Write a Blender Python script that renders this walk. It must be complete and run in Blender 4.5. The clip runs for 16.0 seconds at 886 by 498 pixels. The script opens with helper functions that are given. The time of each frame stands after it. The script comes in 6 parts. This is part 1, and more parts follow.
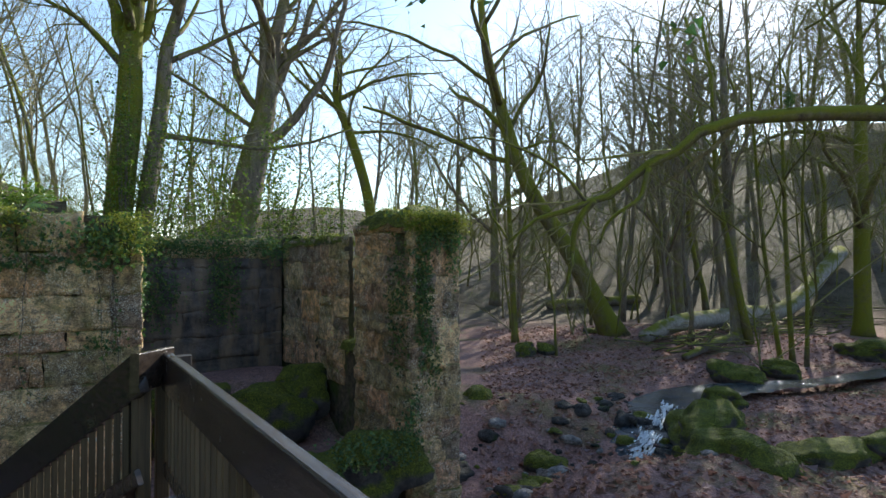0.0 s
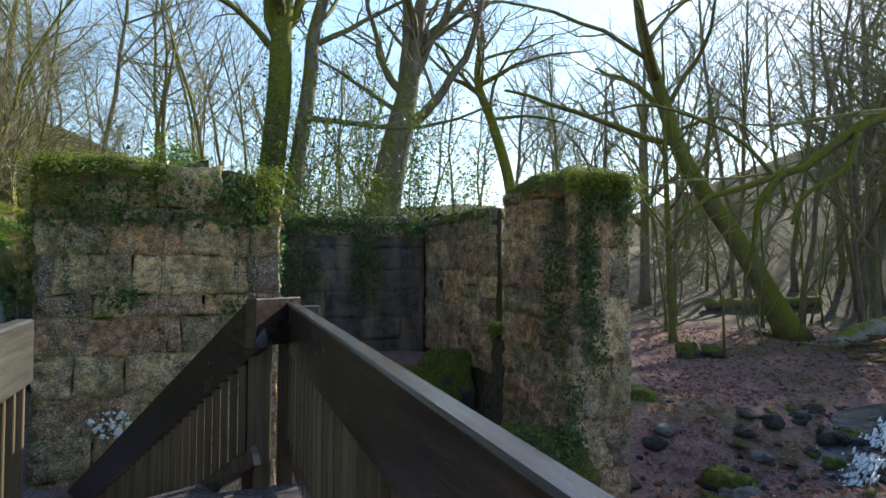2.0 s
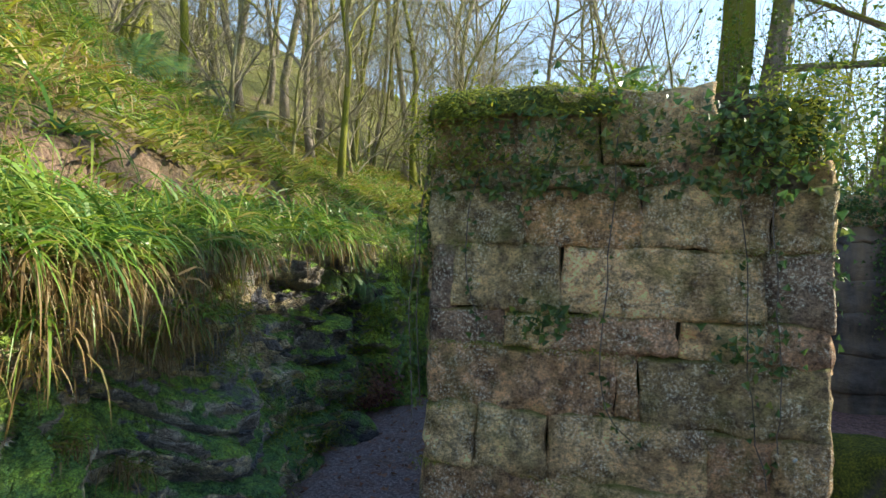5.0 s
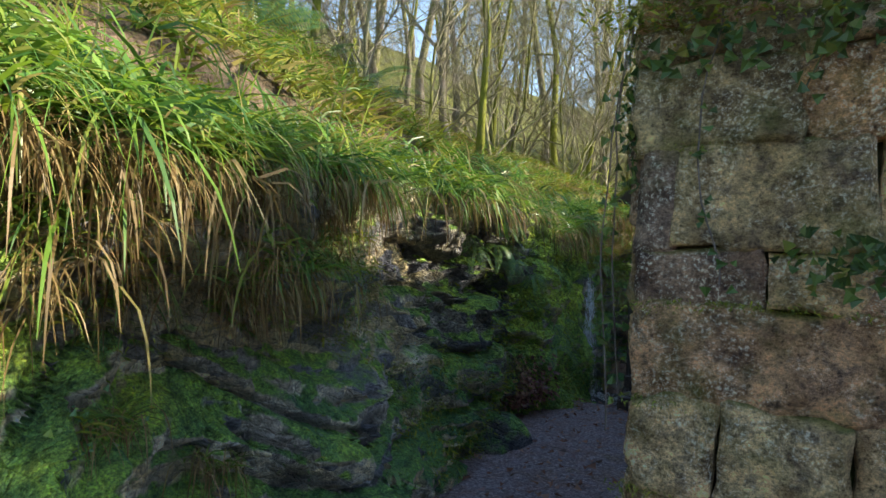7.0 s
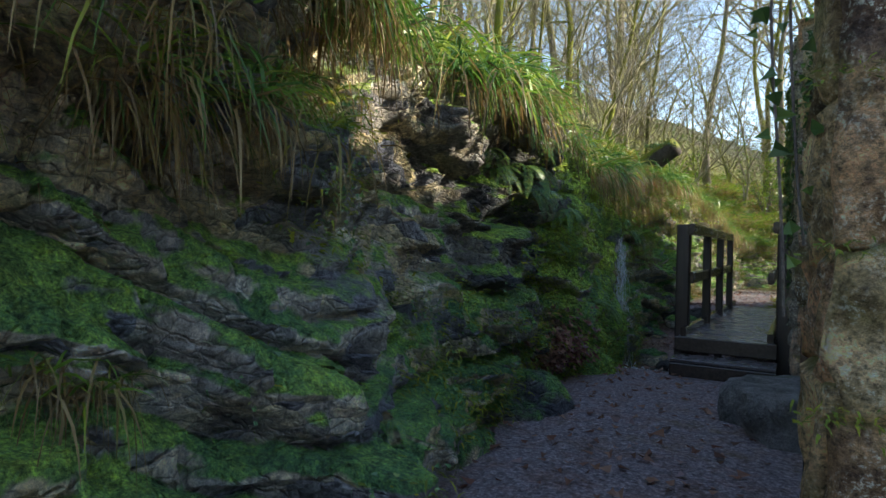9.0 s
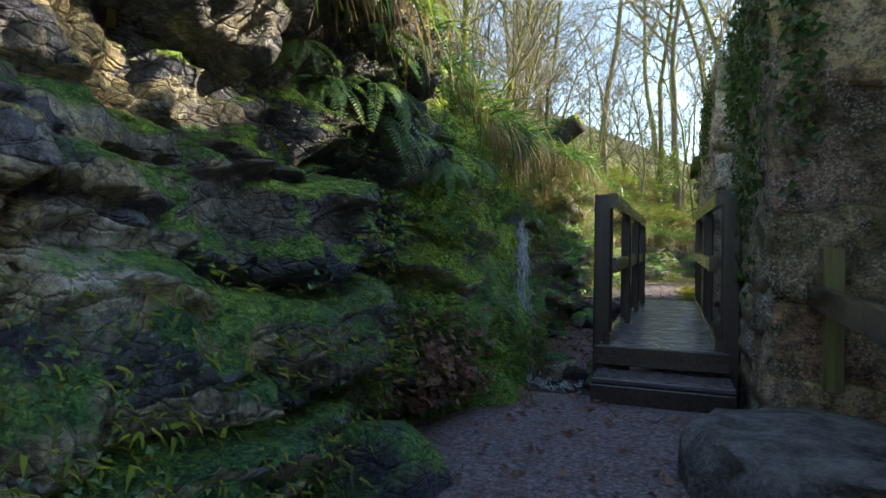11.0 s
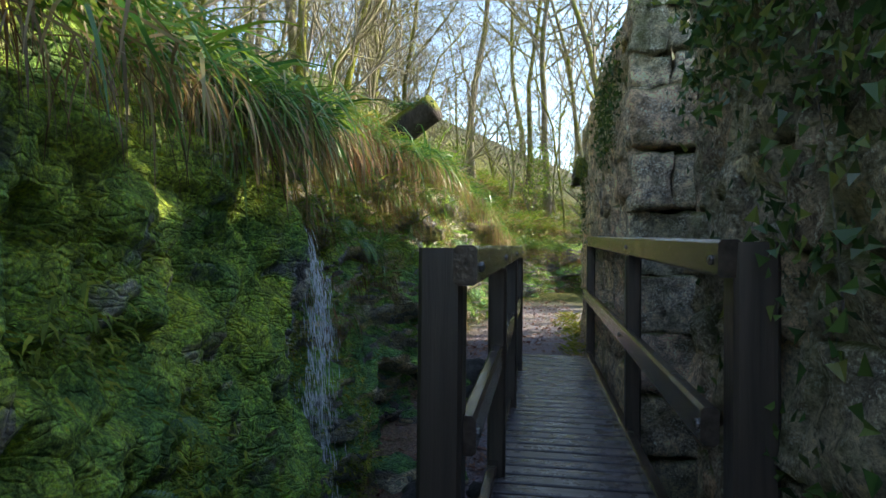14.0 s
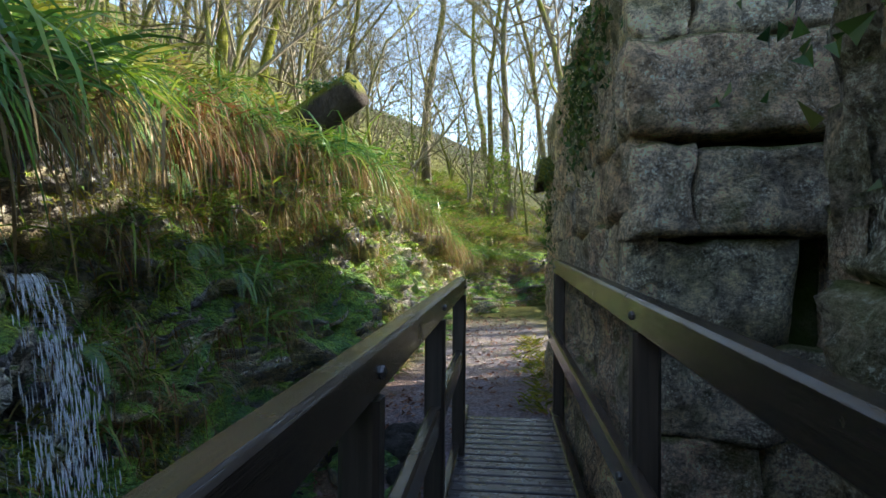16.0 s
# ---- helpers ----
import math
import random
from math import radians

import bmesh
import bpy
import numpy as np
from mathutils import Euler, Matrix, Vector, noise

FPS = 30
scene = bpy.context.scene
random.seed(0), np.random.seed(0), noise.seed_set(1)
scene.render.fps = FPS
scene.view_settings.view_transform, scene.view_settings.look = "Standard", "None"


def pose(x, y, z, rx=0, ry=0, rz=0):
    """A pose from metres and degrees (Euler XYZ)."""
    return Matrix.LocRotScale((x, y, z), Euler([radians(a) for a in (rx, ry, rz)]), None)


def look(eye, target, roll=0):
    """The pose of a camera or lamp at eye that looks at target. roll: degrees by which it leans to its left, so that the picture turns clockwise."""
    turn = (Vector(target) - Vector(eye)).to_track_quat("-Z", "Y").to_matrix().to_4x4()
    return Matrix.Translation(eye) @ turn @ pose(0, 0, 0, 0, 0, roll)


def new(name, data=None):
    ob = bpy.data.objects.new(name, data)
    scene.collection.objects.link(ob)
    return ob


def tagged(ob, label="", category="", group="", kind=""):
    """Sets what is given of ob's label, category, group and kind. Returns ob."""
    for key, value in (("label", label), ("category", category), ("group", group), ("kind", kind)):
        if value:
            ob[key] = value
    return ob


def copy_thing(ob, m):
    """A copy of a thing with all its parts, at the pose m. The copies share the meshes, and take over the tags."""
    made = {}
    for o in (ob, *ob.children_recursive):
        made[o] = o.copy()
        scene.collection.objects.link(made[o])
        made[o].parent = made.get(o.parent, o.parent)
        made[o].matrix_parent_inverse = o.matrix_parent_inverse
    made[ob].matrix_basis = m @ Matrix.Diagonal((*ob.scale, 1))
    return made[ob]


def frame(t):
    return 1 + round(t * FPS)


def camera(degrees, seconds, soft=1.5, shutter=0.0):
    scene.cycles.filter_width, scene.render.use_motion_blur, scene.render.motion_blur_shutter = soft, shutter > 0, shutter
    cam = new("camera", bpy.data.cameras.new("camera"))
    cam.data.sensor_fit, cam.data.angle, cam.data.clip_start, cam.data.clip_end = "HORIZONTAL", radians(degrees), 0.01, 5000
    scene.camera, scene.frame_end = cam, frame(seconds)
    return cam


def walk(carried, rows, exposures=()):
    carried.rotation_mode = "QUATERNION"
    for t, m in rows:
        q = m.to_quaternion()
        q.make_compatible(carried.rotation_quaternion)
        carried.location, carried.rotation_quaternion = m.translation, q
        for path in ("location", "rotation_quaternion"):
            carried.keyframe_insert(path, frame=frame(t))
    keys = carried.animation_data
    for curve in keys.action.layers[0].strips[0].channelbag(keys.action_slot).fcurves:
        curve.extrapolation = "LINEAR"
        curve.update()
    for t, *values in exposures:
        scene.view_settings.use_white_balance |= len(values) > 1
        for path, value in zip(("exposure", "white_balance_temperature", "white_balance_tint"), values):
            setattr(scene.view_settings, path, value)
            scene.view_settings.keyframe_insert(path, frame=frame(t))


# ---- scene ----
cam = camera(73.7, 16.0)
METRES, EYE, TILT, LEAN, TURN = 15.2, 2.67, 0.0, 0.0, -34.4
ROWS = [
    (0.0, 0.0, 0.0, 0.0, 0.01, 1.49, 0.38),
    (0.5, -0.0045, 0.0211, -0.0068, 0.34, 1.59, 0.31),
    (1.0, -0.0087, 0.041, -0.0129, 3.33, 1.61, 0.18),
    (1.5, -0.0156, 0.061, -0.0216, 6.53, 1.68, -0.1),
    (2.0, -0.0273, 0.0849, -0.0293, 13.15, 1.51, -0.33),
    (2.5, -0.045, 0.113, -0.0334, 16.04, 1.38, -0.55),
    (3.0, -0.0658, 0.1441, -0.0331, 20.2, 1.21, -0.74),
    (3.5, -0.0907, 0.1751, -0.033, 27.54, 1.14, -1.14),
    (4.0, -0.1167, 0.2056, -0.0318, 32.89, 1.14, -1.33),
    (4.5, -0.1458, 0.2319, -0.0313, 42.97, 1.01, -1.69),
    (5.0, -0.1751, 0.2539, -0.03, 51.92, 0.8, -2.0),
    (7.5, -0.2762, 0.2964, -0.0701, 65.29, 0.95, -1.91),
    (8.0, -0.2938, 0.3024, -0.0819, 65.67, 0.87, -1.81),
    (10.5, -0.4123, 0.3831, -0.1127, 60.1, 0.69, -1.27),
    (11.0, -0.4383, 0.4112, -0.108, 55.96, 0.85, -1.07),
    (11.5, -0.4632, 0.4402, -0.101, 52.89, 0.89, -0.97),
    (12.0, -0.4876, 0.4681, -0.0952, 50.77, 0.83, -0.83),
    (12.5, -0.5111, 0.4982, -0.0893, 48.52, 0.85, -0.72),
    (13.0, -0.5351, 0.5265, -0.083, 46.84, 0.94, -0.76),
    (13.5, -0.5572, 0.5536, -0.0769, 45.48, 0.99, -0.6),
    (14.0, -0.5776, 0.5827, -0.073, 43.75, 0.94, -0.58),
    (14.5, -0.5975, 0.6107, -0.0712, 42.44, 0.97, -0.61),
    (15.0, -0.6135, 0.6402, -0.0683, 41.31, 1.0, -0.49),
    (15.5, -0.6285, 0.6673, -0.0644, 40.55, 1.17, -0.51),
    (16.0, -0.6432, 0.6907, -0.0543, 40.29, 1.1, -0.52),
]
walk(cam, [(t, pose(0, 0, EYE, TILT, LEAN, TURN) @ pose(METRES * x, METRES * y, METRES * z, 90 + pitch, roll, yaw)) for t, x, y, z, yaw, pitch, roll in ROWS],
     exposures=[(0.0, 1.05, 6600, 6), (3.0, 1.25, 6800, 6), (5.0, 1.58, 7100, 8), (8.0, 1.7, 7000, 9), (11.0, 2.05, 7000, 10), (13.0, 2.18, 6900, 9), (14.5, 2.02, 6900, 9), (16, 1.96, 6800, 10)])

# ---- light ----
world = bpy.data.worlds.new("sky")
scene.world = world
world.use_nodes = True
wn = world.node_tree
sky = wn.nodes.new("ShaderNodeTexSky")
sky.sky_type = "NISHITA"
sky.sun_disc = False
SUN_EL, SUN_AZ = 28.5, 62.0          # azimuth from +y towards +x
sky.sun_elevation, sky.sun_rotation = radians(SUN_EL), radians(SUN_AZ)
sky.air_density, sky.dust_density, sky.ozone_density = 1.0, 0.2, 1.3
wn.links.new(sky.outputs[0], wn.nodes["Background"].inputs[0])
wn.nodes["Background"].inputs[1].default_value = 0.15
sun = new("sun", bpy.data.lights.new("sun", "SUN"))
sun.data.energy, sun.data.angle, sun.data.color = 4.5, radians(0.6), (1.0, 0.93, 0.80)
sd = Vector((math.sin(radians(SUN_AZ)) * math.cos(radians(SUN_EL)), math.cos(radians(SUN_AZ)) * math.cos(radians(SUN_EL)), math.sin(radians(SUN_EL))))
sun.matrix_world = look(tuple(sd * 60), (0, 0, 0))

# ---- small tools ----
rng = random.Random(7)
nrng = np.random.default_rng(11)


def vnoise(p, seed=0):
    """Smooth value noise in -1..1 at the rows of p (N x 3)."""
    p = np.asarray(p, float)
    i = np.floor(p).astype(np.int64)
    f = p - i
    f = f * f * (3 - 2 * f)
    out = np.zeros(len(p))
    for a in (0, 1):
        for b in (0, 1):
            for c in (0, 1):
                h = ((i[:, 0] + a) * 73856093) ^ ((i[:, 1] + b) * 19349663) ^ ((i[:, 2] + c) * 83492791) ^ (seed * 2654435)
                h = (h ^ (h >> 13)) * 1274126177 & 0x7FFFFFFF
                h = (h ^ (h >> 15)) & 0xFFFF
                w = (f[:, 0] if a else 1 - f[:, 0]) * (f[:, 1] if b else 1 - f[:, 1]) * (f[:, 2] if c else 1 - f[:, 2])
                out += w * (h / 32767.5 - 1)
    return out


def fbm(p, octaves=4, seed=0):
    p = np.asarray(p, float)
    out, amp = np.zeros(len(p)), 1.0
    for o in range(octaves):
        out += amp * vnoise(p * 2 ** o + 17.3 * o, seed + o)
        amp *= 0.5
    return out


class Geo:
    """Collects vertices and faces for one mesh."""

    def __init__(self):
        self.v, self.f, self.n = [], [], 0

    def add(self, verts, faces):
        verts = np.asarray(verts, float)
        self.v.append(verts)
        n = self.n
        self.f.extend([tuple(int(k) + n for k in face) for face in faces])
        self.n += len(verts)

    def mesh(self, name, material, smooth=False):
        me = bpy.data.meshes.new(name)
        me.from_pydata(np.concatenate(self.v).tolist() if self.v else [], [], self.f)
        me.materials.append(material)
        if smooth:
            me.shade_smooth()
        return me


def part(name, geo, material, parent=None, label="", smooth=False):
    ob = new(name, geo.mesh(name, material, smooth) if isinstance(geo, Geo) else geo)
    ob.parent = parent
    if label:
        ob["label"] = label
    return ob


def base(name, x=0, y=0, z=0, **tags):
    ob = new(name)
    ob.matrix_world = pose(x, y, z)
    return tagged(ob, **tags)


def tube(geo, pts, radii, k=6, cap=True):
    pts = np.asarray(pts, float)
    n = len(pts)
    tang = np.gradient(pts, axis=0)
    tang /= np.linalg.norm(tang, axis=1)[:, None] + 1e-9
    ref = np.array([0.31, 0.17, 0.93]) if abs(tang[0, 2]) < 0.9 else np.array([0.93, 0.31, 0.1])
    s = np.cross(tang, ref)
    s /= np.linalg.norm(s, axis=1)[:, None] + 1e-9
    b = np.cross(tang, s)
    ang = np.arange(k) * 2 * math.pi / k
    ring = np.cos(ang)[None, :, None] * s[:, None] + np.sin(ang)[None, :, None] * b[:, None]
    v = (pts[:, None] + ring * np.asarray(radii)[:, None, None]).reshape(-1, 3)
    f = [(i * k + j, i * k + (j + 1) % k, (i + 1) * k + (j + 1) % k, (i + 1) * k + j) for i in range(n - 1) for j in range(k)]
    if cap:
        f += [tuple(range(k - 1, -1, -1)), tuple((n - 1) * k + j for j in range(k))]
    geo.add(v, f)


def smooth_line(pts, n):
    """n points along a rounded line through pts."""
    pts = np.asarray(pts, float)
    m = len(pts)
    ext = np.vstack([2 * pts[0] - pts[1], pts, 2 * pts[-1] - pts[-2]])
    out = []
    for u in np.linspace(0, m - 1 - 1e-6, n):
        i = int(u)
        t = u - i
        p0, p1, p2, p3 = ext[i:i + 4]
        out.append(0.5 * (2 * p1 + (p2 - p0) * t + (2 * p0 - 5 * p1 + 4 * p2 - p3) * t * t + (3 * p1 - p0 - 3 * p2 + p3) * t ** 3))
    return np.array(out)


def beam(geo, a, b, w, h, up=(0, 0, 1), bev=0.008):
    """A board from a to b: w across, h along up, with chamfered edges."""
    a, b = np.asarray(a, float), np.asarray(b, float)
    d = (b - a) / np.linalg.norm(b - a)
    s = np.cross(d, np.asarray(up, float))
    s /= np.linalg.norm(s)
    u = np.cross(s, d)
    hw, hh = w / 2, h / 2
    prof = [(-hw, -hh + bev), (-hw + bev, -hh), (hw - bev, -hh), (hw, -hh + bev), (hw, hh - bev), (hw - bev, hh), (-hw + bev, hh), (-hw, hh - bev)]
    v = [p + s * q[0] + u * q[1] for p in (a, b) for q in prof]
    f = [(j, (j + 1) % 8, 8 + (j + 1) % 8, 8 + j) for j in range(8)] + [tuple(range(7, -1, -1)), tuple(range(8, 16))]
    geo.add(v, f)


# ---- materials ----
def material(name, rough=0.8, spec=0.3):
    m = bpy.data.materials.new(name)
    m.use_nodes = True
    nt = m.node_tree
    bs = nt.nodes["Principled BSDF"]
    bs.inputs["Roughness"].default_value = rough
    bs.inputs["Specular IOR Level"].default_value = spec
    return m, nt, bs


def nnoise(nt, scale, detail=4, rough=0.6, vec=None, stretch=None):
    if vec is None:
        vec = nt.nodes.new("ShaderNodeNewGeometry").outputs["Position"]
    if stretch:
        mp = nt.nodes.new("ShaderNodeMapping")
        mp.inputs["Scale"].default_value = stretch
        nt.links.new(vec, mp.inputs[0])
        vec = mp.outputs[0]
    n = nt.nodes.new("ShaderNodeTexNoise")
    n.inputs["Scale"].default_value, n.inputs["Detail"].default_value, n.inputs["Roughness"].default_value = scale, detail, rough
    nt.links.new(vec, n.inputs["Vector"])
    return n.outputs["Fac"]


def ramp(nt, fac, *stops):
    r = nt.nodes.new("ShaderNodeValToRGB")
    el = r.color_ramp.elements
    while len(el) < len(stops):
        el.new(0.5)
    for e, (p, c) in zip(el, stops):
        e.position = p
        e.color = (*c, 1) if len(c) == 3 else c
    nt.links.new(fac, r.inputs[0])
    return r.outputs[0]


def mix(nt, fac, a, b, mode="MIX"):
    n = nt.nodes.new("ShaderNodeMix")
    n.data_type, n.blend_type = "RGBA", mode
    for sock, val in ((n.inputs[0], fac), (n.inputs[6], a), (n.inputs[7], b)):
        if isinstance(val, (int, float)):
            sock.default_value = val
        elif isinstance(val, tuple):
            sock.default_value = (*val, 1)
        else:
            nt.links.new(val, sock)
    return n.outputs[2]


def mth(nt, op, a, b=0.0):
    n = nt.nodes.new("ShaderNodeMath")
    n.operation = op
    n.use_clamp = False
    for sock, val in ((n.inputs[0], a), (n.inputs[1], b)):
        if isinstance(val, (int, float)):
            sock.default_value = val
        else:
            nt.links.new(val, sock)
    return n.outputs[0]


def bump(nt, bs, height, strength, dist=0.02):
    b = nt.nodes.new("ShaderNodeBump")
    b.inputs["Strength"].default_value, b.inputs["Distance"].default_value = strength, dist
    nt.links.new(height, b.inputs["Height"])
    nt.links.new(b.outputs[0], bs.inputs["Normal"])


def upward(nt, lo=0.2, hi=0.8):
    """0..1: how far the surface faces the sky."""
    g = nt.nodes.new("ShaderNodeNewGeometry")
    sx = nt.nodes.new("ShaderNodeSeparateXYZ")
    nt.links.new(g.outputs["Normal"], sx.inputs[0])
    mr = nt.nodes.new("ShaderNodeMapRange")
    mr.inputs["From Min"].default_value, mr.inputs["From Max"].default_value = lo, hi
    nt.links.new(sx.outputs["Z"], mr.inputs["Value"])
    return mr.outputs[0]


def step(nt, fac, lo, hi):
    mr = nt.nodes.new("ShaderNodeMapRange")
    mr.inputs["From Min"].default_value, mr.inputs["From Max"].default_value = lo, hi
    nt.links.new(fac, mr.inputs["Value"])
    return mr.outputs[0]


def obj_random(nt):
    return nt.nodes.new("ShaderNodeObjectInfo").outputs["Random"]


def island_random(nt):
    return nt.nodes.new("ShaderNodeNewGeometry").outputs["Random Per Island"]


MOSS_D, MOSS_L = (0.045, 0.075, 0.012), (0.20, 0.24, 0.025)


def make_stone(name, warm=1.0, moss=0.5, lum=1.0, grey=0.0):
    m, nt, bs = material(name, 0.85, 0.25)
    n1 = nnoise(nt, 1.9, 5, 0.65)
    n2 = nnoise(nt, 11, 7, 0.75)
    n3 = nnoise(nt, 52, 5, 0.8)
    col = ramp(nt, n1, (0.3, (0.22, 0.165, 0.12)), (0.5, (0.42, 0.33 * warm, 0.22 * warm)), (0.7, (0.58, 0.49, 0.34)))
    tint = ramp(nt, obj_random(nt), (0.0, (0.45, 0.37, 0.37)), (0.18, (1.0, 0.74, 0.62)), (0.36, (0.80, 0.66, 0.50)), (0.52, (0.58, 0.58, 0.44)), (0.7, (1.25, 1.12, 0.88)), (0.88, (0.36, 0.32, 0.36)), (1.0, (1.05, 0.78, 0.5)))
    col = mix(nt, 1.0, col, tint, "MULTIPLY")
    col = mix(nt, grey, col, (0.36, 0.36, 0.335), "MIX")
    col = mix(nt, mth(nt, "MULTIPLY", step(nt, n2, 0.47, 0.64), 0.72), col, (0.05, 0.04, 0.042))
    col = mix(nt, mth(nt, "MULTIPLY", step(nt, n3, 0.46, 0.34), 0.75), col, (0.03, 0.026, 0.026))
    grain = ramp(nt, nnoise(nt, 34, 6, 0.85, stretch=(1, 1, 1.8)), (0.34, (0.42, 0.39, 0.38)), (0.5, (1.0, 1.0, 1.0)), (0.66, (1.5, 1.47, 1.4)))
    col = mix(nt, 0.9, col, grain, "MULTIPLY")
    mott = ramp(nt, nnoise(nt, 6.5, 6, 0.75), (0.38, (0.50, 0.46, 0.43)), (0.49, (0.95, 0.95, 0.95)), (0.60, (1.42, 1.38, 1.30)))
    col = mix(nt, 0.95, col, mott, "MULTIPLY")
    # pale lichen specks and grey patches
    lich = mth(nt, "MULTIPLY", step(nt, n3, 0.53, 0.60), step(nt, nnoise(nt, 4.2, 5, 0.7), 0.45, 0.55))
    col = mix(nt, mth(nt, "MULTIPLY", lich, 0.75), col, (0.60, 0.60, 0.50))
    col = mix(nt, 1.0, col, (lum, lum, lum), "MULTIPLY")
    mo = mth(nt, "MULTIPLY", step(nt, nnoise(nt, 2.3, 6, 0.7), 0.62 - 0.18 * moss, 0.80 - 0.1 * moss), 0.75)
    mo = mth(nt, "MAXIMUM", mo, mth(nt, "MULTIPLY", upward(nt, 0.4, 0.9), 0.8))
    mcol = mix(nt, n3, MOSS_D, MOSS_L)
    nt.links.new(mix(nt, mo, col, mcol), bs.inputs["Base Color"])
    hgt = mth(nt, "ADD", n2, mth(nt, "MULTIPLY", n3, 0.45))
    bump(nt, bs, hgt, 1.0, 0.10)
    return m


STONE = make_stone("sandstone_blocks", 1.0, 0.65, 1.95, 0.03)
STONE_G = make_stone("grey_sandstone", 1.02, 0.55, 2.3, 0.35)
STONE_D = make_stone("mossy_grey_sandstone", 1.05, 0.8, 1.9, 0.35)


def make_core():
    m, nt, bs = material("dark_mortar", 0.95, 0.1)
    n = nnoise(nt, 9, 6, 0.7)
    nt.links.new(mix(nt, step(nt, nnoise(nt, 1.4, 4), 0.45, 0.65), ramp(nt, n, (0.3, (0.04, 0.034, 0.028)), (0.7, (0.17, 0.14, 0.10))), MOSS_D), bs.inputs["Base Color"])
    bump(nt, bs, n, 1.0, 0.05)
    return m


CORE = make_core()


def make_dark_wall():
    """Dark, water-stained inner wall."""
    m, nt, bs = material("dark_masonry", 0.75, 0.3)
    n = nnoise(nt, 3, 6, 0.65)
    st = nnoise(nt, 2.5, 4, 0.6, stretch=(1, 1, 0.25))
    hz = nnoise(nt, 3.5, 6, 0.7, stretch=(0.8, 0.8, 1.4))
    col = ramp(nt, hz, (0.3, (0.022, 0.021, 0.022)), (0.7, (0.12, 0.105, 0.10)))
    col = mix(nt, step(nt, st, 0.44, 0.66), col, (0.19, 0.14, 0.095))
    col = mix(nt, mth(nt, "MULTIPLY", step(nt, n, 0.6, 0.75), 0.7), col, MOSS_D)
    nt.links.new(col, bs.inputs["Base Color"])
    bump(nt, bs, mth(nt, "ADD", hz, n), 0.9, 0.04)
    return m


DARKWALL = make_dark_wall()


def warped(nt, amount, scale, stretch):
    """World position, stretched and stirred by noise."""
    pos = nt.nodes.new("ShaderNodeNewGeometry").outputs["Position"]
    nz = nt.nodes.new("ShaderNodeTexNoise")
    nz.inputs["Scale"].default_value, nz.inputs["Detail"].default_value = scale, 4
    nt.links.new(pos, nz.inputs["Vector"])
    sc = nt.nodes.new("ShaderNodeVectorMath")
    sc.operation = "MULTIPLY_ADD"
    sc.inputs[1].default_value = (amount, amount, amount)
    nt.links.new(nz.outputs["Color"], sc.inputs[0])
    nt.links.new(pos, sc.inputs[2])
    mp = nt.nodes.new("ShaderNodeMapping")
    mp.inputs["Scale"].default_value = stretch
    nt.links.new(sc.outputs[0], mp.inputs[0])
    return mp.outputs[0]


def cells(nt, vec, scale, feature="F1"):
    v = nt.nodes.new("ShaderNodeTexVoronoi")
    v.feature = feature
    v.inputs["Scale"].default_value = scale
    nt.links.new(vec, v.inputs["Vector"])
    return v


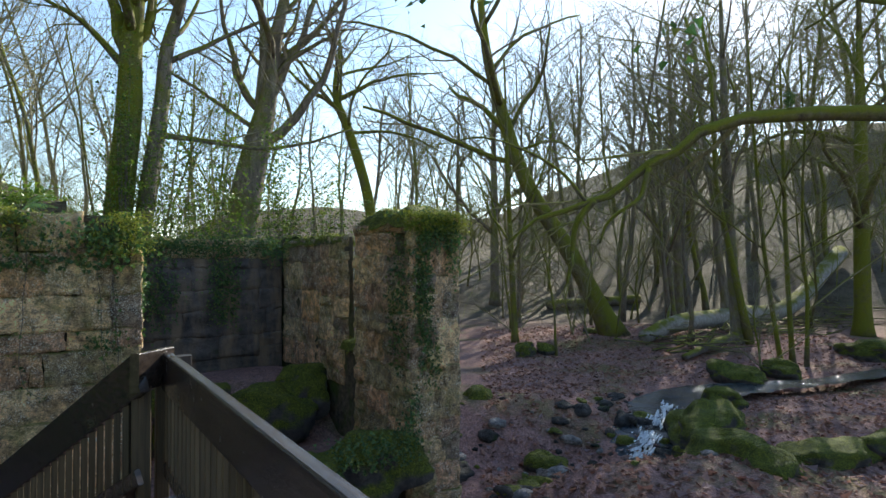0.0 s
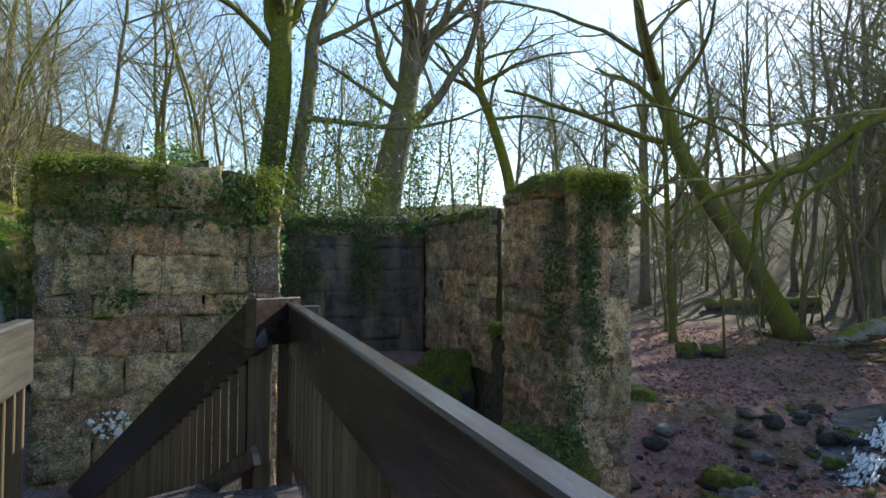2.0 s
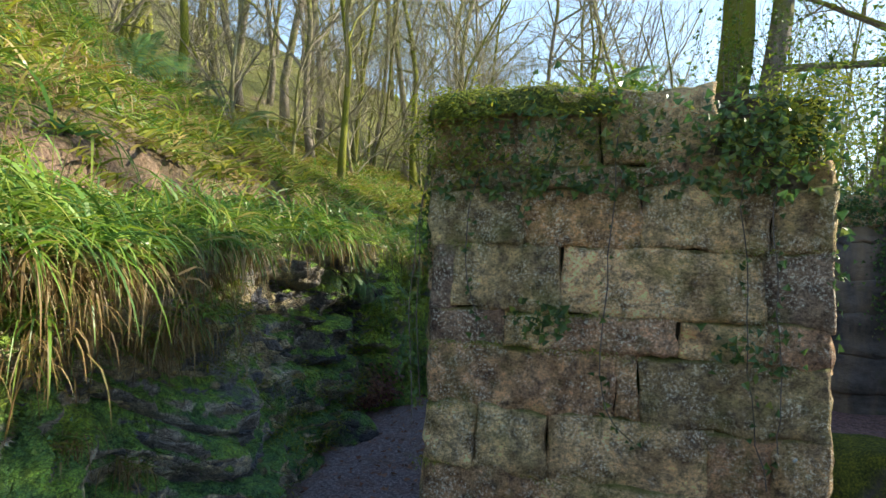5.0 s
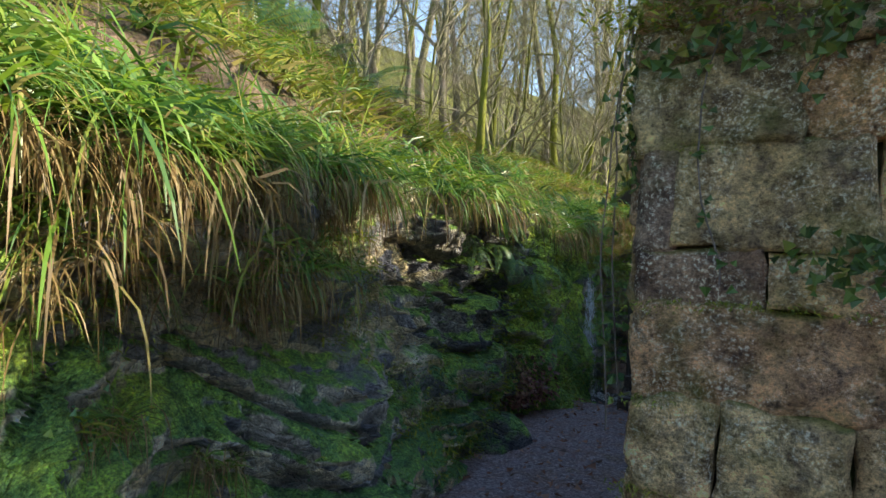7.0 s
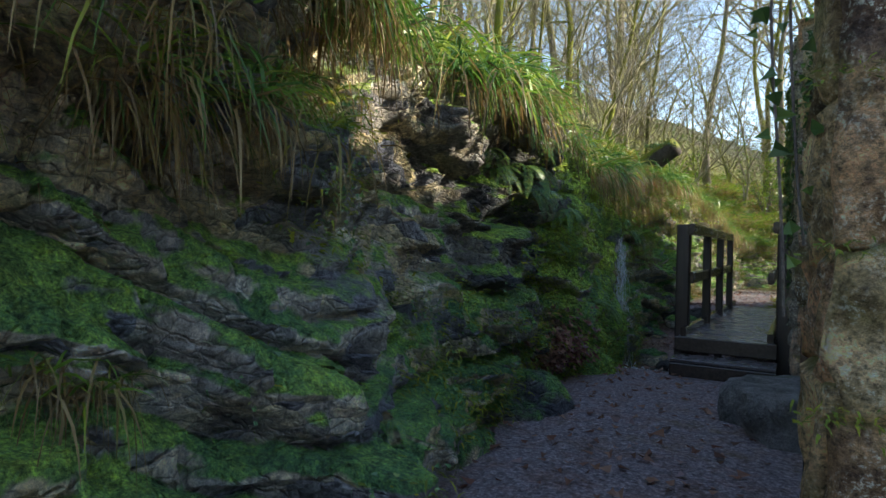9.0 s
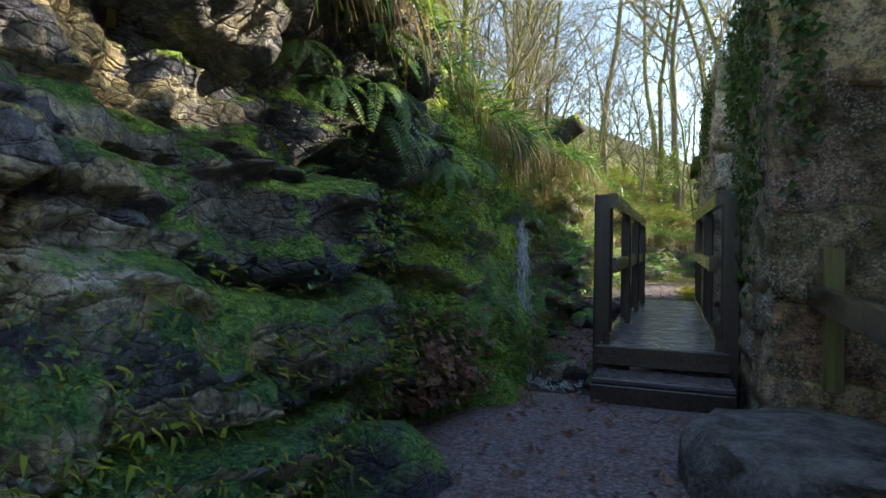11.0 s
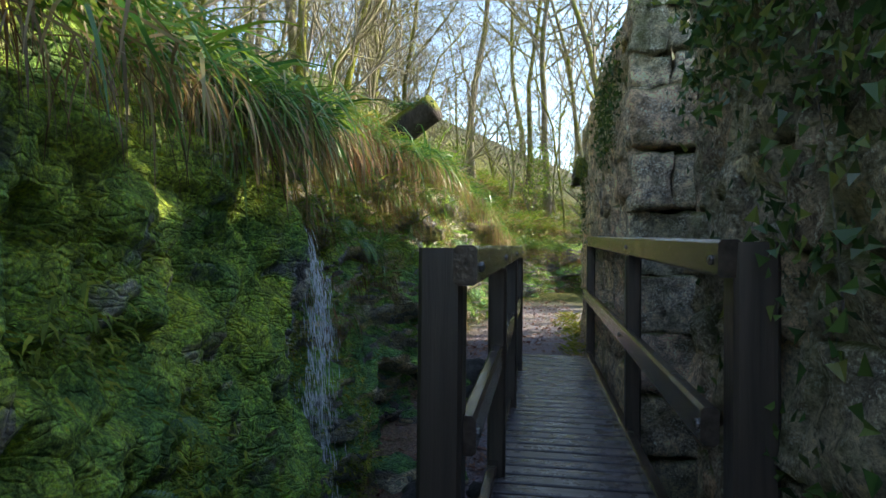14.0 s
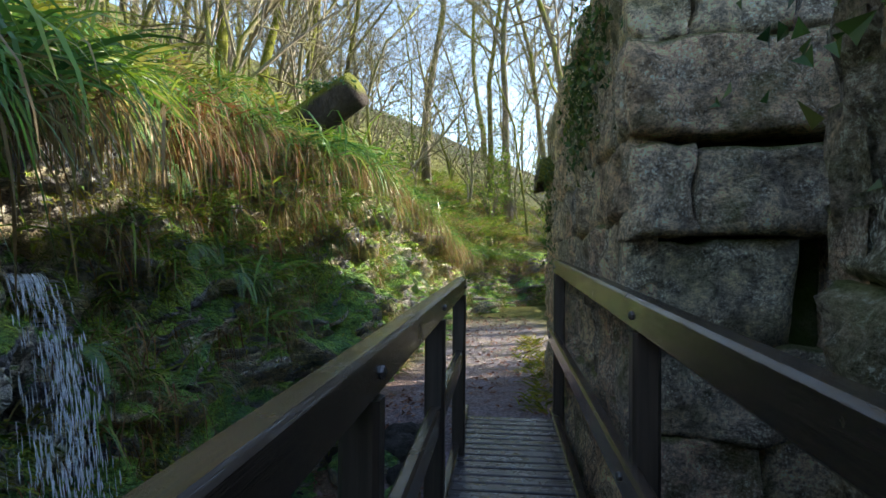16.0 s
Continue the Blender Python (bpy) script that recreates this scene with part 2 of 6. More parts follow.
def make_rock():
    """Damp sandstone crag: slate, tan and ochre blocks, black wet patches, a hollow's shade painted dark, moss and
    algae.
    """
    m, nt, bs = material("wet_mossy_rock", 0.62, 0.4)
    n1 = nnoise(nt, 0.9, 5)
    n2 = nnoise(nt, 7, 7, 0.72)
    n3 = nnoise(nt, 48, 5, 0.75)
    vec = warped(nt, 0.28, 2.2, (1.0, 1.0, 2.3))
    blk = cells(nt, vec, 3.4)
    pick = mth(nt, "ADD", mth(nt, "MULTIPLY", step(nt, blk.outputs["Color"], 0, 1), 0.75), mth(nt, "MULTIPLY", n2, 0.35))
    col = ramp(nt, pick, (0.10, (0.035, 0.036, 0.045)), (0.30, (0.13, 0.135, 0.155)), (0.48, (0.26, 0.235, 0.19)), (0.62, (0.40, 0.33, 0.18)), (0.78, (0.50, 0.46, 0.38)), (0.95, (0.16, 0.17, 0.20)))
    crack = cells(nt, vec, 3.4, "DISTANCE_TO_EDGE").outputs["Distance"]
    crack2 = cells(nt, warped(nt, 0.2, 4.0, (1.0, 1.0, 2.0)), 9.0, "DISTANCE_TO_EDGE").outputs["Distance"]
    col = mix(nt, mth(nt, "MULTIPLY", step(nt, crack2, 0.05, 0.0), 0.6), col, (0.03, 0.028, 0.028))
    col = mix(nt, mth(nt, "MULTIPLY", step(nt, n2, 0.50, 0.66), 0.75), col, (0.028, 0.027, 0.030))
    sp = nt.nodes.new("ShaderNodeSeparateXYZ")
    nt.links.new(nt.nodes.new("ShaderNodeNewGeometry").outputs["Position"], sp.inputs[0])
    wy = mth(nt, "ADD", sp.outputs["Y"], mth(nt, "MULTIPLY", n1, 1.2))
    # a drier pale outcrop, and a spring line thick with bright moss
    dry = mth(nt, "MULTIPLY", mth(nt, "MULTIPLY", step(nt, wy, 9.2, 9.8), step(nt, wy, 11.3, 10.7)), step(nt, mth(nt, "ADD", sp.outputs["Z"], n2), 0.95, 1.5))
    spring = mth(nt, "MULTIPLY", step(nt, wy, 12.6, 13.3), step(nt, wy, 16.9, 16.2))
    wet = mth(nt, "MULTIPLY", step(nt, nnoise(nt, 0.8, 5, 0.6), 0.48, 0.62), mth(nt, "SUBTRACT", 1.0, dry))
    col = mix(nt, mth(nt, "MULTIPLY", wet, 0.85), col, mix(nt, n2, (0.02, 0.024, 0.034), (0.08, 0.09, 0.115)))
    # shade of the hollow below the ferns, painted as a near-black band
    hollow_shade = mth(nt, "MULTIPLY", step(nt, wy, 11.2, 11.6), step(nt, wy, 13.2, 12.8))
    wet = mth(nt, "MAXIMUM", wet, mth(nt, "MULTIPLY", hollow_shade, 0.9))
    col = mix(nt, mth(nt, "MULTIPLY", hollow_shade, 0.75), col, (0.03, 0.034, 0.045))
    grain = ramp(nt, nnoise(nt, 24, 6, 0.85), (0.36, (0.30, 0.30, 0.32)), (0.5, (1.0, 1.0, 1.0)), (0.62, (1.9, 1.85, 1.75)))
    col = mix(nt, 0.9, col, grain, "MULTIPLY")
    alg = mth(nt, "ADD", nnoise(nt, 1.5, 7, 0.68), mth(nt, "SUBTRACT", mth(nt, "MULTIPLY", spring, 0.26), mth(nt, "ADD", mth(nt, "MULTIPLY", hollow_shade, 0.12), mth(nt, "MULTIPLY", dry, 0.22))))
    mo = mth(nt, "ADD", mth(nt, "MULTIPLY", upward(nt, -0.1, 0.7), 0.40), mth(nt, "MULTIPLY", alg, 0.95))
    mo = step(nt, mth(nt, "ADD", mo, mth(nt, "MULTIPLY", n2, 0.40)), 0.80, 0.93)
    # deep green algae on the low wet rock, yellower moss above
    tone = mth(nt, "ADD", mth(nt, "MULTIPLY", nnoise(nt, 2.1, 6, 0.7), 0.75), mth(nt, "ADD", mth(nt, "MULTIPLY", n3, 0.30), mth(nt, "ADD", mth(nt, "MULTIPLY", spring, 0.07), mth(nt, "MULTIPLY", step(nt, sp.outputs["Z"], 0.0, 2.2), 0.14))))
    mcol = ramp(nt, tone, (0.40, (0.022, 0.065, 0.050)), (0.53, (0.07, 0.16, 0.055)), (0.64, (0.15, 0.26, 0.055)), (0.78, (0.32, 0.39, 0.06)))
    fuzz = ramp(nt, nnoise(nt, 70, 5, 0.85), (0.36, (0.25, 0.30, 0.25)), (0.5, (1.0, 1.0, 1.0)), (0.64, (1.9, 1.8, 1.4)))
    mcol = mix(nt, 0.9, mcol, fuzz, "MULTIPLY")
    clump = ramp(nt, nnoise(nt, 13, 6, 0.8), (0.40, (0.35, 0.38, 0.40)), (0.5, (1.0, 1.0, 1.0)), (0.60, (1.5, 1.45, 1.2)))
    mcol = mix(nt, 0.85, mcol, clump, "MULTIPLY")
    nt.links.new(mix(nt, 1.0, mix(nt, mo, col, mcol), (1.95, 1.95, 1.95), "MULTIPLY"), bs.inputs["Base Color"])
    nt.links.new(mth(nt, "ADD", mth(nt, "MULTIPLY", mo, 0.45), mth(nt, "SUBTRACT", 0.52, mth(nt, "MULTIPLY", wet, 0.22))), bs.inputs["Roughness"])
    hgt = mth(nt, "ADD", mth(nt, "MULTIPLY", n2, 1.0), mth(nt, "MULTIPLY", n3, 0.5))
    hgt = mth(nt, "ADD", hgt, mth(nt, "MULTIPLY", step(nt, crack2, 0.0, 0.10), 0.30))
    bump(nt, bs, mth(nt, "ADD", hgt, mth(nt, "MULTIPLY", step(nt, crack, 0.0, 0.08), 0.35)), 1.0, 0.12)
    return m


ROCK = make_rock()


def make_boulder():
    m, nt, bs = material("mossy_boulder", 0.8, 0.3)
    n2, n3 = nnoise(nt, 5, 6, 0.7), nnoise(nt, 40, 4, 0.7)
    col = ramp(nt, n2, (0.3, (0.04, 0.04, 0.045)), (0.7, (0.17, 0.15, 0.13)))
    mo = step(nt, mth(nt, "ADD", mth(nt, "MULTIPLY", upward(nt, -0.2, 0.8), 0.7), mth(nt, "MULTIPLY", nnoise(nt, 2.2, 7, 0.7), 0.9)), 0.60, 0.82)
    mcol = ramp(nt, mth(nt, "ADD", mth(nt, "MULTIPLY", n3, 0.6), mth(nt, "MULTIPLY", n2, 0.4)), (0.35, (0.035, 0.05, 0.010)), (0.5, (0.12, 0.15, 0.020)), (0.68, (0.33, 0.33, 0.035)))
    fuzz = ramp(nt, nnoise(nt, 65, 4, 0.85), (0.36, (0.3, 0.34, 0.3)), (0.5, (1.0, 1.0, 1.0)), (0.64, (1.7, 1.6, 1.3)))
    mcol = mix(nt, 0.85, mcol, fuzz, "MULTIPLY")
    nt.links.new(mix(nt, mo, col, mcol), bs.inputs["Base Color"])
    bump(nt, bs, mth(nt, "ADD", n2, n3), 1.0, 0.09)
    return m


BOULDER = make_boulder()


def make_wet_stone(name, k):
    m, nt, bs = material(name, 0.8, 0.2)
    n2, n3 = nnoise(nt, 5, 6, 0.7), nnoise(nt, 45, 4, 0.7)
    col = ramp(nt, mth(nt, "ADD", mth(nt, "MULTIPLY", n2, 0.7), mth(nt, "MULTIPLY", n3, 0.3)), (0.34, (0.06 * k, 0.06 * k, 0.065 * k)), (0.5, (0.24 * k, 0.235 * k, 0.235 * k)), (0.66, (0.48 * k, 0.46 * k, 0.45 * k)))
    nt.links.new(mix(nt, step(nt, nnoise(nt, 2, 5), 0.58, 0.72), col, MOSS_D), bs.inputs["Base Color"])
    bump(nt, bs, mth(nt, "ADD", n2, n3), 1.0, 0.07)
    return m


WETSTONE = make_wet_stone("bare_grey_stone", 1.0)
DARKSTONE = make_wet_stone("dark_wet_stone", 0.25)


def make_ground():
    """Woodland floor: purple-brown leaf litter, bare gravel on the path, moss and low green on the slopes."""
    m, nt, bs = material("woodland_floor", 0.9, 0.2)
    g = nt.nodes.new("ShaderNodeNewGeometry")
    sx = nt.nodes.new("ShaderNodeSeparateXYZ")
    nt.links.new(g.outputs["Position"], sx.inputs[0])
    n1, n2, n3 = nnoise(nt, 0.35, 5), nnoise(nt, 5, 6, 0.75), nnoise(nt, 38, 5, 0.75)
    vor = nt.nodes.new("ShaderNodeTexVoronoi")
    vor.inputs["Scale"].default_value = 17
    nt.links.new(g.outputs["Position"], vor.inputs["Vector"])
    leaf = mix(nt, 0.6, ramp(nt, vor.outputs["Color"], (0.1, (0.07, 0.038, 0.036)), (0.4, (0.28, 0.13, 0.12)), (0.62, (0.42, 0.23, 0.19)), (0.85, (0.27, 0.17, 0.20))),
               ramp(nt, n3, (0.3, (0.07, 0.046, 0.046)), (0.7, (0.46, 0.30, 0.26))))
    leaf = mix(nt, mth(nt, "MULTIPLY", step(nt, n2, 0.5, 0.7), 0.5), leaf, (0.045, 0.035, 0.03))
    green = ramp(nt, mth(nt, "ADD", mth(nt, "MULTIPLY", n3, 0.5), mth(nt, "MULTIPLY", n2, 0.5)), (0.38, (0.045, 0.042, 0.018)), (0.50, (0.10, 0.115, 0.022)), (0.60, (0.21, 0.18, 0.06)))
    gr = step(nt, n1, 0.53, 0.66)
    west = step(nt, mth(nt, "MULTIPLY", sx.outputs["X"], -1.0), 3.0, 5.0)
    north = mth(nt, "MULTIPLY", step(nt, sx.outputs["Y"], 21.5, 23.5), step(nt, sx.outputs["X"], 6.0, 3.0))
    west = mth(nt, "MAXIMUM", west, north)
    gr = mth(nt, "MAXIMUM", mth(nt, "MULTIPLY", gr, 0.7), mth(nt, "MULTIPLY", west, step(nt, mth(nt, "ADD", n1, mth(nt, "MULTIPLY", n2, 0.3)), 0.34, 0.56)))
    col = mix(nt, gr, leaf, green)
    # brushwood and moss colour the far valley sides
    dist = mth(nt, "ADD", sx.outputs["Y"], mth(nt, "MULTIPLY", sx.outputs["X"], 0.9))
    brush = ramp(nt, mth(nt, "ADD", mth(nt, "MULTIPLY", nnoise(nt, 0.9, 7, 0.75), 0.7), mth(nt, "MULTIPLY", n2, 0.3)), (0.38, (0.025, 0.025, 0.02)), (0.48, (0.075, 0.08, 0.05)), (0.57, (0.13, 0.115, 0.085)), (0.66, (0.08, 0.10, 0.04)))
    col = mix(nt, mth(nt, "MULTIPLY", step(nt, dist, 42.0, 54.0), 0.85), col, brush)
    # trodden path: fine grey-brown gravel
    grav = ramp(nt, n3, (0.3, (0.10, 0.088, 0.10)), (0.5, (0.25, 0.215, 0.235)), (0.72, (0.50, 0.44, 0.46)))
    onx = mth(nt, "MULTIPLY", step(nt, sx.outputs["X"], -3.6, -3.1), step(nt, mth(nt, "MULTIPLY", sx.outputs["X"], -1.0), 0.9, 1.4))
    ony = mth(nt, "MULTIPLY", step(nt, sx.outputs["Y"], 5.0, 6.5), step(nt, mth(nt, "MULTIPLY", sx.outputs["Y"], -1.0), -30.0, -27.0))
    pth = mth(nt, "MULTIPLY", mth(nt, "MULTIPLY", onx, ony), step(nt, n2, 0.72, 0.45))
    grain = ramp(nt, nnoise(nt, 30, 6, 0.85), (0.36, (0.4, 0.38, 0.4)), (0.5, (1.0, 1.0, 1.0)), (0.62, (1.7, 1.65, 1.65)))
    col = mix(nt, 0.8, col, grain, "MULTIPLY")
    grav = mix(nt, 0.8, grav, grain, "MULTIPLY")
    nt.links.new(mix(nt, pth, col, grav), bs.inputs["Base Color"])
    bump(nt, bs, mth(nt, "ADD", mth(nt, "MULTIPLY", vor.outputs["Distance"], 0.6), mth(nt, "ADD", n2, n3)), 0.9, 0.04)
    return m


GROUND = make_ground()


def make_blade(name, *stops, rough=0.5):
    m, nt, bs = material(name, rough, 0.35)
    col = ramp(nt, island_random(nt), *stops)
    nt.links.new(mix(nt, mth(nt, "MULTIPLY", nnoise(nt, 3, 3), 0.5), col, (0.10, 0.09, 0.02), "MIX"), bs.inputs["Base Color"])
    bs.inputs["Subsurface Weight"].default_value = 0.0
    tr = nt.nodes.new("ShaderNodeBsdfTranslucent")
    nt.links.new(col, tr.inputs[0])
    ms = nt.nodes.new("ShaderNodeMixShader")
    ms.inputs[0].default_value = 0.35
    nt.links.new(bs.outputs[0], ms.inputs[1])
    nt.links.new(tr.outputs[0], ms.inputs[2])
    nt.links.new(ms.outputs[0], nt.nodes["Material Output"].inputs[0])
    return m


GRASS = make_blade("long_green_grass", (0.0, (0.05, 0.13, 0.02)), (0.4, (0.13, 0.26, 0.025)), (0.72, (0.28, 0.40, 0.035)), (0.90, (0.34, 0.33, 0.07)), (1.0, (0.40, 0.30, 0.13)))
STRAW = make_blade("dead_straw_grass", (0.0, (0.13, 0.08, 0.035)), (0.45, (0.30, 0.19, 0.08)), (0.8, (0.46, 0.33, 0.16)), (1.0, (0.20, 0.20, 0.04)))
SEDGEM = make_blade("strap_sedge", (0.0, (0.035, 0.12, 0.03)), (0.35, (0.09, 0.24, 0.05)), (0.7, (0.20, 0.37, 0.05)), (0.9, (0.34, 0.42, 0.08)), (1.0, (0.42, 0.33, 0.14)), rough=0.34)
MOSSGRASS = make_blade("mossy_grass", (0.0, (0.07, 0.11, 0.015)), (0.4, (0.19, 0.24, 0.025)), (0.75, (0.36, 0.36, 0.04)), (1.0, (0.30, 0.20, 0.09)), rough=0.8)
RUST = make_blade("rusty_dead_fern", (0.0, (0.15, 0.05, 0.02)), (0.6, (0.30, 0.11, 0.04)), (1.0, (0.36, 0.2, 0.08)))
FERN = make_blade("fern_green", (0.0, (0.08, 0.22, 0.12)), (0.5, (0.17, 0.36, 0.15)), (1.0, (0.34, 0.48, 0.12)), rough=0.3)
IVY = make_blade("ivy_leaf", (0.0, (0.025, 0.075, 0.028)), (0.5, (0.055, 0.14, 0.04)), (0.85, (0.12, 0.21, 0.05)), (1.0, (0.26, 0.27, 0.07)), rough=0.32)
SHRUB = make_blade("evergreen_leaf", (0.0, (0.05, 0.12, 0.02)), (0.5, (0.13, 0.24, 0.03)), (1.0, (0.28, 0.36, 0.05)), rough=0.4)
LITTER = make_blade("fallen_leaf", (0.0, (0.08, 0.04, 0.036)), (0.4, (0.30, 0.13, 0.105)), (0.75, (0.48, 0.27, 0.20)), (1.0, (0.36, 0.25, 0.28)), rough=0.7)
MOSSY = make_blade("moss_tuft", (0.0, (0.10, 0.16, 0.03)), (0.5, (0.24, 0.31, 0.035)), (1.0, (0.46, 0.46, 0.05)), rough=0.9)


def make_bark(name, a, b, moss):
    m, nt, bs = material(name, 0.85, 0.2)
    n2 = nnoise(nt, 6, 5, 0.65, stretch=(1, 1, 0.3))
    n3 = nnoise(nt, 40, 4, 0.7, stretch=(1, 1, 0.4))
    col = mix(nt, step(nt, mth(nt, "ADD", mth(nt, "MULTIPLY", n2, 0.6), mth(nt, "MULTIPLY", n3, 0.4)), 0.35, 0.65), a, b)
    mo = step(nt, mth(nt, "ADD", nnoise(nt, 1.1, 5, 0.7), mth(nt, "MULTIPLY", upward(nt, -0.3, 0.8), 0.45)), 0.75 - 0.33 * moss, 0.98 - 0.33 * moss)
    mcol = mix(nt, n3, (0.07, 0.085, 0.012), (0.25, 0.26, 0.03))
    nt.links.new(mix(nt, mo, col, mcol), bs.inputs["Base Color"])
    bump(nt, bs, mth(nt, "ADD", n2, n3), 0.9, 0.04)
    return m


BARK = make_bark("bark_grey_brown", (0.08, 0.068, 0.058), (0.30, 0.26, 0.21), 0.5)
BARKM = make_bark("bark_mossy", (0.06, 0.052, 0.036), (0.20, 0.18, 0.12), 1.0)
TWIG = make_bark("twig_bark", (0.14, 0.12, 0.095), (0.42, 0.37, 0.28), 0.3)
TWIGG = make_bark("twig_mossy", (0.14, 0.125, 0.08), (0.42, 0.39, 0.23), 0.65)
DEADWOOD = make_bark("bleached_dead_wood", (0.22, 0.20, 0.18), (0.50, 0.47, 0.43), 0.0)
ROTTEN = make_bark("rotten_log", (0.025, 0.02, 0.017), (0.09, 0.07, 0.055), 0.35)
STICK = make_bark("grey_dead_branch", (0.06, 0.05, 0.045), (0.22, 0.19, 0.17), 0.2)


def make_timber(name, a, b, rough, axis):
    m, nt, bs = material(name, rough, 0.5)
    st = [30, 30, 30]
    st[axis] = 1.3
    n2 = nnoise(nt, 1.0, 5, 0.65, stretch=tuple(st))
    n3 = nnoise(nt, 5, 5, 0.7)
    col = mix(nt, step(nt, n2, 0.3, 0.7), a, b)
    col = mix(nt, mth(nt, "MULTIPLY", obj_random(nt), 0.35), col, tuple(0.55 * c for c in a))
    col = mix(nt, mth(nt, "MULTIPLY", step(nt, n3, 0.62, 0.8), 0.35), col, (0.09, 0.10, 0.035))
    nt.links.new(col, bs.inputs["Base Color"])
    nt.links.new(mth(nt, "ADD", mth(nt, "MULTIPLY", n3, 0.4), rough - 0.2), bs.inputs["Roughness"])
    bump(nt, bs, n2, 0.35, 0.01)
    return m


TIMBER = make_timber("stained_timber", (0.024, 0.018, 0.016), (0.075, 0.056, 0.046), 0.21, 1)
TIMBERV = make_timber("stained_timber_upright", (0.026, 0.020, 0.018), (0.08, 0.060, 0.05), 0.4, 2)
BALUSTER = make_timber("weathered_baluster", (0.05, 0.038, 0.022), (0.16, 0.12, 0.065), 0.6, 2)
DECK = make_timber("weathered_deck_board", (0.045, 0.038, 0.042), (0.155, 0.135, 0.145), 0.27, 0)
TIMBERG = make_timber("weathered_grey_rail", (0.026, 0.025, 0.021), (0.08, 0.077, 0.064), 0.45, 1)
FENCE = make_timber("greenish_fence_timber", (0.10, 0.09, 0.03), (0.28, 0.24, 0.09), 0.7, 2)


def make_bolt():
    m, nt, bs = material("dull_steel", 0.45, 0.5)
    bs.inputs["Metallic"].default_value = 0.9
    nt.links.new(ramp(nt, nnoise(nt, 90, 4, 0.7), (0.35, (0.10, 0.085, 0.075)), (0.65, (0.32, 0.31, 0.31))), bs.inputs["Base Color"])
    return m


BOLT = make_bolt()


def make_water():
    m, nt, bs = material("stream_water", 0.08, 0.5)
    bs.inputs["Base Color"].default_value = (0.035, 0.045, 0.055, 1)
    bs.inputs["IOR"].default_value = 1.33
    bump(nt, bs, nnoise(nt, 6, 4, 0.6), 0.5, 0.05)
    return m


WATER = make_water()


def make_foam():
    m, nt, bs = material("white_water", 0.35, 0.5)
    nt.links.new(ramp(nt, nnoise(nt, 22, 5, 0.7), (0.36, (0.55, 0.60, 0.66)), (0.55, (0.90, 0.93, 0.95))), bs.inputs["Base Color"])
    bump(nt, bs, nnoise(nt, 30, 5, 0.7), 0.8, 0.03)
    return m


FOAM = make_foam()


def make_lichen():
    m, nt, bs = material("white_lichen", 0.9, 0.1)
    nt.links.new(ramp(nt, nnoise(nt, 60, 4, 0.7), (0.3, (0.42, 0.44, 0.40)), (0.7, (0.80, 0.82, 0.76))), bs.inputs["Base Color"])
    bump(nt, bs, nnoise(nt, 90, 4, 0.7), 0.8, 0.01)
    return m


LICHEN = make_lichen()


# ---- terrain ----
def lerp_table(v, table):
    return np.interp(v, [a for a, _ in table], [b for _, b in table])


CRAG_X = [(-14, -5.0), (-4, -4.0), (2, -3.3), (5, -3.0), (7, -2.95), (8.7, -3.2), (9.8, -3.55), (12, -3.5), (13.5, -3.75), (15.2, -3.95), (18, -4.2), (20.5, -4.1), (22.5, -3.9), (25, -3.7), (27.5, -3.5), (30, -3.1), (33, -1.6), (36, 0.8), (46, 7.0), (62, 16.0)]
CRAG_TOP = [(-14, 2.6), (4, 2.4), (7, 2.15), (9, 2.25), (11, 2.4), (13, 2.2), (15, 2.3), (18, 2.75), (21, 2.95), (24, 2.75), (27, 2.2), (30, 1.9), (36, 1.8), (46, 1.6), (62, 2.0)]
PATH_Z = [(-14, 1.5), (0, 1.45), (1.4, 1.0), (4.9, 0.2), (6.3, 0.1), (7.4, -0.12), (8.4, -0.2), (10, -0.1), (12, -0.02), (13.5, 0.0), (14.0, -0.25), (14.8, -0.75), (17.5, -0.75), (19.3, -0.1), (20.2, 0.26), (30, 0.35)]
STREAM = [(70, 1, -0.3), (40, 5, -0.75), (22, 7.9, -0.95), (16, 9.9, -1.1), (13.2, 9.3, -1.25), (11.3, 8.6, -1.5), (10.0, 8.6, -1.9), (7.2, 9.4, -2.0), (4.5, 6.6, -2.05), (3.4, 2, -2.1), (3.2, -8, -2.2), (3, -20, -2.3)]
SLINE = smooth_line(STREAM, 160)


def stream_dist(x, y):
    d = np.full(x.shape, 1e9)
    z = np.zeros(x.shape)
    for p in SLINE[::2]:
        q = (x - p[0]) ** 2 + (y - p[1]) ** 2
        z = np.where(q < d, p[2], z)
        d = np.minimum(d, q)
    return np.sqrt(d), z


def sstep(v, lo, hi):
    t = np.clip((v - lo) / (hi - lo), 0, 1)
    return t * t * (3 - 2 * t)


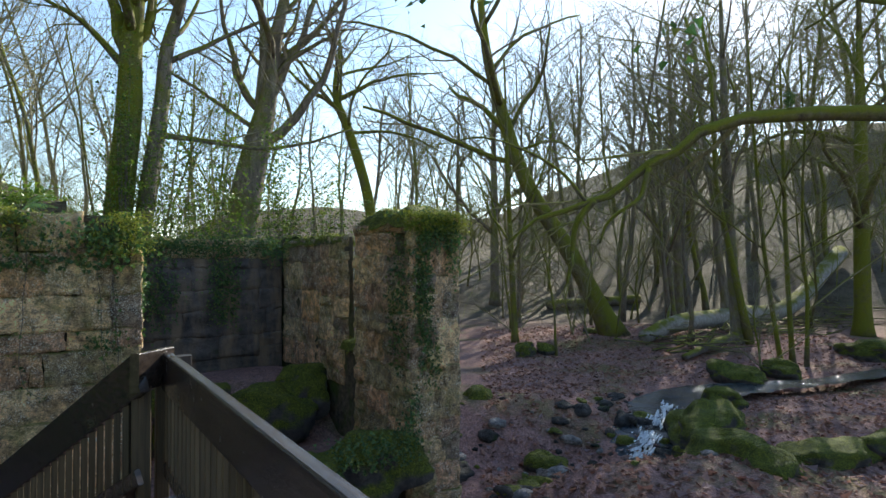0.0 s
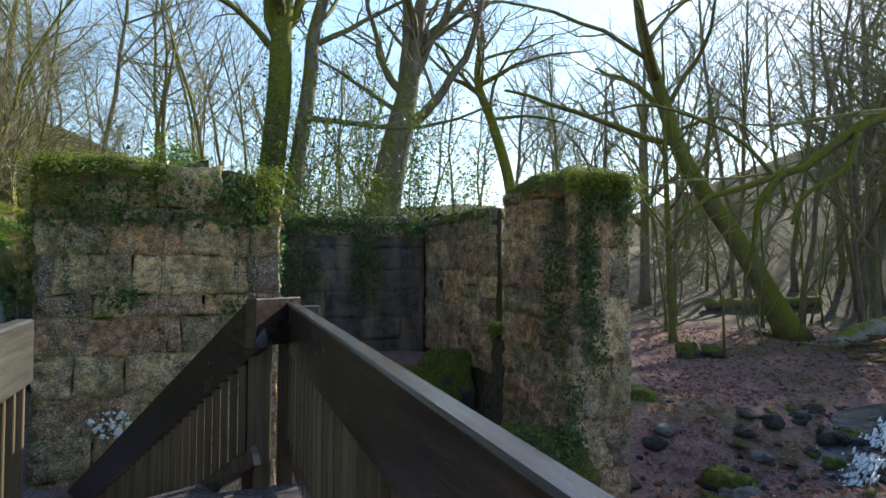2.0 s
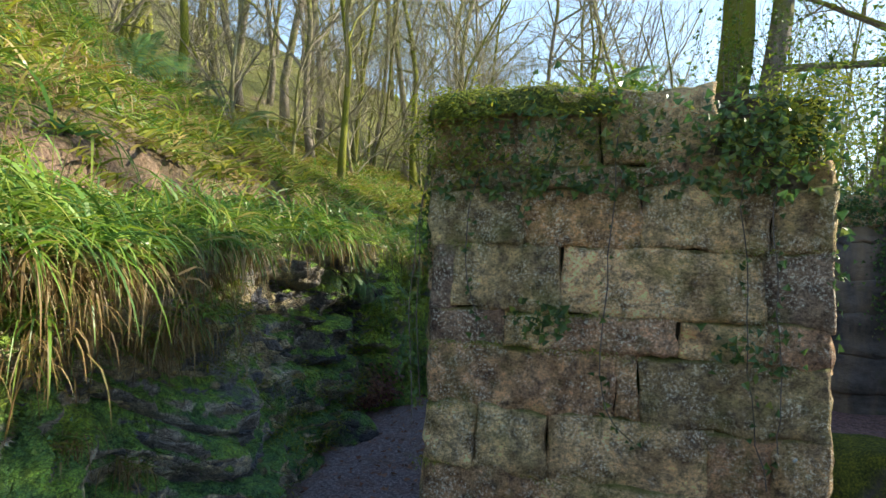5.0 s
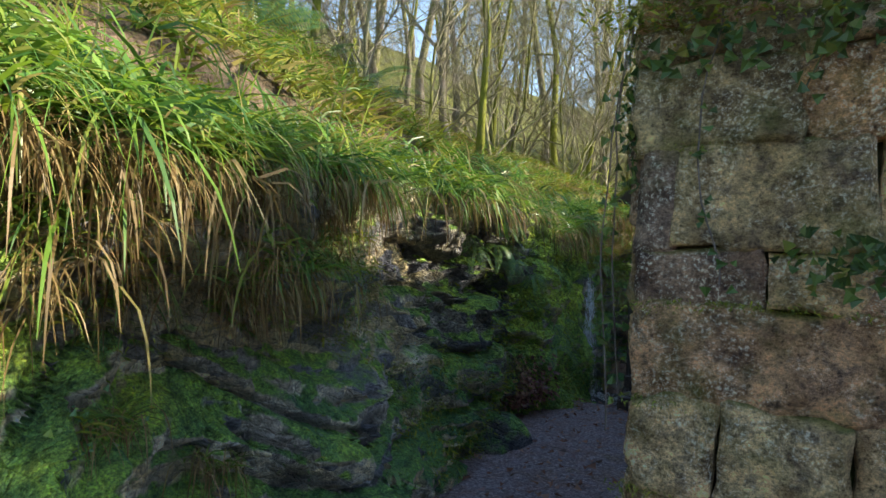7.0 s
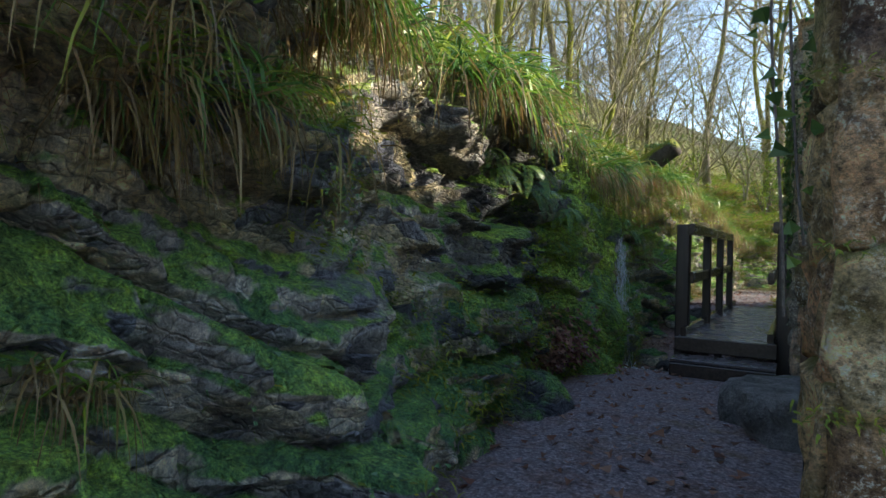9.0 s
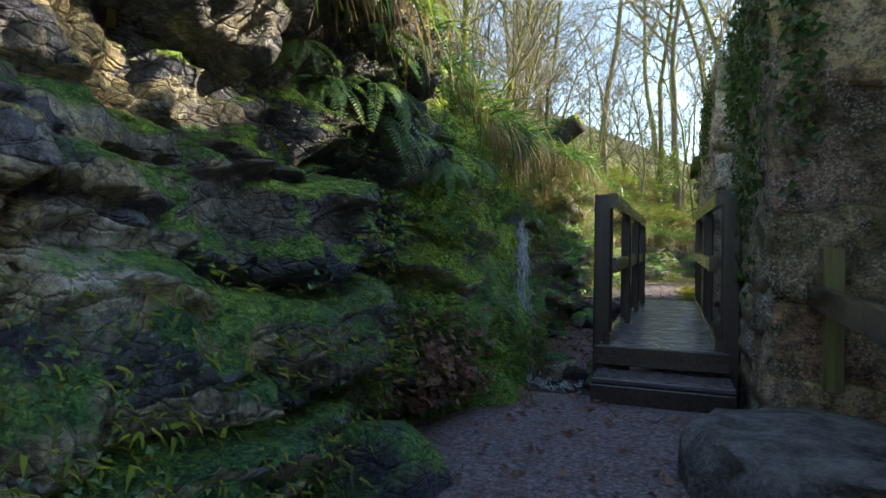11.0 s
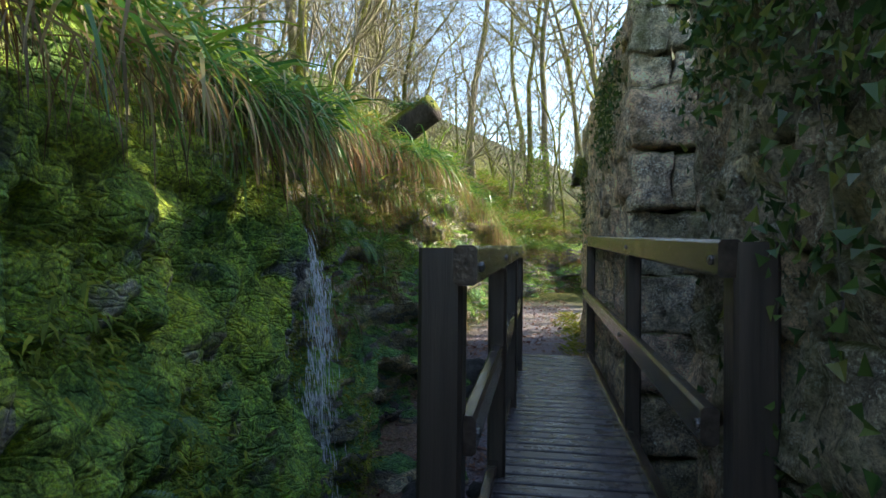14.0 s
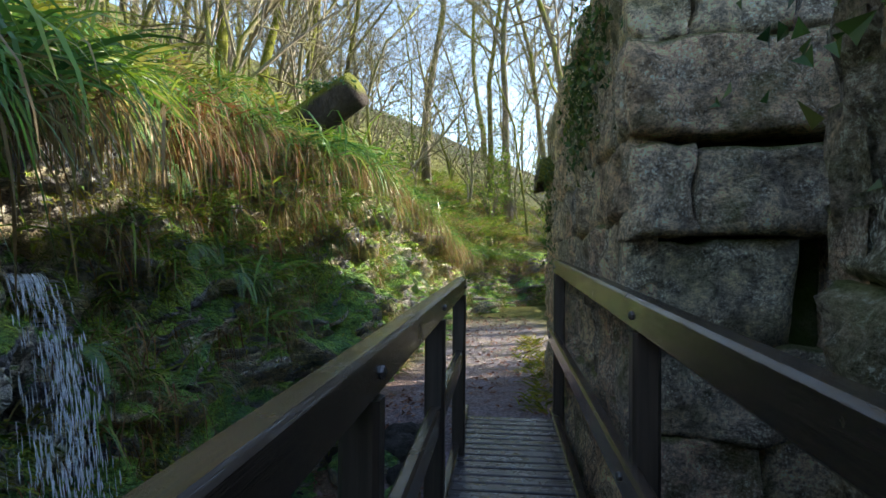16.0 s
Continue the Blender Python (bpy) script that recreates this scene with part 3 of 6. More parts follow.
def ground_z(x, y):
    x, y = np.asarray(x, float), np.asarray(y, float)
    flat = np.stack([x.ravel(), y.ravel(), 0 * x.ravel()], 1)
    rough = fbm(flat * 0.45, 4, 3).reshape(x.shape) * 0.10 + fbm(flat * 0.11, 2, 5).reshape(x.shape) * 0.25
    # east side of the valley
    east = -0.95 + 0.0 * x
    d = 0.95 * x + 0.3 * y
    turn_ = np.degrees(np.arctan2(x, y))
    east = east + (np.clip(d - 38, 0, 8) ** 2 * 0.03 + np.clip(d - 46, 0, 34) * 0.48) * sstep(turn_, 38, 58) * (0.95 + 0.10 * fbm(flat * 0.07, 4, 63).reshape(x.shape)) * (x > 0)
    # the wooded valley side closing the distance
    far = np.clip(np.hypot(x, y) - 40, 0, 55)
    ridge = 1 + 0.12 * fbm(flat * 0.05, 3, 61).reshape(x.shape)
    east = east + far * 0.17 * ridge * sstep(turn_, 4, 16) * (1 - sstep(turn_, 40, 60)) * (x > 0)
    east = east + np.clip(y - 34, 0, 60) * 0.05 + np.clip(-y - 2, 0, 40) * 0.15
    sd_, sz_ = stream_dist(x, y)
    bed = sz_ - 0.12
    east = np.where(x > 1.5, bed + (east - bed) * sstep(sd_, 0.55, 2.6), east)
    # behind the ruin
    north = 1.3 + 0.03 * np.clip(y - 20, 0, 60)
    k = sstep(y, 14.8, 16.5) * (1 - sstep(x, 6.0, 10.0)) * sstep(x, -1.2, 0.3)
    k2 = sstep(y, 17.8, 21.0) * (1 - sstep(x, 6.0, 10.0)) * sstep(x, -1.0, 1.0)
    z = east + (north - east) * np.maximum(k * sstep(x, 0.0, 2.0), k2)
    # path strip
    pz = lerp_table(y, PATH_Z)
    wp = 1 - sstep(x, -0.9, 1.3)
    wp = np.where(y < 5, 1 - sstep(x, 0.6, 2.2), wp)
    z = z + (pz - z) * wp
    # crag and slope to the west
    cx, ct = lerp_table(y, CRAG_X), lerp_table(y, CRAG_TOP)
    w = cx - x
    steep = lerp_table(y, [(11, 0.72), (17, 0.42), (40, 0.42)])
    hill = ct + 0.25 + np.clip(w, 0, 12) * steep + np.clip(w - 12, 0, 60) * 0.42
    z = z + (hill - z) * sstep(w, 0.15, 0.75)
    # the ledge inside the ruin
    ins = sstep(x, 1.0, 1.4) * (1 - sstep(x, 5.0, 5.4)) * sstep(y, 8.6, 9.4) * (1 - sstep(y, 14.6, 15.2))
    z = z + ((-0.9 + 1.05 * sstep(y, 11.0, 12.6)) - z) * ins
    calm = np.where((x < 1.5) & (x > cx) & (y < 30), 0.25, 1.0)
    return z + rough * calm


def axis_steps(lo, hi, fine_lo, fine_hi, fine, grow):
    v = list(np.arange(fine_lo, fine_hi, fine))
    s = fine
    while v[-1] < hi:
        s *= grow
        v.append(v[-1] + s)
    s = fine
    while v[0] > lo:
        s *= grow
        v.insert(0, v[0] - s)
    return np.array(v)


gx = axis_steps(-90, 700, -6, 14, 0.16, 1.045)
gy = axis_steps(-80, 700, 4, 24, 0.16, 1.045)
GX, GY = np.meshgrid(gx, gy)
GZ = ground_z(GX, GY)
GZ = np.where((GX > 100) | (GY > 100), np.minimum(GZ, 22.0), GZ)
g = Geo()
nx = len(gx)
g.add(np.stack([GX.ravel(), GY.ravel(), GZ.ravel()], 1), [(j * nx + i, j * nx + i + 1, (j + 1) * nx + i + 1, (j + 1) * nx + i) for j in range(len(gy) - 1) for i in range(nx - 1)])
tagged(part("ground", g, GROUND, smooth=True), "woodland floor of brown fallen leaves with a trodden gravel path", "ground", kind="structure")


def gz(x, y):
    return float(ground_z(np.array([x]), np.array([y]))[0])


# ---- crag along the path ----
def beds(Z, Y, warp, bed_h, joint_w, seed):
    """Bedded, jointed rock: how far each block stands out (-0.5..0.5) and how near its edge a place lies."""
    zq = Z / bed_h + warp
    bed = np.floor(zq)
    fr = zq - bed
    joint = Y / joint_w * (0.8 + 0.45 * np.sin(bed * 2.3 + seed)) + bed * 1.71 + 0.35 * warp
    blk = np.floor(joint)
    jf = joint - blk
    hsh = np.sin(bed * 12.9898 + blk * 78.233 + seed * 3.1) * 43758.5453
    hsh = hsh - np.floor(hsh)
    edge = np.minimum(np.minimum(fr, 1 - fr) * bed_h, np.minimum(jf, 1 - jf) * joint_w)
    return hsh - 0.5, edge


def crag():
    ys = np.concatenate([np.arange(1.0, 4.5, 0.08), np.arange(4.5, 17.5, 0.025), np.arange(17.5, 24.0, 0.045), np.arange(24.0, 40.0, 0.1)])
    nv = 116
    vs = np.linspace(0, 1, nv)
    Y, V = np.meshgrid(ys, vs, indexing="ij")
    cx, ct = lerp_table(Y, CRAG_X), lerp_table(Y, CRAG_TOP)
    zb = np.minimum(lerp_table(Y, PATH_Z), 0.3) - 0.35
    Z = zb + (ct + 0.45 - zb) * V
    p = np.stack([cx.ravel(), Y.ravel(), Z.ravel()], 1)

    def field(scale, octaves, seed):
        return fbm(p * np.array(scale), octaves, seed).reshape(Y.shape)
    big = field((0.75, 0.75, 0.75), 3, 21)
    warp = field((1, 0.8, 0.6), 2, 33)
    warp2 = field((1, 2.1, 1.7), 3, 35)
    h1, e1 = beds(Z, Y, warp * 1.2 + 0.12 * Y, 0.34, 1.0, 0)
    h2, e2 = beds(Z, Y, warp * 2.0 + warp2 * 0.9 + 0.2 * Y, 0.15, 0.36, 7)
    h3, e3 = beds(Z, Y, warp2 * 1.6, 0.075, 0.16, 13)
    # the spring line is draped in moss: its joints are soft; elsewhere the rock is broken
    spring = sstep(Y, 12.3, 13.2) * (1 - sstep(Y, 16.0, 16.9))
    hard = 1 - 0.75 * spring
    out = 0.20 * big + hard * (0.36 * h1 * sstep(e1, 0.0, 0.07) - 0.12 * (1 - sstep(e1, 0.0, 0.035)))
    out = out + hard * (0.17 * h2 * sstep(e2, 0.0, 0.03) - 0.05 * (1 - sstep(e2, 0.0, 0.022)))
    out = out + hard * 0.032 * h3 * sstep(e3, 0.0, 0.016)
    out = out - 0.12 * np.abs(field((2.6, 2.6, 2.6), 3, 51)) + 0.022 * field((9, 9, 9), 3, 52)
    lump = field((4.5, 4.5, 3.0), 3, 53)
    out = out + 0.09 * spring * lump + 0.16 * spring * (1 - V)
    # the foot spreads, the middle is undercut, the lip curls back under the turf
    out = out + 0.34 * (1 - V) ** 2 - 0.20 * np.exp(-((V - 0.62) / 0.18) ** 2) * (1 - spring) + 0.10
    out = out - 1.3 * sstep(V, 0.86, 1.0) - 0.25 * np.exp(-((Y - 16.35) / 0.6) ** 2) * (V < 0.8)
    # recess under the fern ledge
    out = out - 0.34 * np.exp(-((Y - 11.85) / 0.42) ** 2 - ((V - 0.5) / 0.17) ** 2)
    X = cx + out
    g = Geo()
    n = len(ys)
    g.add(np.stack([X.ravel(), (Y + 0.04 * warp + 0.02 * warp2).ravel(), (Z + 0.03 * warp2).ravel()], 1), [(i * nv + j, (i + 1) * nv + j, (i + 1) * nv + j + 1, i * nv + j + 1) for i in range(n - 1) for j in range(nv - 1)])
    tagged(part("crag", g, ROCK, smooth=True), "damp layered sandstone crag covered in moss and algae", "rock face", kind="structure")
    return ys, vs, X, Z


CY, CV, CXX, CZZ = crag()


def crag_at(y, v):
    i = int(np.clip(np.searchsorted(CY, y), 0, len(CY) - 1))
    j = int(np.clip(v * (len(CV) - 1), 0, len(CV) - 1))
    return np.array([CXX[i, j], y, CZZ[i, j]])


# ---- masonry ----
def block_mesh(name, w, h, d, seed, mat, rough=0.03):
    """A roughly squared stone: pillowed, uneven face at -y, corners worn."""
    nxs, nzs = (12 if w > 0.5 else 8), 8
    xs = np.concatenate([[0.0], np.linspace(0.028 / max(w, 0.1), 1 - 0.028 / max(w, 0.1), nxs - 2), [1.0]])
    zs = np.concatenate([[0.0], np.linspace(0.028 / max(h, 0.1), 1 - 0.028 / max(h, 0.1), nzs - 2), [1.0]])
    X, Zz = np.meshgrid(xs, zs)
    p = np.stack([X.ravel() * w + seed * 3.7, 0 * X.ravel() + seed, Zz.ravel() * h], 1)
    dep = vnoise(p * 3.1, seed % 97) * rough + vnoise(p * 9, seed % 89) * rough * 0.8 + vnoise(p * 21, seed % 83) * rough * 0.5
    inner = ((X > 0) & (X < 1) & (Zz > 0) & (Zz < 1)).ravel()
    yv = np.where(inner, -0.016 + dep, 0.010 + dep * 0.5)
    jx = vnoise(p * 5 + 9, 3) * 0.035 + vnoise(p * 13 + 9, 3) * 0.015
    jz = vnoise(p * 5 + 19, 4) * 0.035 + vnoise(p * 13 + 19, 4) * 0.018
    v = np.stack([X.ravel() * w - w / 2 + jx, yv, Zz.ravel() * h - h / 2 + jz], 1)
    k = nxs * nzs
    f = [(j * nxs + i, j * nxs + i + 1, (j + 1) * nxs + i + 1, (j + 1) * nxs + i) for j in range(nzs - 1) for i in range(nxs - 1)]
    ring = list(range(nxs)) + [j * nxs + nxs - 1 for j in range(1, nzs)] + [(nzs - 1) * nxs + i for i in range(nxs - 2, -1, -1)] + [j * nxs for j in range(nzs - 2, 0, -1)]
    back = v[ring].copy()
    back[:, 1] = d
    v = np.vstack([v, back])
    m = len(ring)
    f += [(ring[(a + 1) % m], ring[a], k + a, k + (a + 1) % m) for a in range(m)]
    g = Geo()
    g.add(v, f)
    return g.mesh(name, mat, True)


STONE_N = [0]


def stone(parent, m, w, h, d, mat, rough=0.03):
    STONE_N[0] += 1
    ob = new("stone", block_mesh("stone", w + 0.030, h + 0.030, d, STONE_N[0], mat, rough))
    ob.parent = parent
    ob.matrix_world = m
    return ob


def box_geo(x0, x1, y0, y1, z0, z1):
    g = Geo()
    g.add([(x, y, z) for z in (z0, z1) for y in (y0, y1) for x in (x0, x1)], [(0, 1, 3, 2), (4, 6, 7, 5), (0, 4, 5, 1), (2, 3, 7, 6), (0, 2, 6, 4), (1, 5, 7, 3)])
    return g


def rough_box(x0, x1, y0, y1, z0, z1, top=0.12, cell=0.25, seed=1):
    """Rubble core of a wall with an uneven, ruined top."""
    nxc, nyc, nzc = max(2, int((x1 - x0) / cell)), max(2, int((y1 - y0) / cell)), max(2, int((z1 - z0) / cell))
    g = Geo()

    def sheet(a, b, c, n, m):
        a, b, c = (np.array(q, float) for q in (a, b, c))
        v = [a + b * i / n + c * j / m for j in range(m + 1) for i in range(n + 1)]
        v = np.array(v)
        o = np.stack([vnoise(v * 2.3 + s, seed) for s in (0, 31, 67)], 1) * 0.025
        up = sstep(v[:, 2], z1 - 0.3, z1)
        o[:, 2] += up * fbm(v * np.array([1.6, 1.6, 0]) + 3, 3, seed) * top
        g.add(v + o, [(j * (n + 1) + i, j * (n + 1) + i + 1, (j + 1) * (n + 1) + i + 1, (j + 1) * (n + 1) + i) for j in range(m) for i in range(n)])
    dx, dy, dz = x1 - x0, y1 - y0, z1 - z0
    sheet((x0, y0, z0), (dx, 0, 0), (0, 0, dz), nxc, nzc)
    sheet((x1, y1, z0), (-dx, 0, 0), (0, 0, dz), nxc, nzc)
    sheet((x1, y0, z0), (0, dy, 0), (0, 0, dz), nyc, nzc)
    sheet((x0, y1, z0), (0, -dy, 0), (0, 0, dz), nyc, nzc)
    sheet((x0, y0, z1), (dx, 0, 0), (0, dy, 0), nxc, nyc)
    return g


def face_pose(side, a, b, z):
    """Pose of a stone: side s faces -y, w faces -x, e faces +x; a runs along the wall, b is the face's plane."""
    if side == "s":
        return pose(a, b, z)
    if side == "w":
        return pose(b, a, z, 0, 0, -90)
    if side == "n":
        return pose(a, b, z, 0, 0, 180)
    return pose(b, a, z, 0, 0, 90)


def coursed(parent, side, a0, a1, plane, courses, seed, mat, depth=0.16, wmin=0.38, wmax=0.95, rough=0.03, skip=None):
    """Courses (z0, z1) of stones of uneven length along one face."""
    r = random.Random(seed)
    for z0, z1 in courses:
        a = a0
        while a < a1 - 0.02:
            w = r.uniform(wmin, wmax)
            if a1 - a - w < wmin * 0.6:
                w = a1 - a
            zz0, zz1 = z0, z1
            if not (skip and skip(a + w / 2, (z0 + z1) / 2)):
                if w < 0.6 and z1 - z0 > 0.34 and r.random() < 0.4:
                    zm = (z0 + z1) / 2 + r.uniform(-0.05, 0.05)
                    for q0, q1 in ((z0, zm), (zm, z1)):
                        stone(parent, face_pose(side, a + w / 2, plane + r.uniform(-0.012, 0.012), (q0 + q1) / 2), w, q1 - q0, depth, mat, rough)
                else:
                    stone(parent, face_pose(side, a + w / 2, plane + r.uniform(-0.015, 0.015), (zz0 + zz1) / 2), w, zz1 - zz0, depth, mat, rough)
            a += w


def courses(z0, z1, hs):
    out, z, i = [], z0, 0
    while z < z1 - 0.05:
        h = min(hs[i % len(hs)], z1 - z)
        out.append((z, z + h))
        z += h
        i += 1
    return out


WALL_LABEL = "ruined wall of large weathered sandstone blocks with ivy"
wall_south = tagged(part("wall_south", rough_box(-1.30, 1.08, 8.80, 9.55, -0.6, 3.22, 0.10, seed=3), CORE), WALL_LABEL, "wall", kind="structure")
rows_south = [
    (2.86, 3.33, [(-1.36, -0.80), (-0.78, -0.22), (-0.21, 0.46)]),
    (2.70, 2.85, [(-1.34, -1.0), (-0.99, -0.62), (-0.6, -0.1), (-0.08, 0.3), (0.31, 0.75)]),
    (2.32, 2.69, [(-1.34, -0.72), (-0.70, 0.02), (0.04, 0.67), (0.69, 0.79), (0.81, 1.13)]),
    (1.87, 2.31, [(-1.34, -1.19), (-1.18, -0.45), (-0.43, 0.77), (0.79, 1.12)]),
    (1.63, 1.86, [(-1.35, -0.84), (-0.82, -0.49), (-0.48, 0.28), (0.29, 0.77), (0.79, 1.12)]),
    (1.21, 1.62, [(-1.34, -0.08), (-0.07, 0.05), (0.06, 1.12)]),
    (0.79, 1.20, [(-1.34, -1.0), (-0.99, -0.51), (-0.50, 0.46), (0.47, 0.83), (0.84, 1.12)]),
    (0.35, 0.78, [(-1.35, -0.55), (-0.53, 0.35), (0.36, 1.12)]),
    (-0.10, 0.34, [(-1.34, -0.8), (-0.78, 0.1), (0.12, 1.12)]),
    (-0.5, -0.11, [(-1.34, -0.3), (-0.28, 0.5), (0.52, 1.12)]),
]
for z0, z1, spans in rows_south:
    for a, b in spans:
        stone(wall_south, face_pose("s", (a + b) / 2, 8.67 + rng.uniform(-0.012, 0.012), (z0 + z1) / 2), b - a, z1 - z0, 0.2, STONE, 0.035)
coursed(wall_south, "e", 8.78, 9.55, 1.125, courses(-0.4, 2.9, (0.42, 0.38, 0.45, 0.3)), 5, STONE, 0.12, 0.3, 0.6)

coursed(wall_south, "w", 8.74, 9.5, -1.38, courses(-0.4, 3.1, (0.42, 0.38, 0.45, 0.3)), 6, STONE, 0.12, 0.3, 0.6)
coursed(wall_south, "n", -1.34, 1.12, 9.60, courses(-0.4, 3.1, (0.42, 0.38, 0.45, 0.3)), 8, STONE, 0.12, 0.4, 0.9)
# added wall: closes the bay so the low sun misses the crag
wall_bay = tagged(part("wall_bay", rough_box(-0.50, 0.3, 9.62, 12.9, -1.0, 3.5, 0.12, seed=15), CORE), "added wall set back from the path to block the sun", "wall", kind="structure")
coursed(wall_bay, "w", 9.62, 12.9, -0.60, courses(-0.6, 3.48, (0.45, 0.38, 0.42, 0.3, 0.47)), 43, STONE, 0.12, 0.45, 1.0, 0.04)
wall_west = tagged(part("wall_west", rough_box(-1.34, 0.35, 13.02, 15.46, -1.4, 3.35, 0.18, seed=5), CORE), "ivy-hung ruined wall beside the path and footbridge", "wall", kind="structure")
coursed(wall_west, "s", -1.42, 0.35, 12.92, courses(-0.9, 3.3, (0.30, 0.42, 0.52, 0.46, 0.55)), 11, STONE, 0.15, 0.55, 1.0, 0.05)
coursed(wall_west, "w", 12.96, 15.52, -1.44, courses(-1.3, 3.3, (0.30, 0.45, 0.25, 0.38, 0.5)), 13, STONE_D, 0.15, 0.35, 0.9, 0.05)
coursed(wall_west, "n", -1.40, 0.35, 15.55, courses(-1.3, 3.2, (0.4, 0.45, 0.35)), 17, STONE_D, 0.15, 0.4, 0.8)

wall_north = tagged(part("wall_north", rough_box(0.36, 5.02, 14.45, 15.2, -1.2, 3.2, 0.16, seed=7), DARKWALL), "dark water-stained inner wall of the ruin", "wall", kind="structure")
coursed(wall_north, "s", 2.3, 4.7, 14.42, [(2.86, 3.28)], 19, STONE, 0.12, 0.6, 1.1)
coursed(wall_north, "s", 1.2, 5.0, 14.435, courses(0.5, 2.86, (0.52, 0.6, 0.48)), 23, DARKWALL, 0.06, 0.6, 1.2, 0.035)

# east wall with its narrow window, and the tall pier end
wall_east = tagged(part("wall_east", rough_box(5.10, 5.90, 8.37, 10.35, -2.3, 3.42, 0.12, seed=9), CORE), "ivy-clad pier and window wall of the sandstone ruin", "wall", kind="structure")
# the window's far jamb is deeply splayed, so the wall beside it is thin
part("wall_core", rough_box(5.08, 5.27, 10.90, 12.4, -2.3, 3.24, 0.06, seed=13), CORE, wall_east)
part("wall_core", rough_box(5.08, 5.92, 12.4, 15.2, -2.3, 3.26, 0.12, seed=10), CORE, wall_east)
part("wall_core", rough_box(5.06, 5.92, 10.35, 12.4, -2.3, 1.12, 0.04, seed=12), CORE, wall_east)
hs = (0.46, 0.40, 0.34, 0.48, 0.42, 0.30)
for z0, z1 in courses(-2.3, 3.45, hs):
    k = int((z0 + 3) * 10)
    cut = 5.03 + (0.95 if z0 > 3.0 else 0.30 + 0.32 * (k % 3) / 2)
    spans = [(5.03, 5.97)] if z0 > 3.0 else [(5.03, cut), (cut, 5.97)]
    for a, b in spans:
        stone(wall_east, face_pose("s", (a + b) / 2, 8.25 + rng.uniform(-0.02, 0.02), (z0 + z1) / 2), b - a, z1 - z0, 0.2, STONE, 0.04)
coursed(wall_east, "w", 8.32, 10.35, 5.02, courses(-0.9, 3.4, (0.46, 0.52, 0.4)), 29, STONE, 0.12, 0.5, 1.0, 0.045, skip=lambda a, z: 2.75 < z < 3.15 and a < 9.1)
coursed(wall_east, "w", 10.88, 12.0, 5.02, courses(0.3, 3.25, (0.44, 0.36, 0.5, 0.4)), 31, STONE, 0.12, 0.4, 0.7, 0.04)
coursed(wall_east, "w", 12.0, 14.4, 5.05, courses(0.3, 3.25, (0.62, 0.5, 0.7)), 33, STONE, 0.08, 0.7, 1.4, 0.02)
coursed(wall_east, "e", 8.32, 10.35, 5.97, courses(-2.2, 3.4, (0.46, 0.4, 0.34)), 37, STONE, 0.12, 0.4, 0.8, 0.03)
coursed(wall_east, "e", 10.35, 12.4, 5.97, courses(-2.2, 1.12, (0.46, 0.4, 0.34)), 38, STONE, 0.12, 0.4, 0.8, 0.03)

# added out of view to keep the sun off the crag by the waterfall
wall_link = tagged(part("wall_link", rough_box(0.36, 1.2, 15.22, 17.22, -1.4, 3.75, 0.1, seed=16), CORE), "added rubble wall closing the gully against the sun", "wall", kind="structure")

# second block of the ruin beside the footbridge
wall_block = tagged(part("wall_block", rough_box(-1.42, 1.2, 17.40, 22.5, -1.3, 3.75, 0.15, seed=14), CORE), "ruined wall of massive grey sandstone blocks with open joints", "wall", kind="structure")
rows_b = [
    (3.27, 3.75, [(-1.5, -1.25), (-1.24, -0.8), (-0.79, -0.3), (-0.29, 0.3), (0.31, 1.2)]),
    (2.98, 3.25, [(-1.52, -1.2), (-1.19, -0.75), (-0.7, -0.36), (-0.34, 0.2), (0.22, 1.2)]),
    (2.46, 2.96, [(-1.52, -0.34), (-0.32, 1.2)]),
    (1.98, 2.41, [(-1.52, -1.22), (-1.19, 0.1), (0.12, 1.2)]),
    (1.44, 1.96, [(-1.52, -0.74), (-0.52, 0.4), (0.42, 1.2)]),
    (1.0, 1.42, [(-1.52, -0.5), (-0.48, 0.3), (0.32, 1.2)]),
    (0.5, 0.98, [(-1.52, -0.9), (-0.88, 0.2), (0.22, 1.2)]),
    (0.0, 0.48, [(-1.52, -0.6), (-0.58, 0.4), (0.42, 1.2)]),
    (-0.6, -0.02, [(-1.52, -0.8), (-0.78, 0.4), (0.42, 1.2)]),
    (-1.2, -0.62, [(-1.52, -0.4), (-0.38, 1.2)]),
]
for z0, z1, spans in rows_b:
    for a, b in spans:
        stone(wall_block, face_pose("s", (a + b) / 2, 17.2 + rng.uniform(-0.05, 0.03), (z0 + z1) / 2), b - a - 0.02, z1 - z0 - 0.02, 0.24, STONE_G, 0.07)
coursed(wall_block, "w", 17.25, 22.5, -1.52, courses(-1.2, 3.7, (0.5, 0.42, 0.46)), 41, STONE_G, 0.14, 0.4, 0.9, 0.04)


# ---- first bridge: deck, rails, stair ----
footbridge = base("timber_walkway", 0.3, 3.0, 0.9, label="dark-stained timber walkway with baluster rails and a stair", category="footbridge")


def wpart(name, geo, mat, parent, label=""):
    ob = part(name, geo, mat, None, label)
    ob.parent = parent
    ob.matrix_parent_inverse = parent.matrix_world.inverted() if parent.parent is None else Matrix.Identity(4)
    return ob


def plank_run(parent, x0, x1, ys, z, w, th, mat):
    for y in ys:
        g = Geo()
        beam(g, (x0, y, z), (x1, y, z + rng.uniform(-0.003, 0.003)), w, th, bev=0.006)
        wpart("plank", g, mat, parent)


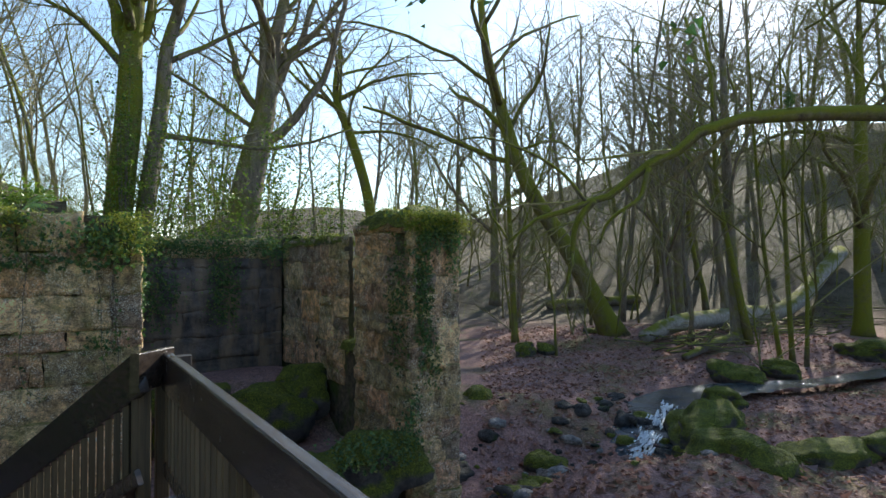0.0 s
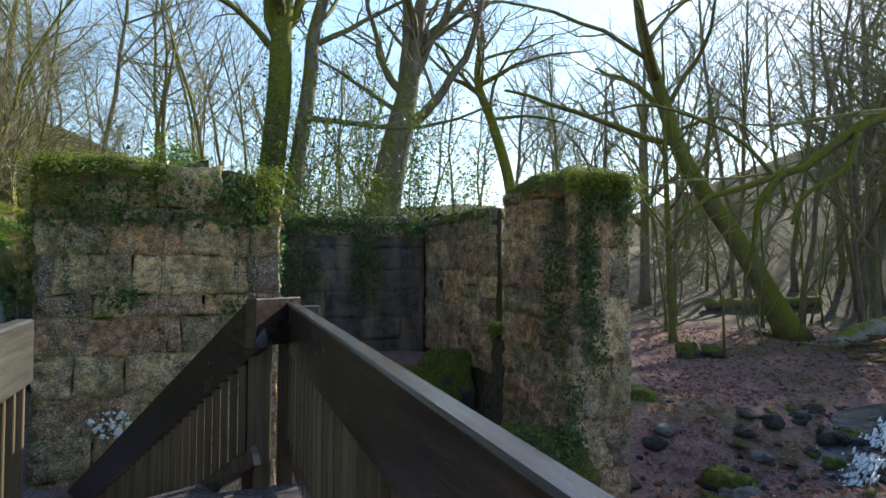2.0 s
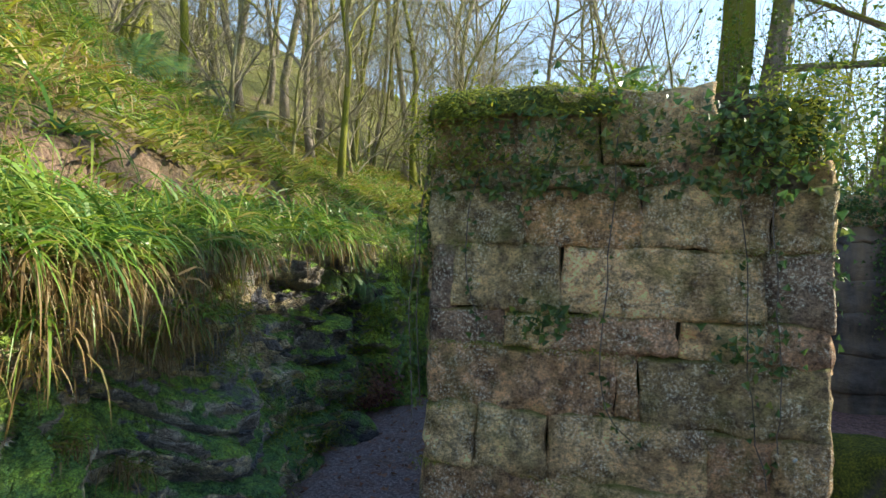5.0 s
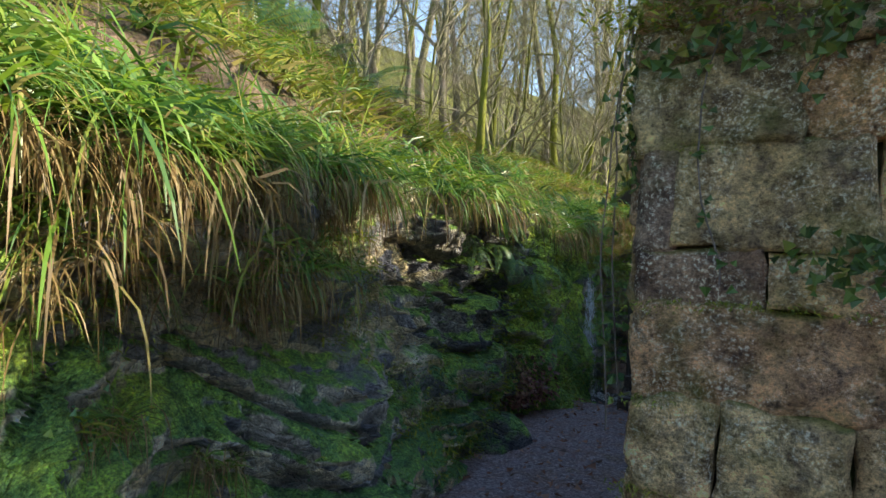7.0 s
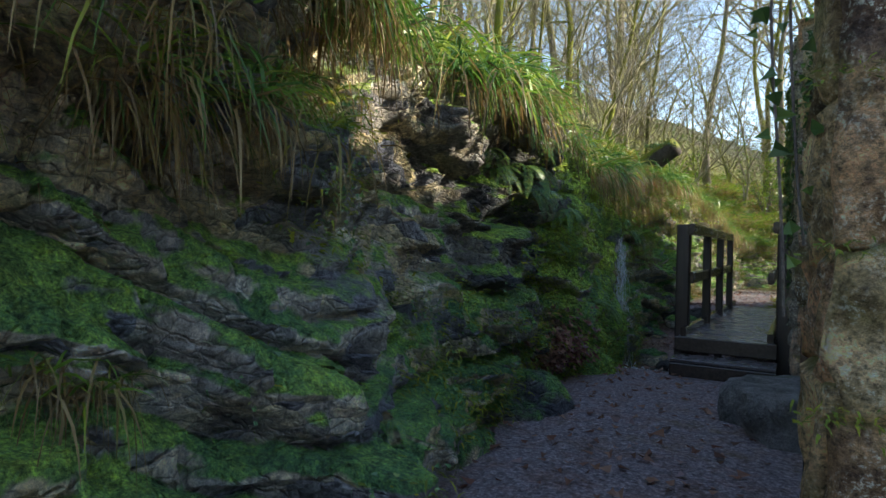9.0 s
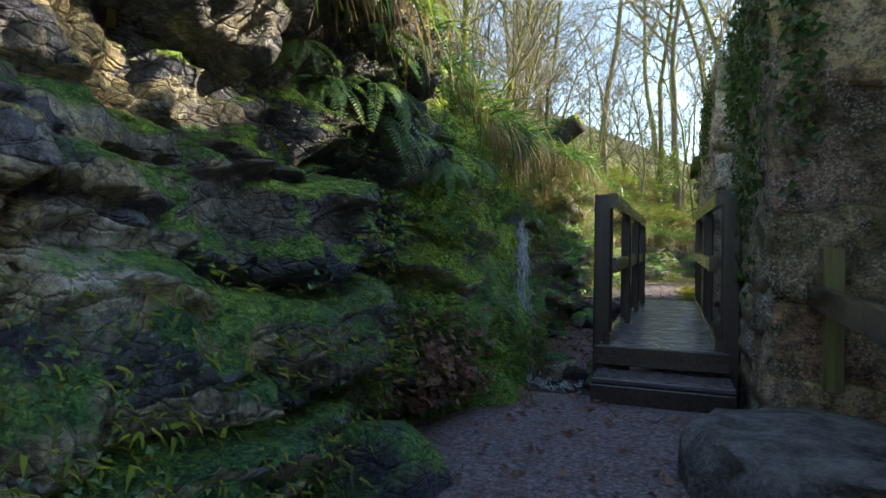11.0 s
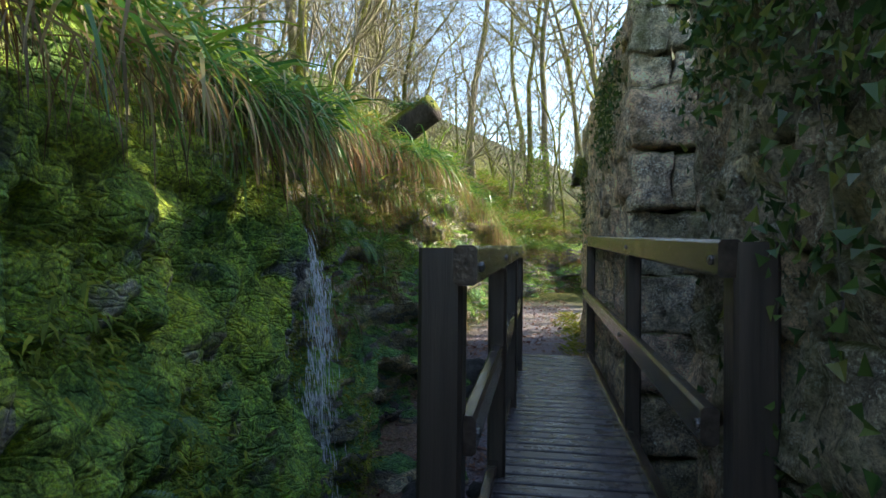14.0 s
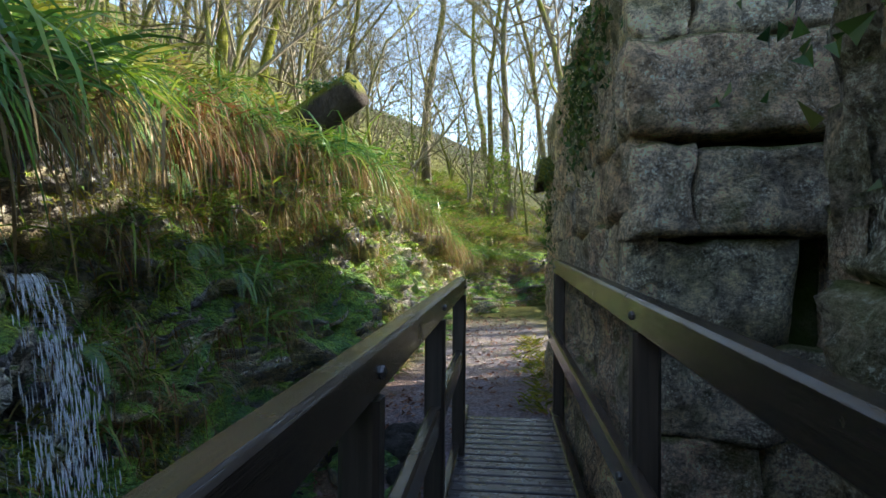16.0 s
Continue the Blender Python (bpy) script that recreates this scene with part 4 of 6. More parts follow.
plank_run(footbridge, -0.45, 0.97, np.arange(1.3, 5.05, 0.145), 0.88, 0.135, 0.04, DECK)
for x in (-0.36, 0.3, 0.9):
    g = Geo()
    beam(g, (x, 1.2, 0.76), (x, 5.08, 0.76), 0.08, 0.19)
    wpart("bearer", g, TIMBER, footbridge)


def rail_run(parent, a, b, side, posts, wood=None):
    """Deep handrail beam with its top along a->b, balusters below. side: unit vector to the walker."""
    a, b, s = np.array(a, float), np.array(b, float), np.array(side, float)
    g = Geo()
    beam(g, a - (0, 0, 0.152), b - (0, 0, 0.152), 0.078, 0.304, bev=0.010)
    wpart("handrail", g, wood or TIMBER, parent, "deep wet dark handrail beam")
    g = Geo()
    beam(g, a - (0, 0, 0.93), b - (0, 0, 0.93), 0.045, 0.12)
    wpart("bottom_rail", g, TIMBER, parent)
    L = np.linalg.norm(b - a)
    n = int(L / 0.135)
    for i in range(n):
        p = a + (b - a) * (i + 0.5) / n
        g = Geo()
        beam(g, p + (0, 0, -0.97), p + (0, 0, -0.10), 0.046, 0.03, up=(0, 1, 0), bev=0.004)
        wpart("baluster", g, BALUSTER, parent)
    for t in posts:
        p = a + (b - a) * t - s * 0.095
        g = Geo()
        beam(g, p + (0, 0, -1.3), p + (0, 0, -0.015 if t > 0.9 else -0.16), 0.11, 0.11, up=(0, 1, 0), bev=0.012)
        wpart("post", g, TIMBERV, parent)


rail_run(footbridge, (0.90, -0.6, 1.84), (0.865, 5.27, 1.98), (-1, 0, 0), (0.25, 0.60, 0.965))
rail_run(footbridge, (-0.44, -0.6, 1.92), (-0.44, 4.63, 1.955), (1, 0, 0), (0.1, 0.55, 0.985), TIMBERG)
g = Geo()
beam(g, (0.60, 4.97, 1.872), (0.90, 5.31, 1.862), 0.075, 0.29)
wpart("newel_board", g, TIMBER, footbridge)
for q in ((0.68, 5.10), (0.84, 5.27)):
    g = Geo()
    beam(g, (q[0], q[1], 0.75), (q[0], q[1], 1.75), 0.10, 0.10, up=(0, 1, 0))
    wpart("post", g, BALUSTER, footbridge)
ARM = np.array([-0.41, 0.91, -0.56])
rail_run(footbridge, (0.64, 5.0, 2.015), tuple(np.array([0.64, 5.0, 2.015]) + ARM * 3.9), (-0.9, -0.42, 0), (0.06, 0.93))
sdir = np.array([-0.41, 0.912, 0])
sx_ = np.array([0.912, 0.41, 0])
for i in range(5):
    c = np.array([0.0, 5.1, 0.9 - 0.185 * (i + 1)]) + sdir * 0.36 * (i + 0.5)
    g = Geo()
    beam(g, c - sx_ * 0.6, c + sx_ * 0.6, 0.36, 0.05)
    wpart("tread", g, DECK, footbridge)
    g = Geo()
    q = c - sdir * 0.17 - np.array([0, 0, 0.1])
    beam(g, q - sx_ * 0.6, q + sx_ * 0.6, 0.03, 0.16)
    wpart("riser", g, TIMBER, footbridge)

# ---- second bridge ----
bridge = base("wooden_footbridge", -2.07, 17.0, 0.3, label="narrow dark timber footbridge over a stream gully", category="footbridge")
DZ = 0.36
plank_run(bridge, -2.54, -1.61, np.arange(13.85, 19.95, 0.142), DZ - 0.02, 0.112, 0.04, DECK)
for x in (-2.49, -1.66):
    g = Geo()
    beam(g, (x, 13.85, DZ + 0.045), (x, 19.95, DZ + 0.045), 0.06, 0.09)
    wpart("kerb", g, TIMBER, bridge)
for x in (-2.45, -1.7):
    g = Geo()
    beam(g, (x, 13.85, DZ - 0.16), (x, 19.95, DZ - 0.16), 0.12, 0.22)
    wpart("bearer", g, TIMBER, bridge)
g = Geo()
beam(g, (-2.56, 13.76, DZ - 0.075), (-1.60, 13.76, DZ - 0.075), 0.05, 0.15)
wpart("front_board", g, TIMBER, bridge)
g = Geo()
beam(g, (-2.53, 13.52, 0.165), (-1.59, 13.52, 0.165), 0.42, 0.04)
wpart("step_tread", g, DECK, bridge)
g = Geo()
beam(g, (-2.53, 13.30, 0.035), (-1.59, 13.30, 0.035), 0.05, 0.22)
wpart("step_riser", g, TIMBER, bridge)


def bridge_rail(x, s, posts, y_end, z0, z1, xm, m0, m1):
    """Posts, a flat-topped top rail and a lower mid rail; s is +1 for the rail on the wall's side."""
    for k, y in enumerate(posts):
        top = z0 + (z1 - z0) * (y - posts[0]) / (y_end - posts[0])
        px_ = x if k == 0 else x - s * 0.08
        w = 0.145 if k == 0 else 0.10
        g = Geo()
        beam(g, (px_, y, -0.35), (px_, y, top - (0.005 if k == 0 else 0.123)), w, w * 0.9, up=(0, 1, 0), bev=0.014)
        wpart("post", g, TIMBERV, bridge)
    xr = x - s * 0.085
    g = Geo()
    beam(g, (xr, posts[0] - (0.10 if s < 0 else 0.06), z0 - 0.06), (xr, y_end, z1 - 0.06), 0.075, 0.125, bev=0.012)
    wpart("top_rail", g, TIMBER, bridge)
    g = Geo()
    beam(g, (xm, posts[0] - 0.02, m0), (xm, y_end, m1), 0.06, 0.13, bev=0.012)
    wpart("mid_rail", g, TIMBER, bridge)
    # bolts through the rails at each post
    for y in posts:
        u = (y - posts[0]) / (y_end - posts[0])
        for xb, zb in ((xr - s * 0.036, z0 + (z1 - z0) * u - 0.065), (xm - s * 0.029, m0 + (m1 - m0) * u)):
            g = Geo()
            tube(g, [(xb, y + 0.02, zb), (xb - s * 0.009, y + 0.02, zb), (xb - s * 0.014, y + 0.02, zb)], [0.017, 0.017, 0.008], 8)
            wpart("bolt", g, BOLT, bridge, "dull steel bolt head")


bridge_rail(-2.555, -1, (14.19, 15.6, 17.15, 18.75), 18.85, 1.60, 1.71, -2.47, 0.99, 1.10)
bridge_rail(-1.545, 1, (14.38, 16.4, 19.75), 19.9, 1.63, 1.86, -1.68, 1.01, 1.15)


# ---- trees ----
def grow(gt, gc, r, p, d, length, rad, level, kids, tropism, spread, first=0.3, sides=(9, 6, 4, 3), segs=(9, 6, 4, 3), wob=0.16):
    n = segs[level]
    pts, dirs = [np.array(p, float)], []
    d = np.array(d, float)
    for i in range(n):
        d = d + np.array([r.gauss(0, wob), r.gauss(0, wob), r.gauss(0, wob * 0.6) + tropism * 0.25])
        d /= np.linalg.norm(d)
        pts.append(pts[-1] + d * length / n)
        dirs.append(d)
    radii = np.linspace(rad, rad * (0.42 if level < 2 else 0.25), n + 1)
    if level == 0:
        radii[0] *= 1.45
        radii[1] *= 1.08
    if level == 0:
        tube(gt, pts, radii, sides[level])
    elif level == 1 and isinstance(gt, list):
        gt.append(Geo())
        tube(gt[-1], pts, radii, sides[level])
    else:
        tube(gc, pts, radii, sides[level], cap=False)
    branch(gt, gc, r, pts, radii, length, level, kids, tropism, spread, first, sides, segs, wob)


def branch(gt, gc, r, pts, radii, length, level, kids, tropism, spread, first, sides, segs, wob):
    if level >= len(kids):
        return
    n = len(pts) - 1
    for c in range(kids[level]):
        u = first + (1 - first) * (c + r.random()) / kids[level]
        u = min(u, 0.999)
        i = int(u * n)
        q = pts[i] + (pts[i + 1] - pts[i]) * (u * n - i)
        t = pts[i + 1] - pts[i]
        t = t / np.linalg.norm(t)
        side = np.cross(t, np.array([r.gauss(0, 1), r.gauss(0, 1), r.gauss(0, 1)]))
        side /= np.linalg.norm(side) + 1e-9
        a = spread * r.uniform(0.6, 1.25)
        nd = t * math.cos(a) + side * math.sin(a)
        nl = length * r.uniform(0.32, 0.58) * (1.15 - 0.55 * u if level == 0 else 1.0)
        nr = max(0.0035, radii[i] * r.uniform(0.35, 0.6))
        grow(gt, gc, r, q, nd, nl, nr, level + 1, kids, tropism * 0.8, spread, 0.2, sides, segs, wob * 1.25)


TREE_TEMPLATES = {}


def tree_template(key, seed, height, rad, kids, spread, first, lean=(0, 0, 1), bark=None, twig=None, **kw):
    r = random.Random(seed)
    gt, gc = Geo(), Geo()
    grow(gt, gc, r, (0, 0, -0.3), lean, height, rad, 0, kids, 0.10, spread, first, **kw)
    tree = base("tree", 0, 0, -500, label="slender bare winter tree in the wood", category="tree")
    part("trunk", gt, bark or BARK, tree, smooth=True)
    part("crown", gc, twig or TWIG, tree, "bare leafless twigs")
    TREE_TEMPLATES[key] = tree
    return tree


FAR = dict(sides=(7, 4, 3, 3), segs=(8, 4, 2, 1))
for k in range(6):
    tree_template("far%d" % k, 100 + k, rng.uniform(13, 19), rng.uniform(0.13, 0.21), (15, 7, 5), 0.85, rng.uniform(0.22, 0.45), bark=(BARK, BARKM, BARK)[k % 3], twig=(TWIG, TWIGG, TWIG)[k % 3], wob=0.10, **FAR)
for k in range(3):
    tree_template("thin%d" % k, 200 + k, rng.uniform(7, 10), 0.06, (14, 7, 4), 0.75, 0.2, bark=BARKM, twig=TWIGG, wob=0.13, **FAR)
for k in range(3):
    # bushy hazel-like scrub
    tree_template("scrub%d" % k, 300 + k, 4.6, 0.04, (20, 9, 4), 0.7, 0.05, bark=TWIGG, twig=TWIG, wob=0.18, **FAR)


KIND = {"far": ("tree", "tree"), "thi": ("sapling", "sapling"), "scr": ("bush", "bush")}


def place(key, x, y, s=1.0, turn=None, lean=0.0, label="", z=None):
    t = TREE_TEMPLATES[key]
    m = pose(x, y, (gz(x, y) if z is None else z), rng.uniform(-4, 4) + lean, rng.uniform(-4, 4), rng.uniform(0, 360) if turn is None else turn)
    ob = copy_thing(t, m)
    ob.name, ob["category"] = KIND[key[:3]]
    ob.scale = (s, s, s * rng.uniform(0.9, 1.12))
    if label:
        ob["label"] = label
    return ob


def own_tree(name, label, trunk, rads, limbs, seed, kids, bark, twig, spread=0.8, first=0.35, sides=(12, 7, 4, 3), n=22):
    """A tree with its own line of trunk; limbs: (points, radius at the root, radius at the tip)."""
    r = random.Random(seed)
    gt, gc, limbs_g = Geo(), Geo(), []
    x0, y0 = trunk[0][0], trunk[0][1]
    pts = smooth_line(trunk, n)
    radii = np.interp(np.linspace(0, 1, n), np.linspace(0, 1, len(rads)), rads)
    radii[0] *= 1.5
    radii[1] *= 1.15
    tube(gt, pts, radii, sides[0])
    L = float(np.sum(np.linalg.norm(np.diff(pts, axis=0), axis=1)))
    branch(limbs_g, gc, r, list(pts), radii, L, 0, kids, 0.1, spread, first, sides, (9, 7, 4, 3), 0.15)
    for lp, r0, r1 in limbs:
        q = smooth_line(lp, 18)
        rr = np.linspace(r0, r1, 18)
        q += np.stack([fbm(q * 1.3 + s, 2, 9) for s in (0, 9, 23)], 1) * r0 * 0.5
        limbs_g.append(Geo())
        tube(limbs_g[-1], q, rr, 8)
        Lq = float(np.sum(np.linalg.norm(np.diff(q, axis=0), axis=1)))
        branch(limbs_g, gc, r, list(q), rr, Lq * 0.8, 1, kids, 0.12, spread, 0.25, sides, (9, 7, 4, 3), 0.17)
    tree = base("tree", x0, y0, trunk[0][2], label=label, category="tree")
    off = Matrix.Translation((-x0, -y0, -trunk[0][2]))
    for nm, gg, mt, lab in [("trunk", gt, bark, "")] + [("limb", q, bark, "") for q in limbs_g] + [("crown", gc, twig, "bare leafless twigs")]:
        if gg.v:
            me = gg.mesh(nm, mt, nm != "crown")
            me.transform(off)
            part(nm, me, mt, tree, lab)
    return tree


def down(pts, extra=()):
    """Carry the foot of a trunk down to the ground."""
    a, b = np.array(pts[0]), np.array(pts[1])
    g0 = gz(a[0], a[1]) - 0.25
    if a[2] > g0 + 0.3:
        t = (a - b) / (a[2] - b[2])
        f = a + t * 0.4 * (g0 - a[2])
        return [(f[0], f[1], g0)] + list(pts)
    return [(a[0], a[1], g0)] + list(pts[1:])


K = (9, 7, 6)
own_tree("tree", "leaning moss-covered tree trunk across the stream", down([(23.42, 19.24, -1.18), (21.55, 20.39, 3.13), (19.8, 21.48, 6.47), (18.86, 22.03, 9.53), (18.08, 22.46, 12.86), (17.65, 22.62, 17.3)]),
         (0.52, 0.42, 0.36, 0.32, 0.24, 0.12), [([(19.3, 21.8, 8.2), (20.9, 20.5, 8.6), (22.5, 19.4, 7.0)], 0.09, 0.03)], 41, K, BARKM, TWIG, first=0.45)
own_tree("tree", "tall straight mossy tree behind the ruined wall", down([(1.89, 19.27, 4.16), (2.11, 19.03, 7.09), (2.15, 18.95, 8.87), (2.3, 18.77, 11.2), (2.5, 18.6, 16)]), (0.40, 0.37, 0.35, 0.30, 0.22, 0.1),
         [([(2.12, 19.0, 8.7), (1.75, 19.17, 9.85), (1.6, 19.24, 11.3), (1.3, 19.4, 15)], 0.22, 0.06), ([(2.1, 18.97, 8.3), (0.9, 19.6, 9.7), (-0.6, 20.2, 10.6)], 0.13, 0.03)], 42, K, BARKM, TWIGG, first=0.5)
own_tree("tree", "slim dark tree leaning beside a thicker trunk", down([(2.57, 19.41, 4.2), (2.96, 19.04, 7.38), (3.08, 18.91, 9.05), (3.48, 18.58, 10.89), (4.0, 18.3, 15)]), (0.27, 0.24, 0.22, 0.19, 0.15, 0.06),
         [([(2.8, 19.1, 6.6), (4.3, 18.4, 6.35), (6.0, 17.4, 6.2), (8.0, 16.6, 6.9)], 0.10, 0.03)], 43, (7, 6, 5), BARK, TWIG, first=0.55)
own_tree("tree", "broad tree with many upswept limbs behind the ruin", down([(5.84, 20.8, 4.44), (6.22, 20.46, 6.79), (6.53, 20.2, 8.55), (6.75, 19.98, 10.7), (7.38, 19.48, 14)]), (0.62, 0.55, 0.46, 0.30, 0.22, 0.1),
         [([(6.22, 20.46, 6.79), (7.43, 19.6, 7.96), (8.38, 18.88, 10.1), (8.9, 18.5, 13)], 0.20, 0.06), ([(6.37, 20.32, 8.0), (5.8, 20.68, 8.95), (5.38, 20.93, 10.32), (5.0, 21.1, 13)], 0.17, 0.05),
          ([(6.4, 20.3, 8.2), (6.35, 20.2, 10.5), (6.2, 20.1, 14)], 0.22, 0.06), ([(6.5, 20.2, 8.3), (7.3, 19.9, 10.0), (8.2, 19.3, 13)], 0.2, 0.06), ([(6.3, 20.4, 7.3), (4.6, 20.9, 8.5), (3.4, 21.2, 9.2)], 0.1, 0.03)], 44, (8, 7, 6), BARK, TWIG, first=0.6)
own_tree("tree", "crooked mossy tree with tangled branches", down([(13.87, 26.78, 5.51), (13.01, 27.26, 9.24), (12.4, 27.61, 11.26), (12.6, 27.5, 14)]), (0.32, 0.28, 0.24, 0.2, 0.08),
         [([(12.4, 27.6, 11.0), (14.5, 26.6, 12.2), (17.5, 25.5, 12.8)], 0.14, 0.03), ([(12.5, 27.6, 10.6), (10.8, 28.2, 11.8), (9.4, 28.8, 13.5)], 0.14, 0.03), ([(12.9, 27.3, 9.4), (15.5, 26.2, 9.4), (18, 25.2, 8.2)], 0.1, 0.02)], 45, (8, 7, 6), BARKM, TWIGG, first=0.5)
own_tree("tree", "old tree reaching a long mossy bough over the stream", [(22.6, 5.6, gz(22.6, 5.6) - 0.2), (22.2, 5.9, 3.0), (22.0, 6.0, 6.6), (22.3, 5.9, 11.0), (22.8, 5.5, 17)], (0.5, 0.44, 0.4, 0.3, 0.1),
         [([(22.0, 6.0, 6.5), (20.67, 6.93, 7.0), (18.76, 8.23, 7.08), (16.97, 9.46, 6.85), (15.87, 10.23, 6.27), (14.64, 11.11, 5.28), (13.54, 11.89, 4.53), (12.3, 12.75, 4.04), (11.48, 13.33, 3.38)], 0.27, 0.05),
          ([(13.54, 11.89, 4.53), (13.07, 12.23, 3.79), (12.94, 12.37, 2.11)], 0.13, 0.05), ([(14.74, 10.79, 5.41), (14.48, 11.0, 4.59), (13.8, 11.48, 4.01), (13.54, 11.69, 3.27)], 0.09, 0.03),
          ([(13.3, 12.0, 4.5), (12.6, 12.6, 5.6), (11.0, 13.6, 6.4), (9.6, 14.4, 6.2)], 0.06, 0.02)], 46, (7, 5, 4), BARKM, TWIGG, first=0.6)
for i, (x, y, h, rr, lx, ly) in enumerate([(18.8, 21.4, 14, 0.19, -0.3, 0.1), (34.0, 22.8, 19, 0.36, -0.5, 0), (25.6, 14.3, 17, 0.33, -0.4, 0.2), (22.6, 11.0, 12, 0.11, -0.9, 0.3), (23.0, 10.8, 13, 0.12, -0.2, 0.1), (33.5, 12.4, 18, 0.50, 0.3, 0), (31.5, 21.5, 16, 0.22, -0.8, 0.2), (24.0, 27.0, 15, 0.16, 0.3, 0), (21.5, 30, 15, 0.2, 0.2, 0), (27.5, 33.5, 17, 0.42, 0, 0)]):
    z0 = gz(x, y) - 0.2
    own_tree("tree", "slender mossy-footed tree standing in leaf litter", [(x, y, z0), (x + lx * 0.4, y + ly, z0 + h * 0.3), (x + lx, y + ly, z0 + h * 0.6), (x + lx * 1.5, y + ly, z0 + h)], (rr * 0.8, rr * 0.7, rr * 0.55, rr * 0.15), [], 60 + i, (11, 7, 5), BARKM if i in (0, 3, 4, 5) else BARK, TWIG, first=0.3, sides=(9, 5, 3, 3))

# the wood behind, thinning to the sky
tr = random.Random(99)
count = 0
while count < 108:
    a = math.radians(tr.uniform(-62, 88))
    dist = tr.uniform(24, 85) if tr.random() < 0.75 else tr.uniform(60, 120)
    x, y = dist * math.sin(a), dist * math.cos(a)
    if x > -5 and y < 26 and x < 16 or (-6 < x < 1 and y < 40):
        continue
    if x < -40:
        continue
    place("far%d" % tr.randrange(6), x, y, tr.uniform(0.75, 1.25))
    count += 1
for i in range(150):
    a = math.radians(tr.uniform(-50, 85))
    dist = tr.uniform(22, 70)
    x, y = dist * math.sin(a), dist * math.cos(a)
    if (x > -4.5 and y < 24 and x < 17) or (-5 < x < 0.5 and y < 33):
        continue
    place(("thin%d" if tr.random() < 0.6 else "scrub%d") % tr.randrange(3), x, y, tr.uniform(0.8, 1.3), label="thin mossy understorey growth with bare twigs")
for i in range(35):
    a, dist = math.radians(tr.uniform(48, 80)), tr.uniform(40, 78)
    place(tr.choice(("scrub0", "scrub1", "scrub2", "thin0", "thin2")), dist * math.sin(a), dist * math.cos(a), tr.uniform(1.0, 1.7), label="bare brushwood on the far hillside")
for i in range(45):
    a, dist = math.radians(tr.uniform(6, 48)), tr.uniform(42, 80)
    place(tr.choice(("scrub0", "scrub1", "scrub2", "thin1")), dist * math.sin(a), dist * math.cos(a), tr.uniform(1.2, 2.0), label="bare brushwood on the far hillside")
for i in range(26):
    a, dist = math.radians(tr.uniform(40, 86)), tr.uniform(36, 82)
    place("far%d" % tr.randrange(6), dist * math.sin(a), dist * math.cos(a), tr.uniform(0.8, 1.2))
# trees and scrub on the western slope
for x, y, key, s in [(-6.5, 17, "thin1", 1.3), (-7.5, 13, "thin0", 1.2), (-9, 20, "far3", 0.8), (-6, 23, "thin2", 1.2), (-8, 26, "far4", 0.9), (-11, 15, "thin2", 1.5), (-13, 22, "far2", 0.9), (-6.2, 29, "thin1", 1.2), (-10, 30, "far5", 1.0), (-12, 9, "thin1", 1.3), (-15, 14, "far4", 1.0),
                     (-7.2, 19.2, "scrub0", 1.2), (-5.8, 21.5, "scrub1", 1.0), (-6.5, 25.2, "scrub2", 1.3), (-5.0, 27.5, "scrub0", 1.2), (-5.5, 30.5, "scrub1", 1.2), (-3.4, 34, "scrub2", 1.4), (-9, 11, "scrub0", 1.0), (-8.2, 15.5, "scrub1", 1.1), (-2, 36, "far0", 0.8), (-5, 36, "far5", 0.9), (0, 40, "far2", 0.9), (2.5, 33, "thin1", 1.2), (-10, 24, "scrub2", 1.3), (-12, 18, "scrub1", 1.4), (1.6, 35.5, "scrub1", 1.1), (-7, 14, "scrub2", 1.1), (-8, 17.5, "scrub0", 1.2), (-9.5, 13, "scrub1", 1.2), (-6.4, 22.5, "scrub0", 1.1), (-7.5, 28, "scrub1", 1.3), (-5.5, 24, "scrub2", 1.0), (-11, 12, "scrub2", 1.3), (-8.5, 22, "scrub0", 1.2), (-5.0, 32.5, "scrub0", 1.2), (-1.5, 36, "scrub2", 1.3), (3.0, 34, "scrub0", 1.1), (-7.5, 32, "scrub2", 1.5), (-8.5, 35, "scrub0", 1.6), (-4, 38, "scrub1", 1.7), (-10, 27, "scrub1", 1.5), (-6.8, 27, "scrub2", 1.4), (0, 42, "scrub0", 1.8), (4, 40, "scrub2", 1.7), (-6, 42, "scrub2", 1.8), (-13, 31, "scrub0", 1.7), (-11, 36, "scrub2", 1.8)]:
    place(key, x, y, s, label="bare mossy tree on the grassy slope above the path")
for t in TREE_TEMPLATES.values():
    for o in list(t.children_recursive) + [t]:
        bpy.data.objects.remove(o)


